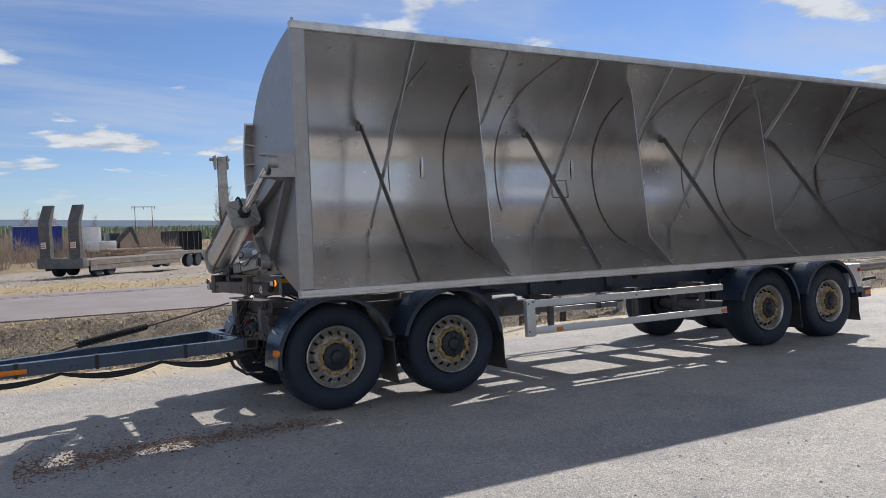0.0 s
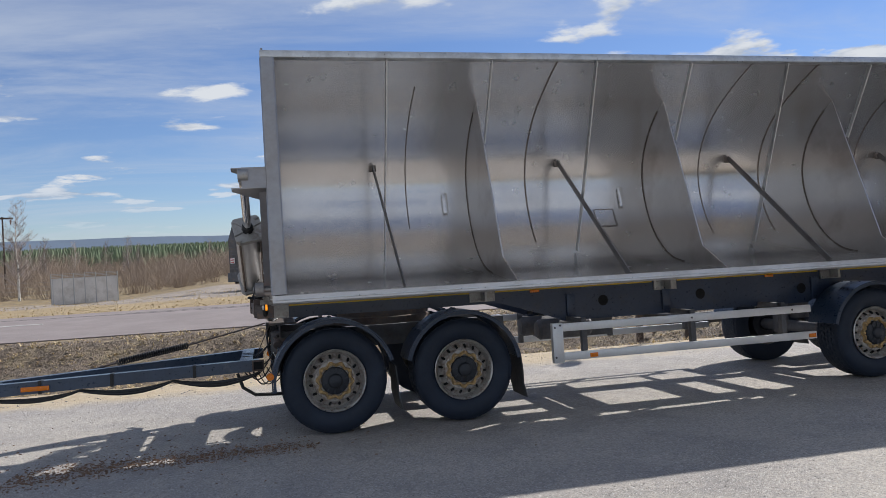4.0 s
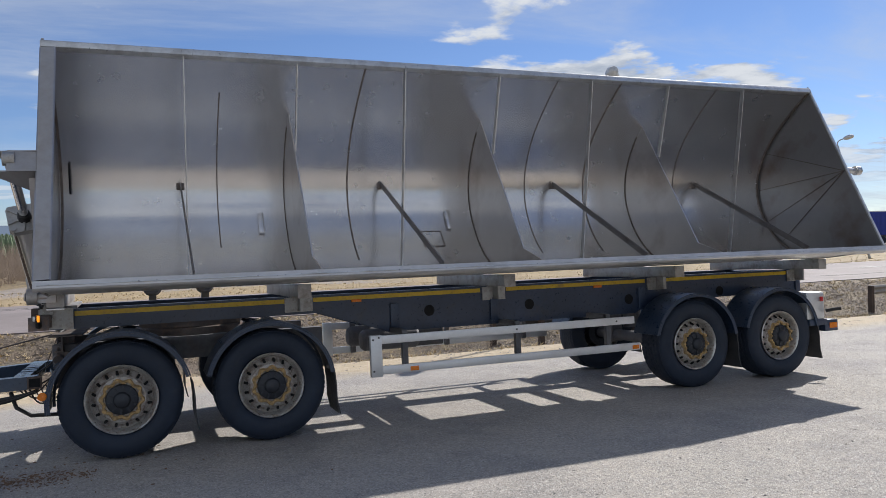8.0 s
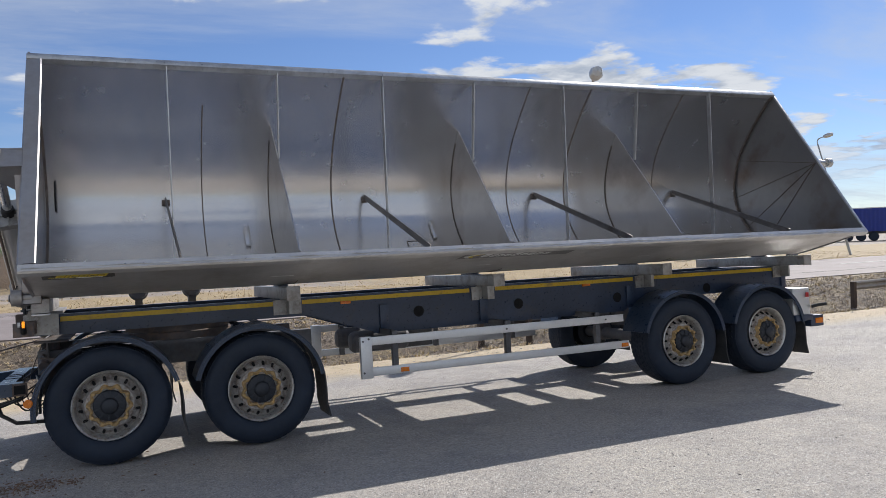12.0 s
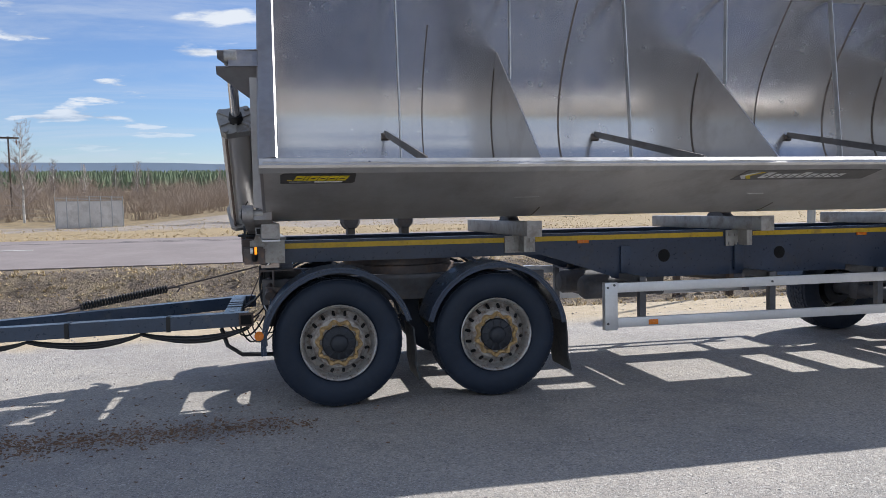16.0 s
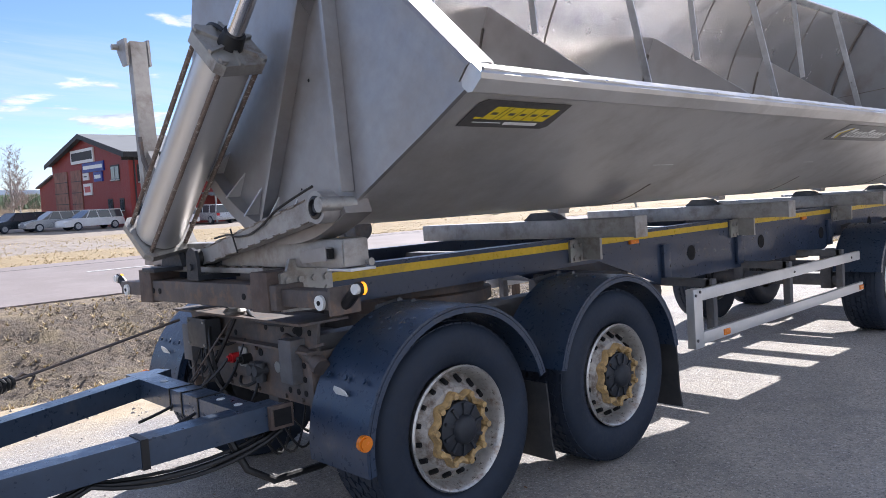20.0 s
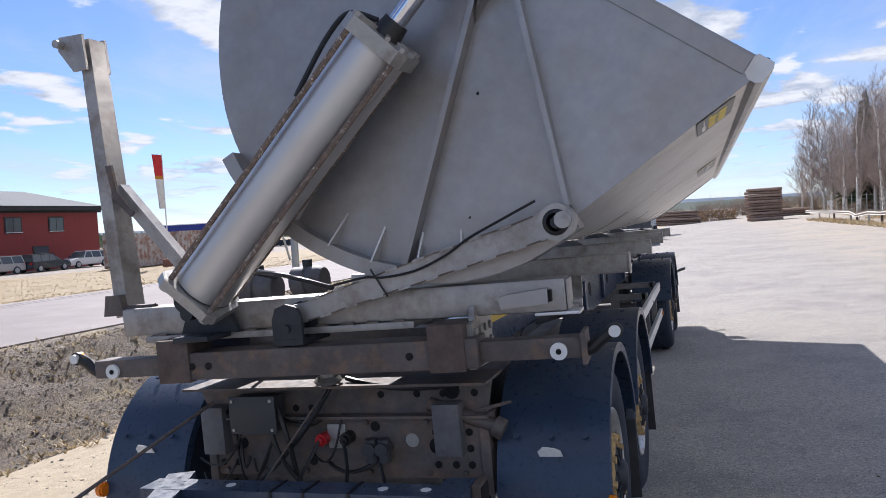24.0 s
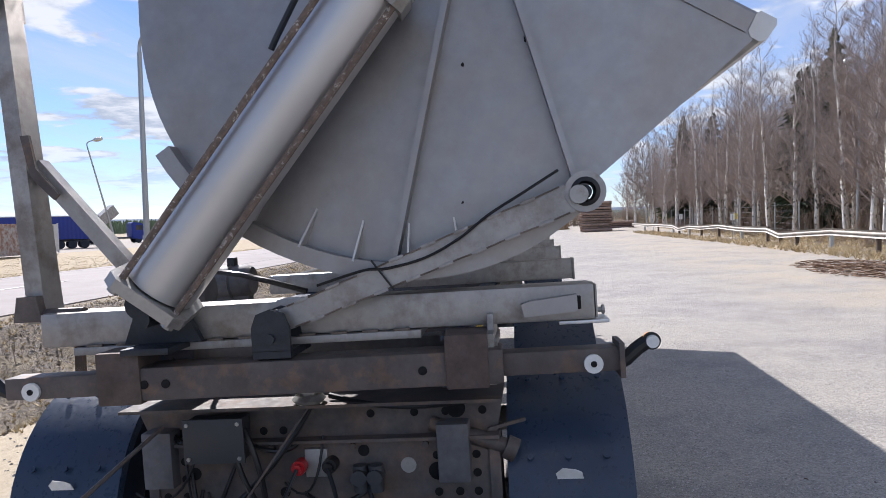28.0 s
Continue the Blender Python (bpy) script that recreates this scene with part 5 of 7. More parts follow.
    for s_ in (1.02, 1.21):
        bk.add([(fx, s_, 0.02), (fx - 0.31, s_, -0.0), (fx - 0.31, s_, -0.07), (fx, s_, -0.38), (fx, s_ + 0.012, 0.02), (fx - 0.31, s_ + 0.012, -0.0), (fx - 0.31, s_ + 0.012, -0.07), (fx, s_ + 0.012, -0.38)],
               [(0, 1, 2, 3), (7, 6, 5, 4), (0, 4, 5, 1), (1, 5, 6, 2), (2, 6, 7, 3), (3, 7, 4, 0)])
    bk.box(fx - 0.22, fx, 1.02, 1.222, -0.005, 0.012)
    part("rod_bracket", bk, ALU_SHADED, fp, "triangular cylinder bracket")
    part("hinge_boss", Shape().rod((-0.745, 0.272, -0.832), (fx, 0.272, -0.832), 0.032, 20), STEEL, fp, "greasy hinge pin")
    # curved skids under the body
    for x0, x1 in ((-0.64, -0.50), (1.62, 1.74), (3.87, 3.99), (6.15, 6.27), (8.46, 8.54)):
        seg = [p for p in INNER if (0.27 if x0 < 0 else 0.64) <= p[0] <= 1.70 and (p[1] < -0.78)]
        sk = Shape().strip(offset(seg, 0.021), offset(seg, 0.085), "x", x0, x1)
        part("curved_skid", sk, ALU_SHADED, body, "curved skid rail under the body")
    seg = [p for p in INNER if 0.45 <= p[0] <= 1.70 and (p[1] < -1.05)]
    for k in range(2, len(seg) - 1, 3):
        (a, b), (c, d) = offset(seg, 0.03)[k], offset(seg, -0.12)[k]
        part("gusset", Shape().add([(fx, a, b), (fx - 0.08, a, b), (fx, c, d), (fx, a + 0.008, b), (fx - 0.08, a + 0.008, b), (fx, c + 0.008, d)], [(0, 1, 2), (5, 4, 3), (0, 3, 4, 1), (1, 4, 5, 2), (2, 5, 3, 0)]), ALU_OUT, fp)
    # marks and scratches on the plate
    rr = random.Random(5)
    for s_, d_, r_ in ((0.93, 0.74, 0.018), (0.86, 0.61, 0.009), (1.5, 0.9, 0.008), (0.62, 1.05, 0.006), (1.75, 0.62, 0.007), (0.70, 0.42, 0.012)):
        pts = [(s_ + r_ * rr.uniform(0.5, 1.2) * math.cos(a), -d_ + r_ * rr.uniform(0.5, 1.6) * math.sin(a)) for a in (0, 1.1, 2.2, 3.2, 4.3, 5.3)]
        part("scrape", Shape().slab(pts, "x", fx - 0.003, fx), HOLE, fp)


body_parts()


def wall_pose(x, dist):
    """A pose on the outside of the straight near wall: x along, y up the wall, z out of it; dist metres below the lip."""
    down = Vector((0, 0.339, -0.941))
    nrm = Vector((0, -0.941, -0.339))
    o = Vector((x, 0, 0)) + down * dist + nrm * 0.0205
    return Matrix(((1, -down.x, nrm.x, o.x), (0, -down.y, nrm.y, o.y), (0, -down.z, nrm.z, o.z), (0, 0, 0, 1)))


def signs():
    a = part("maker_sign", Shape().slab([(0, 0), (0.50, 0), (0.53, 0.02), (0.53, 0.175), (0.03, 0.175), (0.0, 0.15)], "z", 0, 0.003), LABEL_DARK, OUTSIDE, "dark sign with slanted yellow shapes", wall_pose(-0.43, 0.288), None)
    for x, w, cut in ((0.09, 0.062, 0), (0.160, 0.020, 1), (0.188, 0.062, 0), (0.258, 0.058, 1), (0.324, 0.062, 0), (0.394, 0.066, 1)):
        k = 0.026
        s = Shape().slab([(x, 0.055), (x + w, 0.055), (x + w + k, 0.138), (x + k, 0.138)], "z", 0.003, 0.0048)
        part("yellow_mark", s, LABEL_YEL, a, smooth=None)
        if w > 0.03:
            part("dark_slot", Shape().slab([(x + 0.022, 0.088), (x + w - 0.006, 0.088), (x + w - 0.001, 0.103), (x + 0.027, 0.103)], "z", 0.0049, 0.0056), LABEL_DARK, a, smooth=None)
    part("yellow_bar", Shape().slab([(0.045, 0.055), (0.080, 0.055), (0.084, 0.066), (0.049, 0.066)], "z", 0.003, 0.0048), LABEL_YEL, a, smooth=None)
    part("white_bar", Shape().box(0.24, 0.44, 0.022, 0.040, 0.003, 0.0046), LABEL_WHITE, a, smooth=None)
    part("thin_line", Shape().box(0.06, 0.22, 0.030, 0.034, 0.003, 0.0046), LABEL_WHITE, a, smooth=None)
    b = part("owner_sign", Shape().slab([(0, 0), (1.26, 0), (1.31, 0.19), (0.05, 0.19)], "z", 0, 0.003), LABEL_FILM, OUTSIDE, "grey strip with chevron and slanted white shapes", wall_pose(3.19, 0.305), None)
    for dx, mt in ((0.04, LABEL_WHITE), (0.085, LABEL_YEL)):
        s = Shape().slab([(dx, 0.085), (dx + 0.11, 0.15), (dx + 0.15, 0.15), (dx + 0.045, 0.085), (dx + 0.085, 0.025), (dx + 0.045, 0.025)], "z", 0.003, 0.0048)
        part("chevron", s, mt, b, smooth=None)
    x = 0.225
    for w, h in ((0.10, 0.105), (0.075, 0.075), (0.070, 0.075), (0.080, 0.075), (0.095, 0.105), (0.080, 0.075), (0.085, 0.075), (0.080, 0.075), (0.080, 0.075)):
        k = h * 0.35
        part("white_mark", Shape().slab([(x, 0.042), (x + w * 0.72, 0.042), (x + w * 0.72 + k, 0.042 + h), (x + k, 0.042 + h)], "z", 0.003, 0.0048), LABEL_WHITE, b, smooth=None)
        part("dark_slot", Shape().slab([(x + w * 0.25 + k * 0.3, 0.042 + h * 0.3), (x + w * 0.50 + k * 0.3, 0.042 + h * 0.3), (x + w * 0.5 + k * 0.55, 0.042 + h * 0.58), (x + w * 0.25 + k * 0.55, 0.042 + h * 0.58)], "z", 0.0049, 0.0056), LABEL_FILM, b, smooth=None)
        x += w + 0.006
    for x, d, w in ((1.42, 0.62, 0.22), (3.55, 0.62, 0.16), (5.6, 0.62, 0.16)):
        part("paint_scratch", Shape().box(0, w, 0, 0.006, 0, 0.002), LABEL_WHITE, OUTSIDE, m=wall_pose(x, d), smooth=None)


signs()

# tipping cylinder, its rod and the guiding link, on the front
GEAR = Vector((-0.775, 1.635, 1.558))
LINK = Vector((-0.685, 1.212, 1.437))
BARREL = 1.378


CORNERS = [(0.152 * math.cos(radians(57 + 90 * k)), 0.152 * math.sin(radians(57 + 90 * k))) for k in range(4)]


def tipping_gear():
    c = Shape().lathe([(0.0, 0.05), (0.126, 0.05), (0.130, 0.10), (0.130, BARREL - 0.06), (0.0, BARREL - 0.06)], 48, "x")
    cyl = part("tipping_cylinder", c, CYL, trailer, "thick bare aluminium tipping cylinder")
    for x0, x1, nm, k in ((0.0, 0.042, "base_flange", 1.04), (BARREL - 0.06, BARREL, "head_flange", 0.98)):
        sq = ((-0.145, -0.11), (-0.11, -0.145), (0.11, -0.145), (0.145, -0.11), (0.145, 0.11), (0.11, 0.145), (-0.11, 0.145), (-0.145, 0.11))
        s = Shape().slab([((u * 0.98 - w * 0.20) * k, (w * 0.98 + u * 0.20) * k) for u, w in sq], "x", x0, x1)
        fl = part(nm, s, STEEL, cyl, "cast square cylinder flange", smooth=None)
        for y, z in CORNERS:
            xe = x1 if x0 > 0.5 else x0
            o = 0.018 if x0 > 0.5 else -0.018
            part("nut", Shape().rod((xe, y, z), (xe + o, y, z), 0.024, 8), STEEL, fl)
    for a in range(6):
        t = a * math.pi / 3
        part("head_web", Shape().beam((BARREL + 0.008, 0.055 * math.cos(t), 0.055 * math.sin(t)), (BARREL + 0.008, 0.15 * math.cos(t), 0.15 * math.sin(t)), 0.018, 0.016, (1, 0, 0)), STEEL, cyl)
    for y, z in CORNERS:
        part("tie_rod", Shape().rod((0.03, y, z), (BARREL - 0.03, y, z), 0.0125, 10), FLAKE, cyl, "rusty flaking tie rod")
    part("wiper_boot", Shape().rod((BARREL, 0, 0), (BARREL + 0.07, 0, 0), 0.062, 16, 0.052), HOSE, cyl, "torn black rod boot")
    part("base_eye", Shape().rod((-0.02, 0, -0.08), (-0.02, 0, 0.08), 0.052, 18), HUB, cyl)
    pts = [(BARREL + 0.03, 0.06, 0.02), (BARREL - 0.02, 0.17, 0.03), (BARREL * 0.9, 0.19, 0.03), (BARREL * 0.76, 0.165, 0.03), (BARREL * 0.70, 0.15, 0.03)]
    part("feed_hose", Shape().tube(spline(pts, 5), 0.011, 8), HOSE, cyl)
    rod = part("piston_rod", Shape().rod((0.10, 0, 0), (1.62, 0, 0), 0.040, 18), CHROME, trailer, "bright chrome piston rod")
    part("rod_eye", Shape().rod((0.0, 0, -0.045), (0.0, 0, 0.045), 0.058, 18).rod((0.0, 0, 0), (0.12, 0, 0), 0.042, 12), STEEL, rod, "dark greasy rod eye")
    k = Shape().beam((0.0, 0, 0), (1.14, 0, 0), 0.070, 0.082, (0, 0, 1), 0.070, 0.100)
    link = part("guide_link", k, ALU_DIRTY, trailer, "long grey box-section guide link")
    eye = part("link_eye", Shape().lathe([(0.050, -0.045), (0.066, -0.045), (0.070, -0.035), (0.070, 0.040), (0.050, 0.040), (0.050, -0.045)], 28, "y", (1.195, 0, 0)), ALU_DIRTY, link, "round cast link eye")
    part("eye_bush", Shape().lathe([(0.030, -0.03), (0.030, 0.040), (0.036, 0.050), (0.050, 0.044), (0.050, -0.03)], 24, "y", (1.195, 0, 0)), HOSE, eye, "black rubber bush")
    part("eye_pin", Shape().rod((1.195, -0.02, 0), (1.195, 0.042, 0), 0.026, 16, 0.022), HUB, eye, "bare steel hinge pin")
    part("link_eye", Shape().rod((0.0, -0.070, 0), (0.0, 0.06, 0), 0.047, 20), HOSE, link, "black hinge bush")
    # the front face of the link is its +y side, its upper edge the -z side
    cab = [(0.20, 0.030, -0.066), (0.38, 0.040, -0.050), (0.46, 0.046, -0.024), (0.60, 0.046, -0.006), (0.74, 0.046, -0.022), (0.86, 0.044, -0.056), (1.00, 0.030, -0.080), (1.14, 0.0, -0.105)]
    part("cable", Shape().tube(spline(cab, 5), 0.0055, 6), HOSE, link, "thin black cable")
    for e in (-1, 1):
        bead = [(0.07 + 0.105 * i, 0.037, e * (0.040 + 0.0008 * i) + (0.0015 if i % 2 else -0.0015)) for i in range(11)]
        wb = part("weld_bead", Shape().tube(bead, 0.0035, 6), WELD, link, "dark weld bead")
        for i in range(8):
            u = 0.10 + 0.125 * i + (0.03 if e > 0 else 0)
            part("weld_pad", Shape().box(u, u + 0.055, 0.034, 0.0415, e * (0.041 + 0.006 * u) - 0.006, e * (0.041 + 0.006 * u) + 0.006, 0.002), ALU_DIRTY, wb)
    part("cable_clip", Shape().beam((0.42, 0.046, -0.072), (0.455, 0.046, 0.055), 0.006, 0.006), HOSE, link)
    dome = [(1.142, 1.345), (1.282, 1.345), (1.282, 1.43), (1.262, 1.478), (1.212, 1.495), (1.162, 1.478), (1.142, 1.43)]
    lb = part("link_bracket", Shape().slab(dome, "x", -0.640, -0.620).slab(dome, "x", -0.770, -0.753).box(-0.770, -0.53, 1.142, 1.282, 1.320, 1.347), HUB, trailer, "dark hinge bracket of the guide link")
    part("hinge_pin", Shape().rod((-0.770, 1.212, 1.39), (-0.783, 1.212, 1.39), 0.018, 8), HUB, lb)
    part("cylinder_bracket", Shape().slab([(1.50, 1.385), (1.80, 1.385), (1.74, 1.53), (1.58, 1.55)], "x", -0.70, -0.67).box(-0.84, -0.56, 1.56, 1.74, 1.362, 1.386, 0.004).rod((-0.86, 1.64, 1.49), (-0.66, 1.64, 1.49), 0.032, 16), HUB, trailer, "dark greasy cylinder foot")
    for x, y in ((0.30, 2.02), (0.88, 2.02)):
        cn = part("brake_chamber", Shape().lathe([(0.0, -0.12), (0.08, -0.12), (0.095, -0.09), (0.095, -0.01), (0.108, 0.0), (0.095, 0.01), (0.095, 0.10), (0.0, 0.12)], 20, "y", (x, y, 1.50)), FRAME, trailer, "round dark pressed-steel canister")
        part("clamp", Shape().box(x - 0.03, x + 0.03, y - 0.02, y + 0.02, 1.59, 1.64), HUB, cn)
        part("stay", Shape().box(x - 0.04, x + 0.04, y - 0.10, y + 0.10, 1.30, 1.42), FRAME, cn)
    part("hose", Shape().tube(spline([(0.3, 1.9, 1.56), (-0.1, 1.8, 1.62), (-0.3, 1.5, 1.60), (-0.35, 1.2, 1.52)], 5), 0.012, 7), HOSE, trailer)
    return cyl, rod, link


CYLINDER, ROD, GUIDE = tipping_gear()

TIP = [  # seconds; lip height and side; angle of the rim plane, degrees
    (0, -0.717, 1.216, 91.11), (1, -0.760, 1.252, 87.98), (2, -0.796, 1.290, 84.84), (3, -0.830, 1.339, 81.18), (4, -0.853, 1.390, 77.52), (5, -0.868, 1.449, 73.70),
    (6, -0.872, 1.508, 70.00), (8, -0.855, 1.590, 65.30), (10, -0.835, 1.672, 61.00), (12, -0.815, 1.753, 57.00), (14, -0.797, 1.836, 53.00), (16, -0.783, 1.925, 49.15),
    (18, -0.796, 2.003, 46.30), (20, -0.788, 2.078, 43.60), (22, -0.760, 2.148, 40.95), (24, -0.703, 2.224, 38.15), (26, -0.630, 2.303, 35.30), (28, -0.565, 2.386, 32.30)]


def aimed(a, b):
    """A pose at a whose x axis points to b, in the plane across the trailer; its z axis along the trailer."""
    d = (Vector((a.x, b.y, b.z)) - a).normalized()
    z = Vector((-1, 0, 0))
    y = z.cross(d)
    return Matrix(((d.x, y.x, z.x, a.x), (d.y, y.y, z.y, a.y), (d.z, y.z, z.z, a.z), (0, 0, 0, 1)))


def motions():
    rows = [(t, pose(0, y, z, a)) for t, y, z, a in TIP]
    walk(body, rows)
    eye = [(t, m @ Vector((GEAR.x, 1.150, -0.010))) for t, m in rows]
    pin = [(t, m @ Vector((LINK.x, 0.272, -0.832))) for t, m in rows]
    walk(CYLINDER, [(t, aimed(GEAR, p)) for t, p in eye])
    walk(ROD, [(t, aimed(p, GEAR)) for t, p in eye])
    # the link lies with its flat side to the front
    flat = pose(0, 0, 0, 90)
    walk(GUIDE, [(t, aimed(LINK, p) @ flat) for t, p in pin])


# ---- things round the yard ----
def spot(x, y, rz=0.0, dz=0.0):
    return pose(x, y, height(x, y) + dz, 0, 0, rz)


def street_lamp(x, y, h, lean=0.0, rz=90.0, dz=0.0):
    t = thing("street_lamp", "tall grey steel street lamp beside the road", "street lamp", spot(x, y, rz, dz) @ pose(0, 0, 0, 0, lean, 0), "street lamps")
    part("pole", Shape().rod((0, 0, -0.3), (0, 0, h * 0.35), 0.085, 12, 0.08).rod((0, 0, h * 0.35), (0, 0, h - 0.3), 0.06, 12, 0.045), GALV, t)
    part("arm", Shape().tube(spline([(0, 0, h - 0.32), (0.03, 0, h - 0.12), (0.18, 0, h), (0.5, 0, h + 0.03)], 5), 0.035, 8), GALV, t)
    part("head", Shape().lathe([(0.0, 0.42), (0.08, 0.45), (0.14, 0.60), (0.16, 0.80), (0.11, 1.02), (0.0, 1.08)], 16, "x", (0, 0, h + 0.04)), LAMPHEAD, t)
    return t


def car(x, y, rz, paint, l=4.6, h=1.48, wagon=True, van=False):
    t = thing("parked_car", "parked estate car in front of the red workshop" if wagon else "parked car in front of the red workshop", "car", spot(x, y, rz), "parked cars")
    w = 0.88
    low = [(-l / 2, 0.30), (-l / 2, 0.62), (-l / 2 + 0.08, 0.86), (l / 2 - 1.15, 0.92), (l / 2 - 0.12, 0.74), (l / 2, 0.55), (l / 2, 0.28)]
    s = Shape()
    bm = bmesh.new()
    tmp = Shape().slab(low, "y", -w, w).mesh("tmp", paint)
    bm.from_mesh(tmp)
    bmesh.ops.bevel(bm, geom=bm.edges[:], offset=0.05, segments=2, affect="EDGES")
    s.take(bm)
    part("body", s, paint, t)
    back = -l / 2 + (0.10 if wagon or van else 0.85)
    front = l / 2 - (1.15 if not van else 0.7)
    cab = [(back, 0.88), (back + 0.18, h - 0.03), (front - 0.85, h), (front, 0.90)]
    s2 = Shape()
    n = len(cab)
    vs = [(u, sgn * (w - 0.06 if z < 1.0 else w - 0.20), z) for sgn in (-1, 1) for u, z in cab]
    s2.add(vs, [tuple(range(n)), tuple(range(2 * n - 1, n - 1, -1))] + [(i, n + i, n + (i + 1) % n, (i + 1) % n) for i in range(n)])
    part("cabin", s2, GLASS, t)
    r = Shape().slab([(back + 0.14, h - 0.05), (back + 0.2, h + 0.012), (front - 0.86, h + 0.022), (front - 0.80, h - 0.04)], "y", -(w - 0.185), w - 0.185)
    for u in (back + 0.02, back + 0.95, (front + back) / 2 + 0.25, front - 0.42):
        top = min(h, 0.9 + (h - 0.9) * 1.0)
        for sgn in (-1, 1):
            r.beam((u, sgn * (w - 0.055), 0.88), (u + (0.14 if u < 0 else -0.40 if u > front - 0.6 else 0.02), sgn * (w - 0.195), top), 0.06, 0.05)
    part("roof", r, paint, t)
    for u in (-l / 2 + 0.85, l / 2 - 0.90):
        for sgn in (-1, 1):
            wh = part("wheel", Shape().lathe([(0.0, -0.10), (0.30, -0.10), (0.32, -0.06), (0.32, 0.06), (0.30, 0.10), (0.0, 0.10)], 20, "y", (u, sgn * (w - 0.07), 0.32)), RUBBER, t)
            part("rim", Shape().lathe([(0.0, 0.0), (0.20, 0.0), (0.21, 0.02), (0.0, 0.02)], 16, "y", (u, sgn * (w + 0.035) - 0.01, 0.32)), PAINT_S, wh)
    for sgn in (-1, 1):
        part("tail_lamp", Shape().box(-l / 2 - 0.012, -l / 2 + 0.05, sgn * 0.70 - 0.12, sgn * 0.70 + 0.12, 0.64, 0.84, 0.01), RED, t)
        part("headlight", Shape().box(l / 2 - 0.10, l / 2 + 0.006, sgn * 0.64 - 0.16, sgn * 0.64 + 0.16, 0.52, 0.66, 0.01), WHITE, t)


def container(x, y, rz, paint, label, l=6.05):
    t = thing("shipping_container", label, "container", spot(x, y, rz, 0.1), "containers")
    n = int(l / 0.14)
    us = [-l / 2 + 0.05 + (l - 0.1) * i / n for i in range(n + 1)]
    wave = [(u, 1.17 + 0.035 * (i % 4 in (1, 2))) for i, u in enumerate(us)]
    s = Shape().slab([(u, -v) for u, v in wave] + wave[::-1], "z", 0.12, 2.52)
    part("shell", s, paint, t, smooth=None)
    f = Shape()
    for u in (-l / 2, l / 2 - 0.12):
        for v in (-1.22, 1.10):
            f.box(u, u + 0.12, v, v + 0.12, 0, 2.59)
    f.box(-l / 2, l / 2, -1.22, -1.12, 0, 0.14).box(-l / 2, l / 2, 1.12, 1.22, 0, 0.14).box(-l / 2, l / 2, -1.22, -1.12, 2.49, 2.59).box(-l / 2, l / 2, 1.12, 1.22, 2.49, 2.59)
    part("corner_frame", f, paint, t, smooth=None)
    for v in (-0.85, -0.35, 0.35, 0.85):
        part("lock_bar", Shape().rod((-l / 2 - 0.04, v, 0.2), (-l / 2 - 0.04, v, 2.4), 0.022, 8), GALV, t)


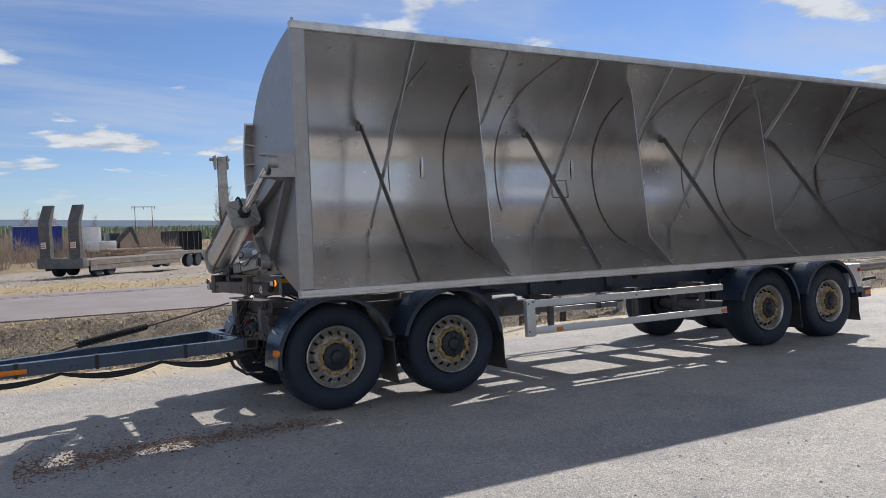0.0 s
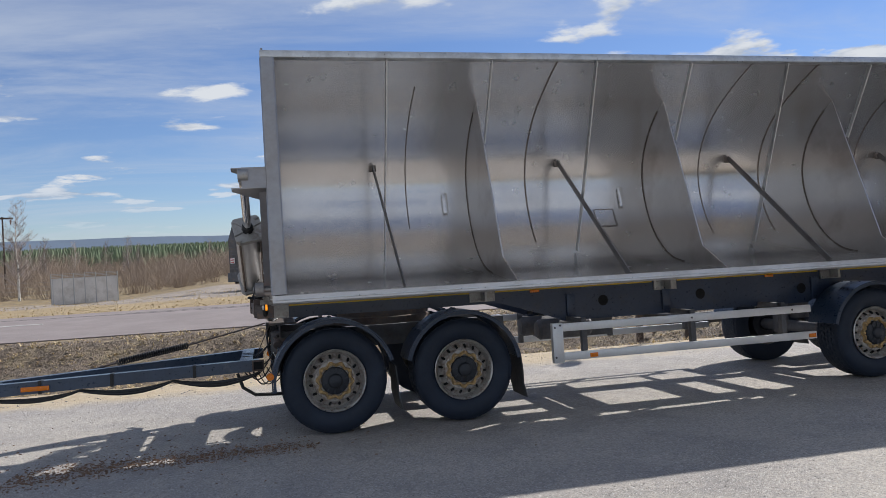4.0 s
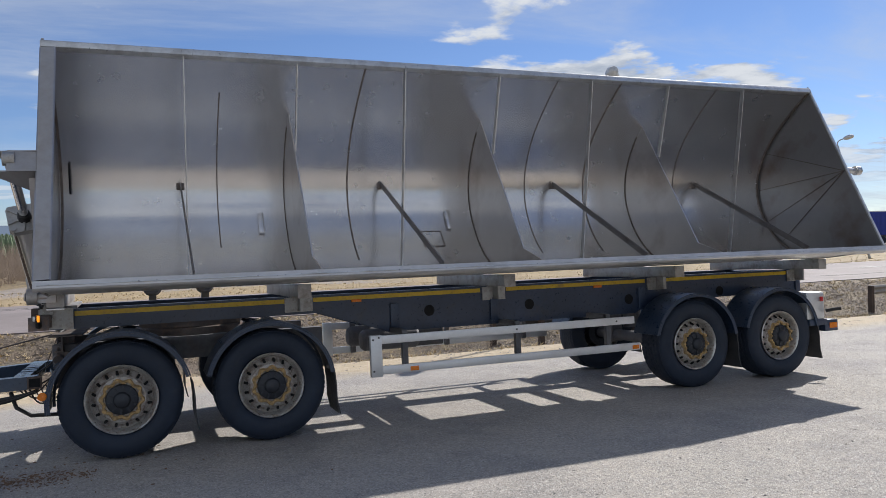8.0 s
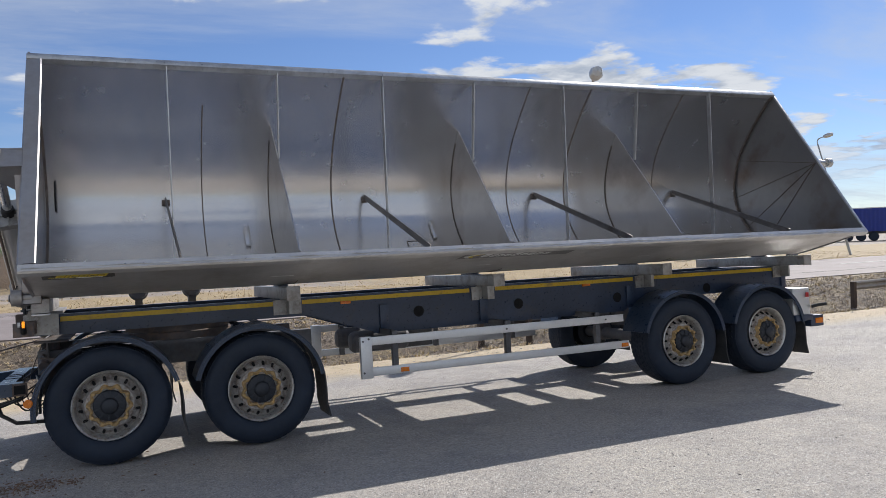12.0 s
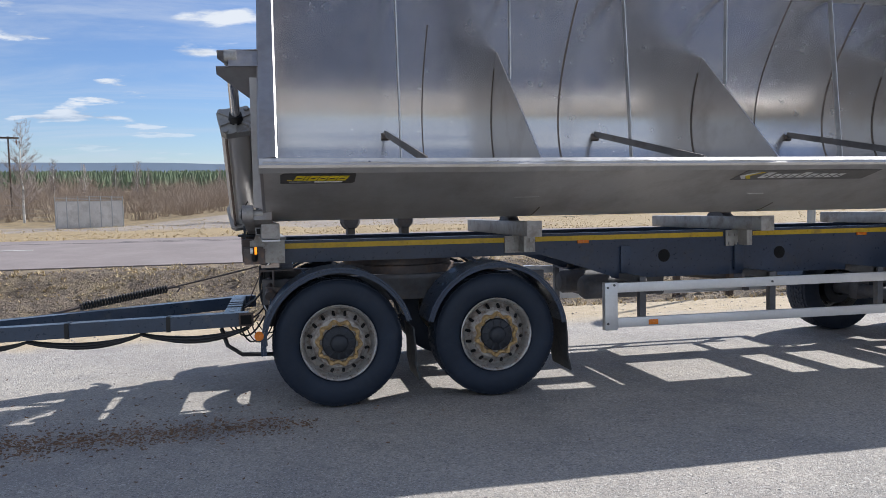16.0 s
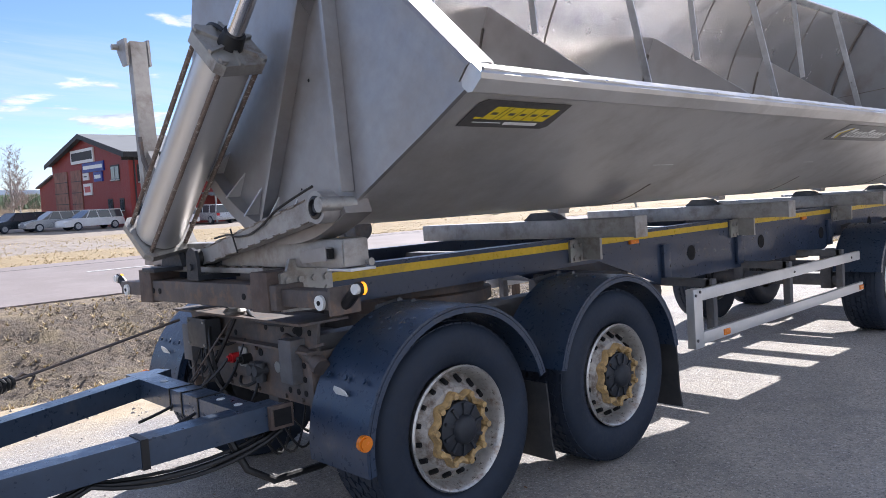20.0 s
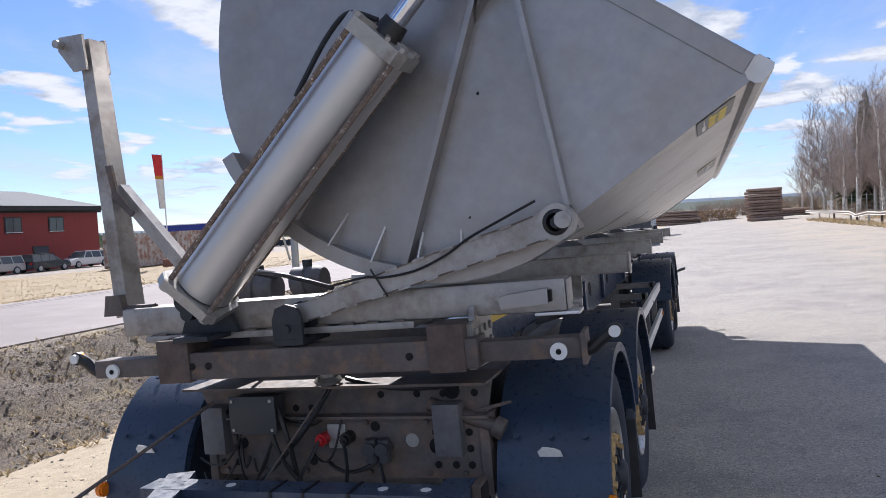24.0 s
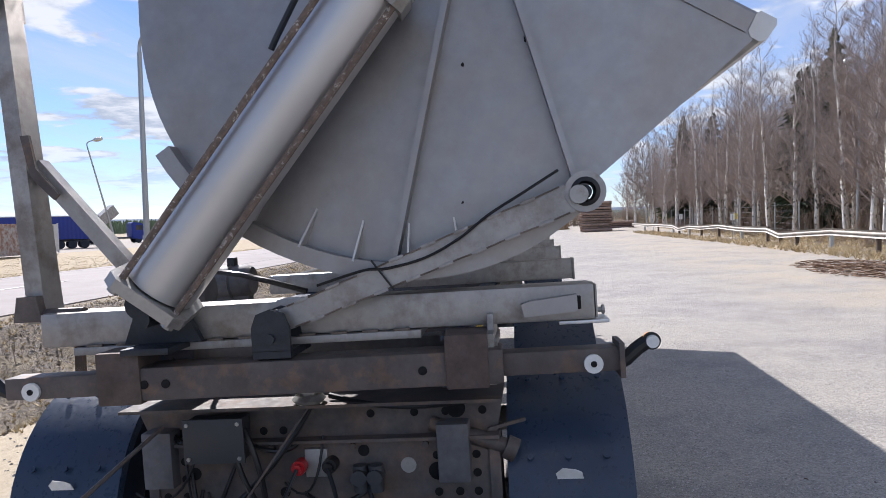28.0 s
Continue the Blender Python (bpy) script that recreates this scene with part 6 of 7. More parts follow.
def workshop():
    x0, x1, y0, y1, eave, ridge = 18.7, 55.5, 56.0, 76.0, 5.30, 7.35
    base = -0.45
    t = thing("red_workshop", "long two-storey red sheet-metal workshop with grey roof", "building")
    ym = (y0 + y1) / 2
    part("wall", Shape().box(x0, x1, y0, y0 + 0.25, base, eave), WALL_RED, t, smooth=None)
    part("wall", Shape().box(x0, x1, y1 - 0.25, y1, base, eave), WALL_RED, t, smooth=None)
    for xa in (x0, x1 - 0.25):
        part("gable_wall", Shape().slab([(y0 + 0.25, base), (y1 - 0.25, base), (y1 - 0.25, eave), (ym, ridge - 0.12), (y0 + 0.25, eave)], "x", xa, xa + 0.25), WALL_RED, t, smooth=None)
    rf = Shape().strip([(y0 - 0.6, eave - 0.10), (ym, ridge), (y1 + 0.6, eave - 0.10)], [(y0 - 0.6, eave + 0.10), (ym, ridge + 0.2), (y1 + 0.6, eave + 0.10)], "x", x0 - 0.5, x1 + 0.5)
    roof = part("roof", rf, ROOF, t, "grey sheet-metal roof", smooth=None)
    part("fascia", Shape().box(x0 - 0.5, x1 + 0.5, y0 - 0.66, y0 - 0.60, eave - 0.32, eave + 0.10).box(x0 - 0.5, x1 + 0.5, y0 - 0.02, y0 - 0.003, eave - 0.5, eave), DARKTRIM, roof, smooth=None)
    part("verge", Shape().strip([(y0 - 0.6, eave - 0.34), (ym, ridge - 0.22), (y1 + 0.6, eave - 0.34)], [(y0 - 0.6, eave + 0.1), (ym, ridge + 0.2), (y1 + 0.6, eave + 0.1)], "x", x0 - 0.55, x0 - 0.5), DARKTRIM, roof, smooth=None)
    for x, w, h in ((34.9, 0.7, 0.45), (35.9, 0.8, 0.75), (41.0, 0.5, 0.15)):
        v = part("roof_vent", Shape().box(x - w / 2, x + w / 2, ym - 3, ym - 2, ridge - 1.2, ridge + h, 0.05), DARKRAIL, roof, "dark ventilation box")
        part("vent_hood", Shape().box(x - w / 2 - 0.1, x + w / 2 + 0.1, ym - 3.1, ym - 1.9, ridge + h, ridge + h + 0.08), GALV, v)
    part("roof_fan", Shape().rod((33.2, ym - 3, ridge + 0.15), (34.3, ym - 3, ridge + 0.65), 0.28, 14).rod((34.1, ym - 3, ridge - 1), (34.1, ym - 3, ridge + 0.4), 0.30, 14), DARKRAIL, roof)
    part("mast", Shape().rod((23.6, ym, ridge), (23.6, ym, ridge + 6.0), 0.05, 8, 0.02).rod((23.2, ym, ridge + 2.2), (24.4, ym, ridge + 2.2), 0.02, 6), GALV, roof)

    def window(x, z, w=1.3, h=1.25, face="front"):
        if face == "front":
            f = Shape().box(x - w / 2 - 0.12, x + w / 2 + 0.12, y0 - 0.05, y0 - 0.003, z - 0.12, z + h + 0.12)
            g = Shape().box(x - w / 2, x + w / 2, y0 - 0.065, y0 - 0.05, z, z + h)
            c = Shape().box(x - 0.03, x + 0.03, y0 - 0.075, y0 - 0.066, z, z + h)
            sl = Shape().box(x - w / 2 - 0.1, x + w / 2 + 0.1, y0 - 0.14, y0 - 0.051, z - 0.06, z - 0.01)
        else:
            f = Shape().box(x0 - 0.05, x0 - 0.003, x - w / 2 - 0.12, x + w / 2 + 0.12, z - 0.12, z + h + 0.12)
            g = Shape().box(x0 - 0.065, x0 - 0.05, x - w / 2, x + w / 2, z, z + h)
            c = Shape().box(x0 - 0.075, x0 - 0.066, x - 0.03, x + 0.03, z, z + h)
            sl = Shape().box(x0 - 0.14, x0 - 0.051, x - w / 2 - 0.1, x + w / 2 + 0.1, z - 0.06, z - 0.01)
        wd = part("window", f, DARKTRIM, t, smooth=None)
        part("pane", g, GLASS, wd, smooth=None)
        part("mullion", c, DARKTRIM, wd, smooth=None)
        part("sill", sl, WHITE, wd, smooth=None)

    for x in (20.0, 25.1, 27.05, 28.9, 32.1, 36.6, 41.2, 45.8, 50.4):
        window(x, 3.13, 1.15 if x < 30 else 1.5, 1.2)
    for x, w in ((19.9, 1.2), (28.9, 1.2), (31.5, 1.1), (32.7, 1.1), (36.7, 1.5), (42.0, 1.5), (48.5, 1.5)):
        window(x, 0.50, w, 1.2)
    window(58.95, 3.4, 1.7, 1.05, "side")
    window(60.45, 1.0, 0.9, 0.8, "side")
    window(57.85, 1.0, 0.7, 0.8, "side")
    part("entrance_door", Shape().box(26.3, 27.8, y0 - 0.08, y0 - 0.003, base + 0.1, 1.8), DARKTRIM, t, "dark glazed entrance door", smooth=None)
    part("side_panel", Shape().box(27.9, 28.2, y0 - 0.07, y0 - 0.003, base + 0.1, 1.8), GLASS, t, smooth=None)
    part("canopy", Shape().slab([(y0 - 2.2, 1.95), (y0 - 0.003, 2.15), (y0 - 0.003, 2.0), (y0 - 2.2, 1.82)], "x", 24.2, 29.4), ROOF, t, "sloping grey entrance canopy", smooth=None)
    for x in (24.6, 29.0):
        part("canopy_post", Shape().box(x - 0.06, x + 0.06, y0 - 2.1, y0 - 1.98, base, 1.85), GALV, t)
    sg = part("entrance_sign", Shape().box(25.65, 28.3, y0 - 1.2, y0 - 1.1, 2.16, 3.10), WHITE, t, "white sign board with dark shapes", smooth=None)
    for k in range(6):
        xx = 25.9 + 0.36 * k
        part("dark_shape", Shape().slab([(xx, 2.45), (xx + 0.27, 2.45), (xx + 0.33, 2.85), (xx + 0.06, 2.85)], "y", y0 - 1.215, y0 - 1.2), DARKTRIM, sg, smooth=None)
    # boards on the gable
    for ya, yb, za, zb, mt in ((63.6, 69.7, 5.1, 6.3, WHITE), (61.3, 66.7, 4.25, 5.05, PAINT_B), (65.3, 66.7, 3.6, 4.2, WHITE), (61.8, 63.9, 3.4, 4.2, PAINT_B), (64.6, 66.7, 2.3, 3.3, WHITE)):
        s_ = part("gable_sign", Shape().box(x0 - 0.12, x0 - 0.003, ya, yb, za, zb), mt, t, "flat coloured sign board", smooth=None)
        part("sign_bar", Shape().box(x0 - 0.135, x0 - 0.121, ya + 0.3, yb - 0.3, za + 0.25, zb - 0.25), RED if za < 3 else DARKTRIM if mt is WHITE else WHITE, s_, smooth=None)
    for ya, yb in ((71.3, 75.3), (67.3, 70.2)):
        d = part("garage_door", Shape().box(x0 - 0.08, x0 - 0.003, ya, yb, base, 4.55), CONT_R, t, "dark red folding garage door", smooth=None)
        for k in range(1, 5):
            part("door_rib", Shape().box(x0 - 0.095, x0 - 0.081, ya, yb, base + k * 1.0, base + k * 1.0 + 0.06), DARKTRIM, d, smooth=None)
    lean = Shape().slab([(y1 + 0.01, base), (y1 + 6.0, base), (y1 + 6.0, 3.3), (y1 + 0.01, 4.4)], "x", x0 + 0.3, x0 + 9.0)
    lt = part("lean_to", lean, WALL_RED, t, "low red lean-to with grey roof", smooth=None)
    part("lean_to_roof", Shape().strip([(y1 + 0.62, 4.33), (y1 + 6.4, 3.26)], [(y1 + 0.62, 4.47), (y1 + 6.4, 3.40)], "x", x0, x0 + 9.3), ROOF, lt, smooth=None)
    part("downpipe", Shape().rod((x0 + 0.4, y0 - 0.08, base), (x0 + 0.4, y0 - 0.08, eave), 0.06, 8), DARKTRIM, t)


def flagpole(x, y, h):
    t = thing("flagpole", "white flagpole with limp red and white banner", "flagpole", spot(x, y), "flagpoles")
    part("pole", Shape().rod((0, 0, 0), (0, 0, h), 0.055, 12, 0.03), PAINT_W, t)
    part("foot", Shape().box(-0.35, 0.35, -0.35, 0.35, -0.1, 0.55, 0.05), CONT_R, t)
    for z0, z1, mt, nm in ((h - 1.7, h - 0.1, FABRIC_R, "red_cloth"), (h - 1.95, h - 1.7, PAINT_O, "orange_cloth"), (h - 4.2, h - 1.95, PAINT_W, "white_cloth")):
        s = Shape()
        line = [(-0.05 - 0.24 * k, 0.10 * math.sin(k * 2.1)) for k in range(6)]
        vs = []
        n = len(line)
        for z in (z0, (z0 + z1) / 2, z1):
            f = 0.55 + 0.45 * (z - (h - 4.2)) / 4.2
            vs += [(u * f, v, z) for u, v in line]
        s.add(vs, [(r * n + i, r * n + i + 1, (r + 1) * n + i + 1, (r + 1) * n + i) for r in (0, 1) for i in range(n - 1)])
        part(nm, s, mt, t)


def rail_fence(pts, label, mt=None):
    """A W-beam guard rail on posts through the points (x, y, sag)."""
    t = thing("guard_rail", label, "guard rail", None, "guard rails")
    for (xa, ya, da), (xb, yb, db) in zip(pts, pts[1:]):
        a, b = Vector((xa, ya, height(xa, ya) + 0.62 + da)), Vector((xb, yb, height(xb, yb) + 0.62 + db))
        d = (b - a).normalized()
        side = d.cross(Vector((0, 0, 1))).normalized()
        prof = [(0.0, 0.125), (0.03, 0.10), (0.045, 0.065), (0.0, 0.015), (0.0, -0.015), (0.045, -0.065), (0.03, -0.10), (0.0, -0.125)]
        vs = [p + side * u + Vector((0, 0, w)) for p in (a, b) for u, w in prof]
        vs += [p + side * (u - 0.006) + Vector((0, 0, w)) for p in (a, b) for u, w in prof]
        n = len(prof)
        fs = [(i, i + 1, n + i + 1, n + i) for i in range(n - 1)] + [(2 * n + i, 3 * n + i, 3 * n + i + 1, 2 * n + i + 1) for i in range(n - 1)]
        part("rail", Shape().add(vs, fs), mt or RAILMAT, t)
        part("post", Shape().box(xa - 0.05, xa + 0.05, ya - 0.16, ya - 0.04, height(xa, ya) - 0.1, height(xa, ya) + 0.75 + da), WOODPOLE if da else GALV, t)


def low_loader(x, y, rz, ramps=True):
    """A long low equipment trailer; its tail points along -x of its own."""
    t = thing("low_loader", "low flat equipment trailer with raised grey loading ramps", "trailer", spot(x, y, rz))
    part("deck", Shape().slab([(0, 0.84), (8.4, 0.84), (8.8, 0.98), (11.0, 0.98), (11.0, 0.82), (8.8, 0.80), (8.4, 0.54), (0, 0.54)], "y", -1.25, 1.25), DECK, t, "weathered brown-grey deck", smooth=None)
    for v in (-1.28, 1.25):
        part("side_board", Shape().box(0.2, 8.2, v, v + 0.03, 0.32, 0.55), DECK, t)
        part("side_board", Shape().box(0.2, 8.2, v, v + 0.03, 0.58, 0.82), DECK, t)
    for u in (0.9, 1.9, 9.4, 10.4):
        for v in (-1.05, 1.05):
            part("wheel", Shape().lathe([(0.0, -0.17), (0.34, -0.17), (0.385, -0.12), (0.385, 0.12), (0.34, 0.17), (0.0, 0.17)], 20, "y", (u, v, 0.385)), RUBBER, t)
    part("tail", Shape().box(-0.35, 0.0, -1.27, 1.27, 0.45, 0.95, 0.03), FRAME, t)
    if not ramps:
        for v in (-0.75, 0.75):
            r = part("ramp", Shape().slab([(0.0, 0.90), (-0.10, 0.80), (-1.25, 0.28), (-1.35, 0.22), (-1.25, 0.36), (-0.05, 1.0)], "y", v - 0.36, v + 0.36), DECK, t, "lowered loading ramp", smooth=None)
            for k in range(7):
                part("ramp_cleat", Shape().box(-1.15 + 0.16 * k, -1.11 + 0.16 * k, v - 0.34, v + 0.34, 0.40 + 0.075 * k, 0.47 + 0.075 * k), STEEL, r)
        w = part("warning_plate", Shape().box(-0.42, -0.38, 1.00, 1.28, 0.95, 1.75), LABEL_WHITE, t, "red and white striped warning plate")
        for k in range(4):
            part("red_stripe", Shape().slab([(1.01, 1.0 + 0.18 * k), (1.27, 1.08 + 0.18 * k), (1.27, 1.16 + 0.18 * k), (1.01, 1.08 + 0.18 * k)], "x", -0.426, -0.421), RED, w)
        part("load_rack", Shape().box(9.0, 9.1, -1.2, 1.2, 0.97, 2.3).box(8.2, 8.3, -1.2, 1.2, 0.83, 1.95), FRAME, t)
        return t
    for v in (-0.82, 0.82):
        r = part("ramp", Shape().slab([(-0.05, 0.75), (-0.32, 0.80), (-0.36, 2.70), (0.02, 3.55), (0.12, 3.51), (-0.16, 2.65)], "y", v - 0.30, v + 0.30), RAMP, t, "raised grey loading ramp", smooth=None)
        for k in range(8):
            z = 0.95 + k * 0.19
            part("ramp_cleat", Shape().box(-0.365 - 0.003 * k, -0.32 - 0.003 * k, v - 0.27, v + 0.27, z, z + 0.05), FRAME, r)
        wp = part("warning_plate", Shape().box(-0.43, -0.40, v - 0.14, v + 0.14, 1.45, 1.75), LABEL_WHITE, t, "red and white striped warning plate")
        for k in range(3):
            part("red_stripe", Shape().slab([(v - 0.13, 1.47 + 0.09 * k), (v + 0.13, 1.51 + 0.09 * k), (v + 0.13, 1.55 + 0.09 * k), (v - 0.13, 1.51 + 0.09 * k)], "x", -0.436, -0.431), RED, wp)
    return t


def lorry(x, y, rz, cab, box, label, tip=0.0, bh=1.5):
    """A rigid lorry with a load box; it faces +x of its own."""
    t = thing("lorry", label, "lorry", spot(x, y, rz), "lorries")
    part("frame", Shape().box(-4.0, 3.6, -0.45, 0.45, 0.65, 0.95, 0.02), FRAME, t)
    cabs = Shape()
    bm = bmesh.new()
    bm.from_mesh(Shape().slab([(1.9, 0.75), (1.9, 2.95), (2.2, 3.15), (3.55, 2.95), (3.95, 1.9), (4.0, 0.55), (2.9, 0.5)], "y", -1.2, 1.2).mesh("tmp", cab))
    bmesh.ops.bevel(bm, geom=bm.edges[:], offset=0.08, segments=2, affect="EDGES")
    c = part("cab", cabs.take(bm), cab, t)
    part("windscreen", Shape().slab([(3.64, 2.72), (3.96, 1.92), (3.985, 1.92), (3.67, 2.74)], "y", -1.05, 1.05), GLASS, c)
    for s_ in (-1, 1):
        part("side_window", Shape().box(2.5, 3.5, s_ * 1.205 - 0.01, s_ * 1.205 + 0.01, 1.95, 2.65), GLASS, c)
        part("mirror", Shape().box(3.75, 3.95, s_ * 1.40 - 0.1, s_ * 1.40 + 0.1, 1.9, 2.5, 0.03), DARKTRIM, c)
    part("grille", Shape().box(3.98, 4.03, -0.8, 0.8, 0.75, 1.6, 0.01), DARKTRIM, c)
    part("bumper", Shape().box(3.85, 4.08, -1.2, 1.2, 0.40, 0.75, 0.04), cab, c)
    m = pose(-3.9, 0, 1.05, 0, -tip, 0)
    bx = Shape().slab([(-0.2, 0.0), (5.3, 0.0), (5.5, bh), (-0.4, bh)], "y", -1.22, 1.22)
    if box:
        lb = part("load_box", bx, box, t, m=m, smooth=None)
        for k in range(9):
            for v in (-1.28, 1.22):
                part("rib", Shape().box(0.1 + 0.6 * k, 0.2 + 0.6 * k, v, v + 0.06, 0.05, bh - 0.05), box, lb, smooth=None)
    else:
        part("fifth_wheel", Shape().box(-1.6, -0.6, -0.5, 0.5, 0.95, 1.15, 0.03), FRAME, t)
        part("light_bar", Shape().box(1.95, 2.05, -1.1, 1.1, 3.15, 3.3, 0.02), DARKTRIM, t)
    for u in (-3.2, -1.9, -0.6, 2.9):
        for s_ in (-1, 1):
            part("wheel", Shape().lathe([(0.0, -0.15), (0.44, -0.15), (0.5, -0.1), (0.5, 0.1), (0.44, 0.15), (0.0, 0.15)], 20, "y", (u, s_ * 1.03, 0.5)), RUBBER, t)
    return t


def curtain_trailer(x, y, rz, l=13.6):
    t = thing("curtain_trailer", "blue tarpaulin-covered lorry trailer", "trailer", spot(x, y, rz), "blue trailers")
    n = 52
    us = [-l / 2 + l * i / n for i in range(n + 1)]
    ring = [(u, -1.25 - 0.03 * (i % 4 in (1, 2))) for i, u in enumerate(us)] + [(u, 1.25 + 0.03 * (i % 4 in (1, 2))) for i, u in reversed(list(enumerate(us)))]
    s = Shape().slab(ring, "z", 1.1, 3.75)
    part("curtain", s, PAINT_B, t, smooth=None)
    part("roof", Shape().box(-l / 2, l / 2, -1.27, 1.27, 3.75, 3.85), PAINT_W, t)
    part("chassis", Shape().box(-l / 2, l / 2, -0.5, 0.5, 0.8, 1.1), FRAME, t)
    for u in (-l / 2 + 1.4, -l / 2 + 2.7, -l / 2 + 4.0):
        for v in (-1.05, 1.05):
            part("wheel", Shape().lathe([(0.0, -0.17), (0.44, -0.17), (0.5, -0.12), (0.5, 0.12), (0.44, 0.17), (0.0, 0.17)], 18, "y", (u, v, 0.5)), RUBBER, t)


def excavator(x, y, rz, paint=None):
    t = thing("digger", "orange tracked digger far behind the yard" if paint else "pale tracked digger with dark folded boom", "digger", spot(x, y, rz))
    part("track", Shape().box(-1.5, 1.5, -1.2, -0.7, 0, 0.75, 0.1), FRAME, t)
    part("track", Shape().box(-1.5, 1.5, 0.7, 1.2, 0, 0.75, 0.1), FRAME, t)
    part("house", Shape().box(-1.6, 0.4, -1.1, 1.1, 0.85, 1.9, 0.08), paint or PAINT_W, t)
    part("cab", Shape().box(0.4, 1.6, 0.0, 1.1, 0.85, 2.7, 0.08), GLASS, t)
    part("boom", Shape().beam((0.6, -0.4, 1.5), (2.6, -0.4, 3.2), 0.3, 0.4).beam((2.6, -0.4, 3.2), (3.6, -0.4, 1.2), 0.25, 0.3), paint or FRAME, t)
    part("bucket", Shape().slab([(3.3, 1.2), (3.9, 1.2), (4.0, 0.6), (3.5, 0.4)], "y", -0.9, 0.1), FRAME, t)


def log_stack(x, y, rz, rows_, cols, l, seed, label):
    t = thing("log_stack", label, "log pile", spot(x, y, rz), "log piles")
    rr = random.Random(seed)
    lm = [Shape().rod((-l / 2, 0, 0), (l / 2, 0, 0), r_, 9, r_ * 0.85).mesh("log", LOG, 40) for r_ in (0.12, 0.15, 0.18)]
    for me in lm:
        me.materials.append(LOGEND)
        for f in me.polygons:
            f.material_index = int(abs(f.normal.x) > 0.9)
    for j in range(rows_):
        for i in range(cols - (j % 2)):
            part("log", rr.choice(lm), None, t, m=pose(rr.uniform(-0.25, 0.25), (i + 0.5 * (j % 2)) * 0.33 - cols * 0.165, 0.16 + j * 0.28, rr.uniform(0, 360), rr.uniform(-1, 1), rr.uniform(-1.5, 1.5)))


def wire_fence(pts, h, label):
    """Thin steel posts through the points, with strained wires between them."""
    t = thing("wire_fence", label, "fence", None, "wire fences")
    tops = []
    for x, y in pts:
        z = height(x, y)
        part("post", Shape().rod((x, y, z - 0.1), (x, y, z + h), 0.035, 8), GALV, t)
        tops.append(Vector((x, y, z)))
    for a, b in zip(tops, tops[1:]):
        for k in range(6):
            d = Vector((0, 0, h * (0.12 + 0.16 * k)))
            part("wire", Shape().rod(a + d, b + d, 0.006, 4), GALV, t)


def road_marker(x, y, mt, label):
    t = thing("marker_post", label, "marker post", spot(x, y), "marker posts")
    part("stake", Shape().rod((0, 0, -0.1), (0, 0, 1.35), 0.022, 8), GALV, t)
    part("plate", Shape().box(-0.012, 0.0, -0.12, 0.12, 1.05, 1.40, 0.004), mt, t)


def h_pylon(x, y, rz, h, w):
    t = thing("power_pole", "wooden H-frame power pole with crossarm", "power pole", spot(x, y, rz), "power poles")
    for s_ in (-w / 2, w / 2):
        part("pole", Shape().rod((s_, 0, -0.3), (s_, 0, h), 0.10, 10, 0.075), WOODPOLE, t)
    part("crossarm", Shape().box(-w / 2 - 0.9, w / 2 + 0.9, -0.07, 0.07, h - 0.22, h - 0.05), WOODPOLE, t)
    for u in (-w / 2 - 0.7, 0, w / 2 + 0.7):
        part("insulator", Shape().lathe([(0.03, h - 0.25), (0.09, h - 0.3), (0.05, h - 0.36), (0.09, h - 0.42), (0.04, h - 0.75), (0.0, h - 0.76)], 10, "z", (u, 0, 0)), CONT_R, t)


def screen_fence(x0, y0, x1, y1, h):
    t = thing("mesh_screen", "grey fabric-covered mesh fence panels", "fence")
    a, b = Vector((x0, y0, 0)), Vector((x1, y1, 0))
    n = 6
    for i in range(n + 1):
        p = a.lerp(b, i / n)
        part("post", Shape().rod((p.x, p.y, height(p.x, p.y)), (p.x, p.y, height(p.x, p.y) + h + 0.35), 0.035, 8), GALV, t)
    for i in range(n):
        p, q = a.lerp(b, i / n), a.lerp(b, (i + 1) / n)
        z = height(p.x, p.y)
        part("panel", Shape().beam((p.x, p.y, z + h / 2), (q.x, q.y, z + h / 2), 0.03, h), ALU_OUT, t)
    for k in range(4):
        z = height(x0, y0) + h + 0.02 + k * 0.10
        part("wire", Shape().rod((x0, y0, z), (x1, y1, z), 0.014, 6), GALV, t)


def east(x, y):
    """The wooded side of the yard bends away to the south-east."""
    return x, y - 0.044 * (x + 3.3)


street_lamp(10.6, 7.85, 5.95, 0, -118)
street_lamp(44.5, 28.1, 8.1, -13, -56)
street_lamp(*east(34.0, -13.2), 8.2, -2, 120)
workshop()
for args in ((12.0, 62.0, 200, PAINT_D), (14.2, 59.8, 185, PAINT_S), (16.1, 57.5, 190, PAINT_W), (20.4, 52.6, 98, PAINT_W), (23.6, 53.0, 96, PAINT_S), (31.4, 52.4, 4, PAINT_D), (36.5, 52.6, 100, PAINT_S),
             (45.0, 52.0, 8, PAINT_D), (49.8, 52.4, 176, PAINT_W), (55.5, 50.4, 160, PAINT_D), (40.5, 52.4, 176, PAINT_S)):
    car(*args)
flagpole(26.6, 41.5, 9.8)
flagpole(44.0, 38.4, 8.6)
container(45.7, 42.5, 8, CONT_W, "pale grey shipping container with rust streaks")
container(52.0, 43.3, 8, CONT_W, "pale grey shipping container with rust streaks")
container(59.0, 43.8, 35, PAINT_W, "small white site container", 2.9)
container(11.4, 80.0, 100, CONT_D, "dark blue-black shipping container with white marks")
curtain_trailer(74.5, 60.0, -50, 9.0)
curtain_trailer(79.2, 54.2, -50, 5.6)
curtain_trailer(124.5, 97.5, -50)
curtain_trailer(133.0, 91.0, -50)
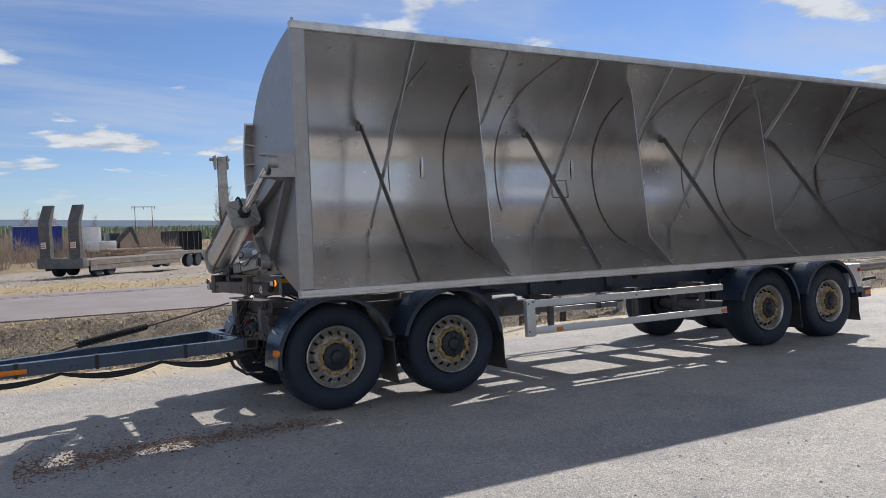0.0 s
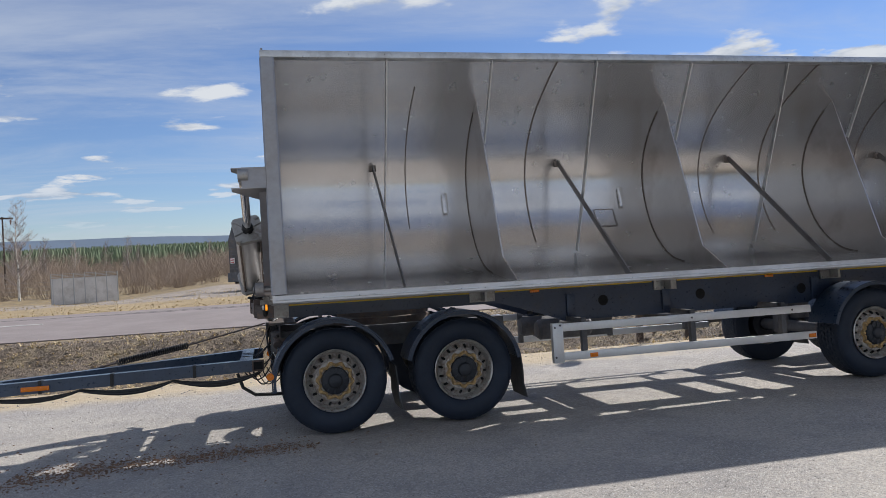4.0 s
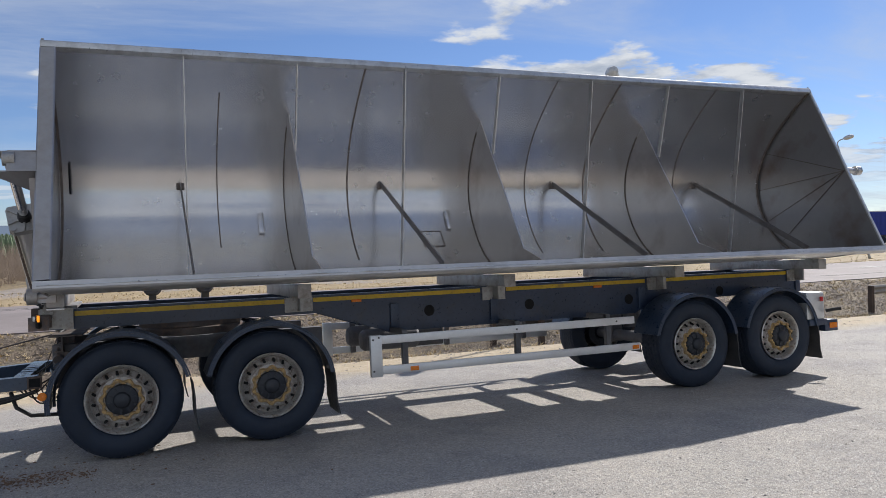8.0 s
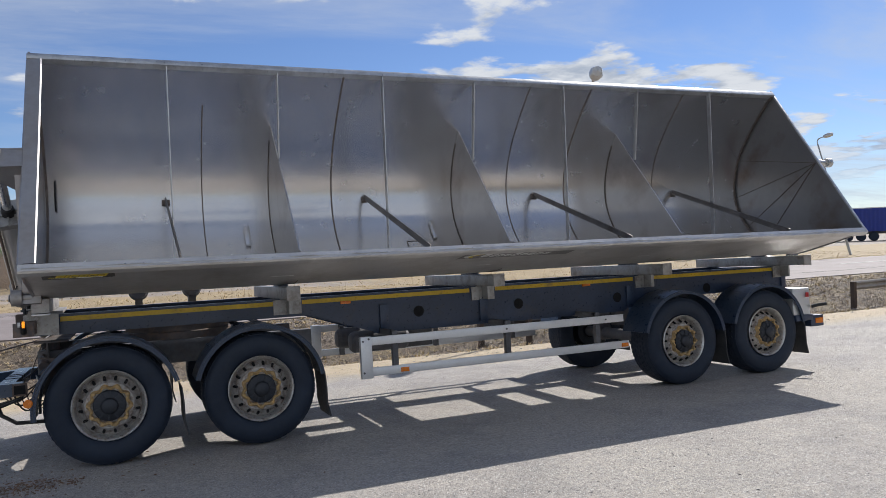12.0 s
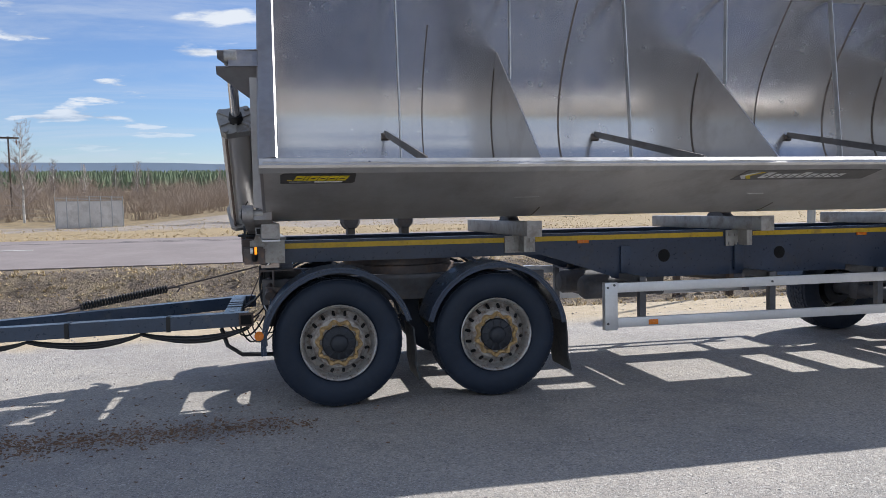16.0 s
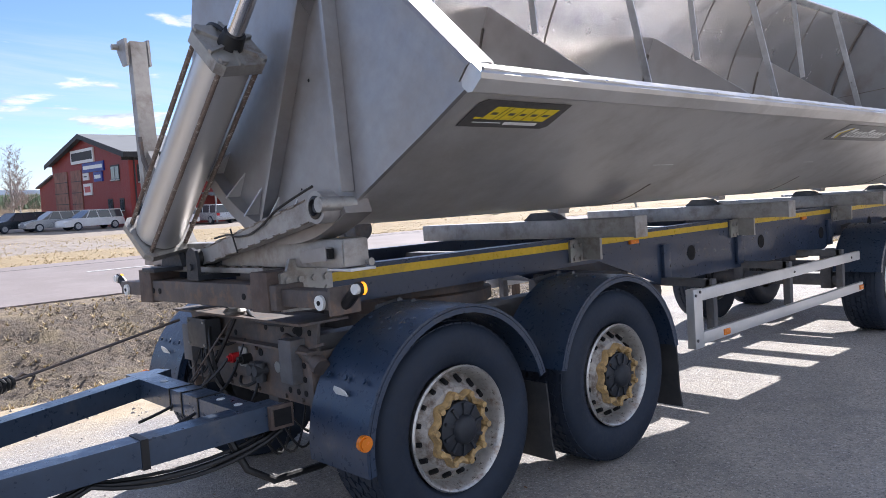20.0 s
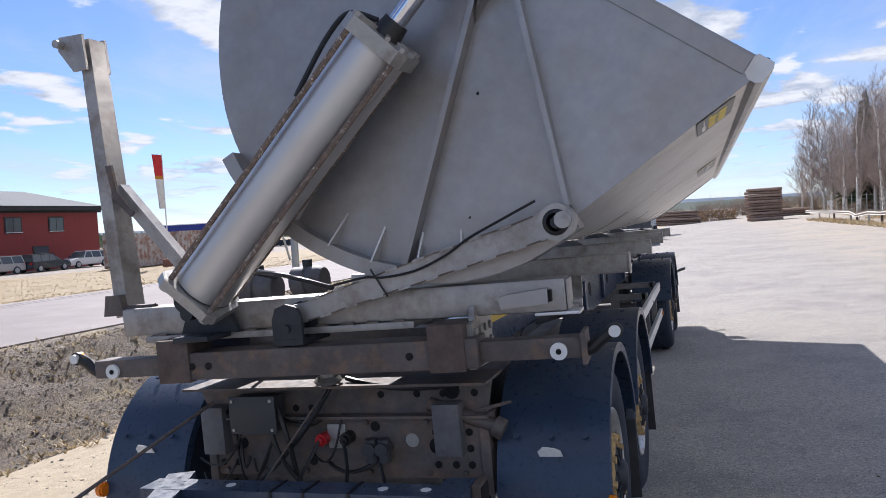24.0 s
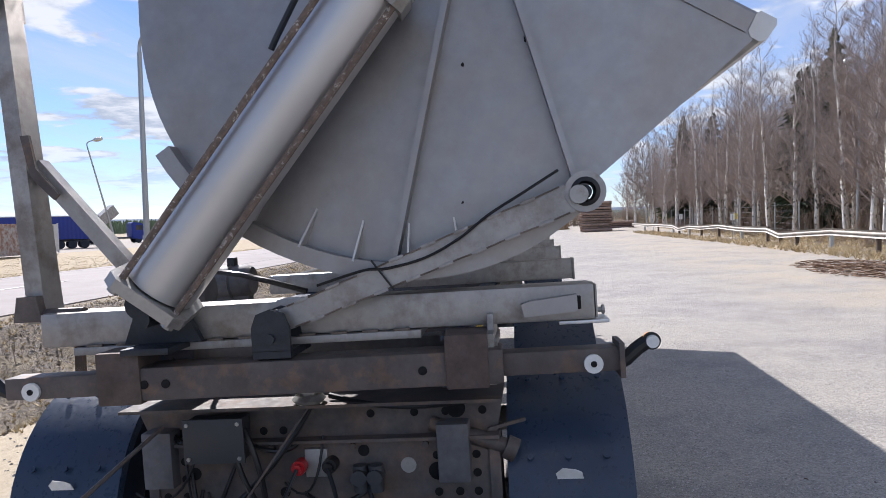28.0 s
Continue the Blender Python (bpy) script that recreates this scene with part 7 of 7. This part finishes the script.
lorry(103.0, 62.6, -42, PAINT_B, STEEL, "tipper lorry with its pale load box raised", 40)
lorry(2.2, 83.0, 84, PAINT_S, PAINT_W, "grey lorry with a high white ribbed load box", 0.0, 2.35)
curtain_trailer(-2.6, 92.0, 3, 5.0)
low_loader(-1.45, 34.0, 50)
excavator(3.7, 78.0, 30)
excavator(123.0, 81.0, 150, PAINT_O)
lorry(53.0, 3.9, 4, PAINT_W, None, "white tractor unit coupled to a low loader")
low_loader(38.5, 3.5, 3, False)
log_stack(75.0, -6.1, 86, 11, 6, 2.9, 3, "high stack of red-brown pine logs")
log_stack(92.0, 3.0, 90, 6, 4, 6.2, 5, "long pile of red-brown pine logs")
log_stack(100.0, -1.2, 0, 5, 20, 4.0, 6, "wide pile of pine logs with pale cut ends")
log_stack(88.0, -9.0, 88, 3, 6, 5.0, 7, "low pile of pine logs beside the wood")
log_stack(7.2, 71.0, 20, 4, 14, 4.0, 8, "heap of dark logs")
log_stack(4.8, 69.5, 10, 4, 12, 3.5, 9, "heap of dark logs")
h_pylon(21.7, 200.0, 10, 10.0, 4.3)
h_pylon(-27.3, 73.0, 25, 7.7, 4.0)
screen_fence(-15.1, 49.1, -11.0, 50.1, 1.8)
rail_fence([(*east(x, y), sag) for x, y, sag in (
    (13.0, -9.2, 0), (17.0, -9.2, 0), (21.0, -9.0, 0.02), (24.5, -8.8, 0), (27.5, -8.5, -0.05), (29.2, -8.35, -0.22), (31.0, -8.3, 0.02), (35.0, -8.1, 0), (39.0, -7.8, 0.03), (42.0, -7.4, -0.02), (45.0, -7.2, 0),
    (48.0, -7.0, -0.18), (50.0, -6.9, 0.0), (56.0, -6.6, 0.02), (62.0, -6.2, 0), (70.0, -5.9, 0))], "dented galvanised guard rail along the wood")
wire_fence([(-47.0 + 4.0 * k, 50.5 - 0.17 * k) for k in range(9)], 1.75, "thin wire fence on steel posts before the scrub")
wire_fence([east(34.0 + 4.0 * k, -10.6 + 0.05 * k) for k in range(12)], 1.9, "thin wire fence at the edge of the wood")
for x, y in ((38.0, -8.4), (50.0, -7.5), (60.0, -6.8)):
    road_marker(*east(x, y), LABEL_WHITE, "white marker plate on a thin stake behind the guard rail")
road_marker(*east(43.0, -9.6), LABEL_YEL, "yellow marker plate on a thin stake behind the guard rail")
rail_fence([(18.6, 7.5, 0.02), (22.6, 7.6, 0.02), (26.6, 7.7, 0.02), (30.6, 7.8, 0.02), (34.6, 7.9, 0.02), (38.6, 8.0, 0.02)], "grey guard rail on the soil bank")
rail_fence([(7.0, 7.12, -0.12), (8.2, 7.2, -0.12), (10.2, 7.3, -0.1)], "dark weathered guard rail behind the yard edge", DARKRAIL)


# ---- plants ----
def birch_mesh(seed, h, conifer=False):
    rr = random.Random(seed)
    trunk, twigs = Shape(), Shape()
    pts = [Vector((0, 0, -0.2))]
    n = 9
    lean = Vector((rr.uniform(-0.05, 0.05), rr.uniform(-0.05, 0.05), 0))
    for i in range(1, n + 1):
        pts.append(Vector((0, 0, h * i / n)) + lean * h * i / n + Vector((rr.uniform(-0.08, 0.08), rr.uniform(-0.08, 0.08), 0)) * (i / n) * 2)
    r0 = 0.010 * h + 0.02
    ring = [p + Vector((math.cos(k * 1.0472), math.sin(k * 1.0472), 0)) * (r0 * (1 - i / n) + 0.012) for i, p in enumerate(pts) for k in range(6)]
    trunk.add(ring, [(i * 6 + k, i * 6 + (k + 1) % 6, i * 6 + 6 + (k + 1) % 6, i * 6 + 6 + k) for i in range(n) for k in range(6)])

    def limb(p, d, l, r, depth):
        segs = 3
        q = p
        for k in range(segs):
            d2 = (d + Vector((rr.uniform(-0.25, 0.25), rr.uniform(-0.25, 0.25), rr.uniform(-0.05, 0.28)))).normalized()
            e = q + d2 * l / segs
            twigs.rod(q, e, r * (1 - k / segs * 0.6), 3, r * (1 - (k + 1) / segs * 0.6), False)
            if depth > 0:
                for _ in range(3 if depth > 1 else 4):
                    a = rr.uniform(0, 6.28)
                    side = Vector((math.cos(a), math.sin(a), rr.uniform(-0.1, 0.7)))
                    limb(q.lerp(e, rr.random()), (d2 * 0.8 + side).normalized(), l * rr.uniform(0.35, 0.55), r * 0.52, depth - 1)
            q, d = e, d2

    for i in range(34):
        k = 0.12 + 0.86 * (i / 34) + rr.uniform(0, 0.03)
        j = min(int(k * n), n - 1)
        p = pts[j].lerp(pts[j + 1], k * n - j)
        a = i * 2.4 + rr.uniform(-0.4, 0.4)
        d = Vector((math.cos(a), math.sin(a), rr.uniform(0.5, 1.1))).normalized()
        limb(p, d, h * rr.uniform(0.16, 0.26) * (1.15 - k * 0.75), 0.032 * (1.2 - k), 2)
    return trunk.mesh("trunk", BIRCH, 60), twigs.mesh("crown", TWIG)


def spruce_mesh(seed, h):
    rr = random.Random(seed)
    tr = Shape().rod((0, 0, -0.2), (0, 0, h), 0.02 * h * 0.7, 7, 0.01, False)
    vs, fs = [], []
    n = int(h * 34)
    for i in range(n):
        k = i / n
        z = h * (0.12 + 0.88 * k)
        r = h * 0.25 * (1 - k) ** 0.75 * rr.uniform(0.45, 1.2) + 0.08
        a = rr.uniform(0, 6.283)
        c, s = math.cos(a), math.sin(a)
        w = 0.16 * r + 0.10
        droop = r * rr.uniform(0.1, 0.4)
        o = len(vs)
        vs += [(c * 0.05, s * 0.05, z), (c * r * 0.55 - s * w, s * r * 0.55 + c * w, z - droop * 0.4), (c * r, s * r, z - droop), (c * r * 0.55 + s * w, s * r * 0.55 - c * w, z - droop * 0.6),
               (c * r * 0.6, s * r * 0.6, z - droop * 0.3 + 0.10), (c * r * 0.6, s * r * 0.6, z - droop * 0.3 - 0.22)]
        fs += [(o, o + 1, o + 2), (o, o + 2, o + 3), (o, o + 4, o + 2), (o, o + 2, o + 5)]
    return tr.mesh("trunk", PINEBARK, 60), Shape().add(vs, fs).mesh("crown", CONIFER)


def woods():
    rr = random.Random(11)
    kinds = [birch_mesh(s, h) for s, h in ((1, 11.5), (2, 13.0), (3, 10.0), (4, 12.2), (5, 8.0))]
    firs = [spruce_mesh(s, h) for s, h in ((21, 10.5), (22, 13.0), (23, 7.5))]
    proto = []
    for tr, cr in kinds:
        t = thing("birch", "bare leafless birch with pale trunk at the edge of the wood", "tree", pose(30, -14, height(30, -14)), "bare birches")
        part("trunk", tr, None, t)
        part("crown", cr, None, t)
        proto.append(t)
    fproto = []
    for tr, cr in firs:
        t = thing("spruce", "dark green spruce standing among the birches", "tree", pose(60, -20, height(60, -20)), "spruces")
        part("trunk", tr, None, t)
        part("crown", cr, None, t)
        fproto.append(t)
    for i, t in enumerate(proto):
        x, y = east(24 + i * 3.6, -13.0 - 1.3 * (i % 3))
        t.matrix_basis = spot(x, y, 70 * i)
    for i, t in enumerate(fproto):
        x, y = east((46.0, 88, 58)[i], (-14.8, -13.5, -17)[i])
        t.matrix_basis = spot(x, y, 70 * i)
    for i in range(170):
        x = 22 + 88 * rr.random() ** 1.15
        y = -11.5 - rr.random() * (9 + 0.10 * x) + 0.055 * max(0, x - 40)
        copy_thing(rr.choice(proto), spot(*east(x, y), rr.uniform(0, 360)))
    for i in range(22):
        x = 40 + 70 * rr.random()
        copy_thing(rr.choice(fproto), spot(*east(x, -15.5 - rr.random() * 15), rr.uniform(0, 360)))
    for x, y in ((99, 9), (106, 5), (110, 11), (118, 7)):
        copy_thing(proto[int(x) % 5], spot(x, y, x * 9))
    for x, y in ((-20.3, 60.0), (17.0, 84.0), (19.0, 90.0)):
        copy_thing(proto[4], spot(x, y, x * 7))
    for i in range(24):
        y = 125 + 70 * rr.random()
        copy_thing(proto[4], spot(rr.uniform(-0.6, 0.06) * y, y, rr.uniform(0, 360), -1.0))


def far_woods():
    rr = random.Random(31)
    # bare brown scrub
    vs, fs = [], []

    def bush(x, y, z, w, h, n):
        for _ in range(n):
            a, k = rr.uniform(0, 6.283), rr.random() ** 0.5
            bx, by = x + math.cos(a) * k * w * 0.35, y + math.sin(a) * k * w * 0.35
            tx, ty, tz = x + math.cos(a) * k * w, y + math.sin(a) * k * w, z + h * rr.uniform(0.45, 1.0) * (1 - 0.4 * k * k)
            t = 0.0065 * h
            o = len(vs)
            vs.extend([(bx - t, by, z), (bx + t, by, z), (tx, ty, tz), (bx, by + t, z)])
            fs.extend([(o, o + 1, o + 2), (o + 1, o + 3, o + 2)])
            mx, my, mz = (bx + tx) / 2, (by + ty) / 2, (z + tz) / 2
            for _k in range(3):
                o = len(vs)
                ex, ey, ez = mx + rr.uniform(-w, w) * 0.4, my + rr.uniform(-w, w) * 0.4, mz + h * rr.uniform(0.15, 0.4)
                vs.extend([(mx, my, mz - t), (mx, my, mz + t), (ex, ey, ez)])
                fs.append((o, o + 1, o + 2))

    for _ in range(1500):
        y = 60 + 150 * rr.random() ** 1.3
        x = rr.uniform(-0.75, 0.2) * y - 5
        k = noise.noise((x * 0.07, y * 0.05, 6))
        h = rr.uniform(1.2, 3.1) * (1 + (y - 60) / 130) * (0.95 + 0.9 * k)
        if k < -0.25:
            continue
        bush(x, y, height(x, y), h * 0.55, h, 26)
    for _ in range(150):
        x = rr.uniform(14, 75)
        x, y = east(x, -9.6 - rr.random() * 2.5)
        bush(x, y, height(x, y), 0.5, rr.uniform(0.4, 1.1), 16)
    for _ in range(7):
        x, y = rr.uniform(-1, 14), rr.uniform(5.6, 9.4)
        bush(x, y, height(x, y), 0.35, rr.uniform(0.4, 1.0), 10)
    for _ in range(420):
        x, y = east(rr.uniform(14, 150), rr.uniform(-46, -24))
        h = rr.uniform(2.5, 6.0)
        bush(x, y, height(x, y), h * 0.45, h, 22)
    for _ in range(330):
        x = rr.uniform(20, 112)
        x, y = east(x, -12.5 - rr.random() * 10)
        h = rr.uniform(1.4, 3.6)
        bush(x, y, height(x, y), h * 0.4, h, 18)
    for _ in range(120):
        x, y = east(rr.uniform(108, 150), rr.uniform(-24, 12))
        h = rr.uniform(2.5, 5.0)
        bush(x, y, height(x, y), h * 0.45, h, 22)
    for _ in range(240):
        x, y = rr.uniform(20, 190), rr.uniform(125, 150)
        h = rr.uniform(2, 4.5)
        bush(x, y, height(x, y), h * 0.5, h, 16)
    me = Shape().add(vs, fs).mesh("brush", BRUSH)
    tagged(new("brush", me), "bare brown scrub and bushes beyond the fences", "bushes", kind="stuff")
    # dense spruce forest on rising ground
    vs2, fs2 = [], []

    def tree(x, y, z, h):
        for k in range(3):
            r = h * 0.30 * (1 - k * 0.27)
            zb = z + h * (0.08 + 0.25 * k)
            zt = zb + h * 0.42
            a0 = rr.uniform(0, 6.28)
            o = len(vs2)
            for i in range(6):
                a = a0 + i * 1.047
                q = r * rr.uniform(0.7, 1.2)
                vs2.append((x + math.cos(a) * q, y + math.sin(a) * q, zb - rr.uniform(0, 0.1) * h))
            vs2.append((x, y, zt))
            fs2.extend([(o + i, o + (i + 1) % 6, o + 6) for i in range(6)])

    for _ in range(22000):
        a = radians(rr.uniform(12, 172))
        d = 380 + 1000 * rr.random() ** 1.25
        x, y = math.cos(a) * d, math.sin(a) * d
        if y < 120:
            continue
        left = min(1, max(0.0, (140 - x) / 180))
        tree(x, y, -2 + (d - 380) * (0.010 + 0.010 * left), rr.uniform(5, 10.5) * (0.85 + 0.15 * left))
    me = Shape().add(vs2, fs2)
    m2 = bpy.data.meshes.new("spruce_forest")
    m2.from_pydata(me.v, [], me.f)
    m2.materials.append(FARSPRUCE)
    tagged(new("spruce_forest", m2), "dense green spruce forest on the rising far side, paled by painted haze", "forest", kind="stuff")
    for nm, d, base, amp, k0, mt, lab in (("forest_hill", 1250, 25, 6, 0.55, HILL, "dark wooded hill behind the forest"), ("far_hill", 2600, 74, 15, 0.46, HILL2, "blue hill on the horizon, haze painted into its colour")):
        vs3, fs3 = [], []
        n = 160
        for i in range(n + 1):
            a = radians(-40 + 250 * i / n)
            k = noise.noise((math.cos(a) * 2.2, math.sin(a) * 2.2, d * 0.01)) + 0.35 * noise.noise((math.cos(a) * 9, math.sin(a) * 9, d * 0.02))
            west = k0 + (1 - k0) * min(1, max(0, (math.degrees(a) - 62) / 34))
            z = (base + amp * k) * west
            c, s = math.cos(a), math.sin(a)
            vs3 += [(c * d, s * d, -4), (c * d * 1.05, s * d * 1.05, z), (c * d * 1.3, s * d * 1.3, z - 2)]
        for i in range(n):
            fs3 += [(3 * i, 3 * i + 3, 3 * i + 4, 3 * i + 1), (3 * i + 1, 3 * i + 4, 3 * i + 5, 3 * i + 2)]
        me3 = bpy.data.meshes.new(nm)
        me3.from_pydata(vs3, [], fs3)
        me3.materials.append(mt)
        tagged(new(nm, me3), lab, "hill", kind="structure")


def litter():
    rr = random.Random(17)
    # clods and stones on the dug bank
    vs, fs = [], []

    def lump(x, y, z, r):
        o = len(vs)
        for c in ((1, 0, 0), (-1, 0, 0), (0, 1, 0), (0, -1, 0), (0, 0, 1), (0, 0, -0.6), (0.6, 0.6, 0.5), (-0.6, 0.5, 0.45), (0.5, -0.6, 0.5)):
            k = r * rr.uniform(0.6, 1.25)
            vs.append((x + c[0] * k, y + c[1] * k, z + c[2] * k * 0.75))
        for f in ((0, 2, 6), (2, 4, 6), (4, 0, 6), (2, 1, 7), (1, 4, 7), (4, 2, 7), (0, 4, 8), (4, 3, 8), (3, 0, 8), (1, 3, 4), (0, 5, 2), (2, 5, 1), (1, 5, 3), (3, 5, 0)):
            fs.append(tuple(o + i for i in f))

    for _ in range(19000):
        x, y = rr.uniform(-14, 26) if rr.random() < 0.8 else rr.uniform(-20, 34), rr.uniform(5.5, 10.1)
        lump(x, y, height(x, y), rr.uniform(0.006, 0.028) * (1.7 if rr.random() < 0.05 else 1))
    me = Shape().add(vs, fs).mesh("soil_clods", CLOD)
    tagged(new("soil_clods", me), "dark clods of freshly dug soil on the bank", "soil", kind="stuff")
    vs.clear(), fs.clear()
    for _ in range(3800):
        x, y = rr.uniform(-6, 16), rr.uniform(-8, 5.5)
        lump(x, y, height(x, y), rr.uniform(0.004, 0.011))
    for _ in range(1500):
        x, y = rr.uniform(-12, 20), rr.uniform(4.0, 6.2)
        lump(x, y, height(x, y), rr.uniform(0.006, 0.022))
    me = Shape().add(vs, fs).mesh("gravel", STONE)
    tagged(new("gravel", me), "loose grit scattered over the tarmac yard", "gravel", kind="stuff")
    vs.clear(), fs.clear()
    for _ in range(1500):
        a, k = rr.uniform(0, 6.283), rr.random() ** 0.6
        x, y = 16.0 + math.cos(a) * k * 3.4, -7.75 + math.sin(a) * k * 1.3
        z, b, l = height(x, y) + 0.012 + rr.uniform(0, 0.03), rr.uniform(0, 6.28), rr.uniform(0.04, 0.16)
        o = len(vs)
        c, s = math.cos(b) * l, math.sin(b) * l
        vs += [(x - c, y - s, z), (x + c, y + s, z), (x + c * 0.9 - s * 0.15, y + s * 0.9 + c * 0.15, z + 0.012), (x - c * 0.9 - s * 0.15, y - s * 0.9 + c * 0.15, z + 0.012)]
        fs.append((o, o + 1, o + 2, o + 3))
    for i in range(2300):
        x = -0.2 - 2.6 * rr.random() ** 0.75
        y = -0.36 - 0.10 * (x + 1) ** 2 * 0.5 + rr.gauss(0.0, 0.09 + 0.05 * abs(x))
        if i % 6 == 0:
            x, y = rr.gauss(-1.7, 1.1), rr.gauss(-0.1, 0.7)
        z, b, l = height(x, y) + 0.006 + rr.uniform(0, 0.010), rr.uniform(0, 6.28), rr.uniform(0.004, 0.015)
        o = len(vs)
        c, s = math.cos(b) * l, math.sin(b) * l
        vs += [(x - c, y - s, z), (x + c, y + s, z), (x + c * 0.9 - s * 0.3, y + s * 0.9 + c * 0.3, z + 0.008), (x - c * 0.9 - s * 0.3, y - s * 0.9 + c * 0.3, z + 0.008)]
        fs.append((o, o + 1, o + 2, o + 3))
    me = Shape().add(vs, fs).mesh("bark_litter", CHIP)
    tagged(new("bark_litter", me), "heap of brown bark chips spilled on the tarmac", "bark chips", kind="stuff")
    vs.clear(), fs.clear()

    def tuft(x, y, h, n):
        z = height(x, y)
        for _ in range(n):
            a = rr.uniform(0, 6.283)
            l = h * rr.uniform(0.5, 1.1)
            dx, dy = math.cos(a) * l * rr.uniform(0.2, 0.9), math.sin(a) * l * rr.uniform(0.2, 0.9)
            w = 0.010 + 0.012 * h
            o = len(vs)
            vs.extend([(x - w * math.sin(a), y + w * math.cos(a), z), (x + w * math.sin(a), y - w * math.cos(a), z), (x + dx, y + dy, z + l * 0.55)])
            fs.append((o, o + 1, o + 2))

    for _ in range(9000):
        x, y = rr.uniform(-24, 52), 18.6 + rr.random() ** 1.5 * 24
        tuft(x, y, rr.uniform(0.05, 0.16), 6)
    for _ in range(1700):
        x, y = rr.uniform(-12, 26), rr.choice((rr.uniform(5.2, 6.4), rr.uniform(8.8, 10.2)))
        tuft(x, y, rr.uniform(0.06, 0.20), 6)
    for _ in range(9000):
        x, y = rr.uniform(-16, 28), rr.uniform(5.5, 10.2)
        if noise.noise((x * 0.8, y * 0.8, 4)) > -0.12:
            tuft(x, y, rr.uniform(0.03, 0.10), 7)
    for _ in range(1600):
        x = rr.uniform(13, 62)
        tuft(*east(x, -9.2 + (x - 13) * 0.061 + rr.uniform(-0.4, 1.0)), rr.uniform(0.2, 0.5), 7)
    for _ in range(2200):
        x, y = east(rr.uniform(13, 60), rr.uniform(-13, -8.6))
        tuft(x, y, rr.uniform(0.12, 0.4), 6)
    me = Shape().add(vs, fs).mesh("dry_grass", STRAW)
    tagged(new("dry_grass", me), "flattened dry yellow grass along the verges", "grass", kind="stuff")


woods()
far_woods()
litter()
motions()
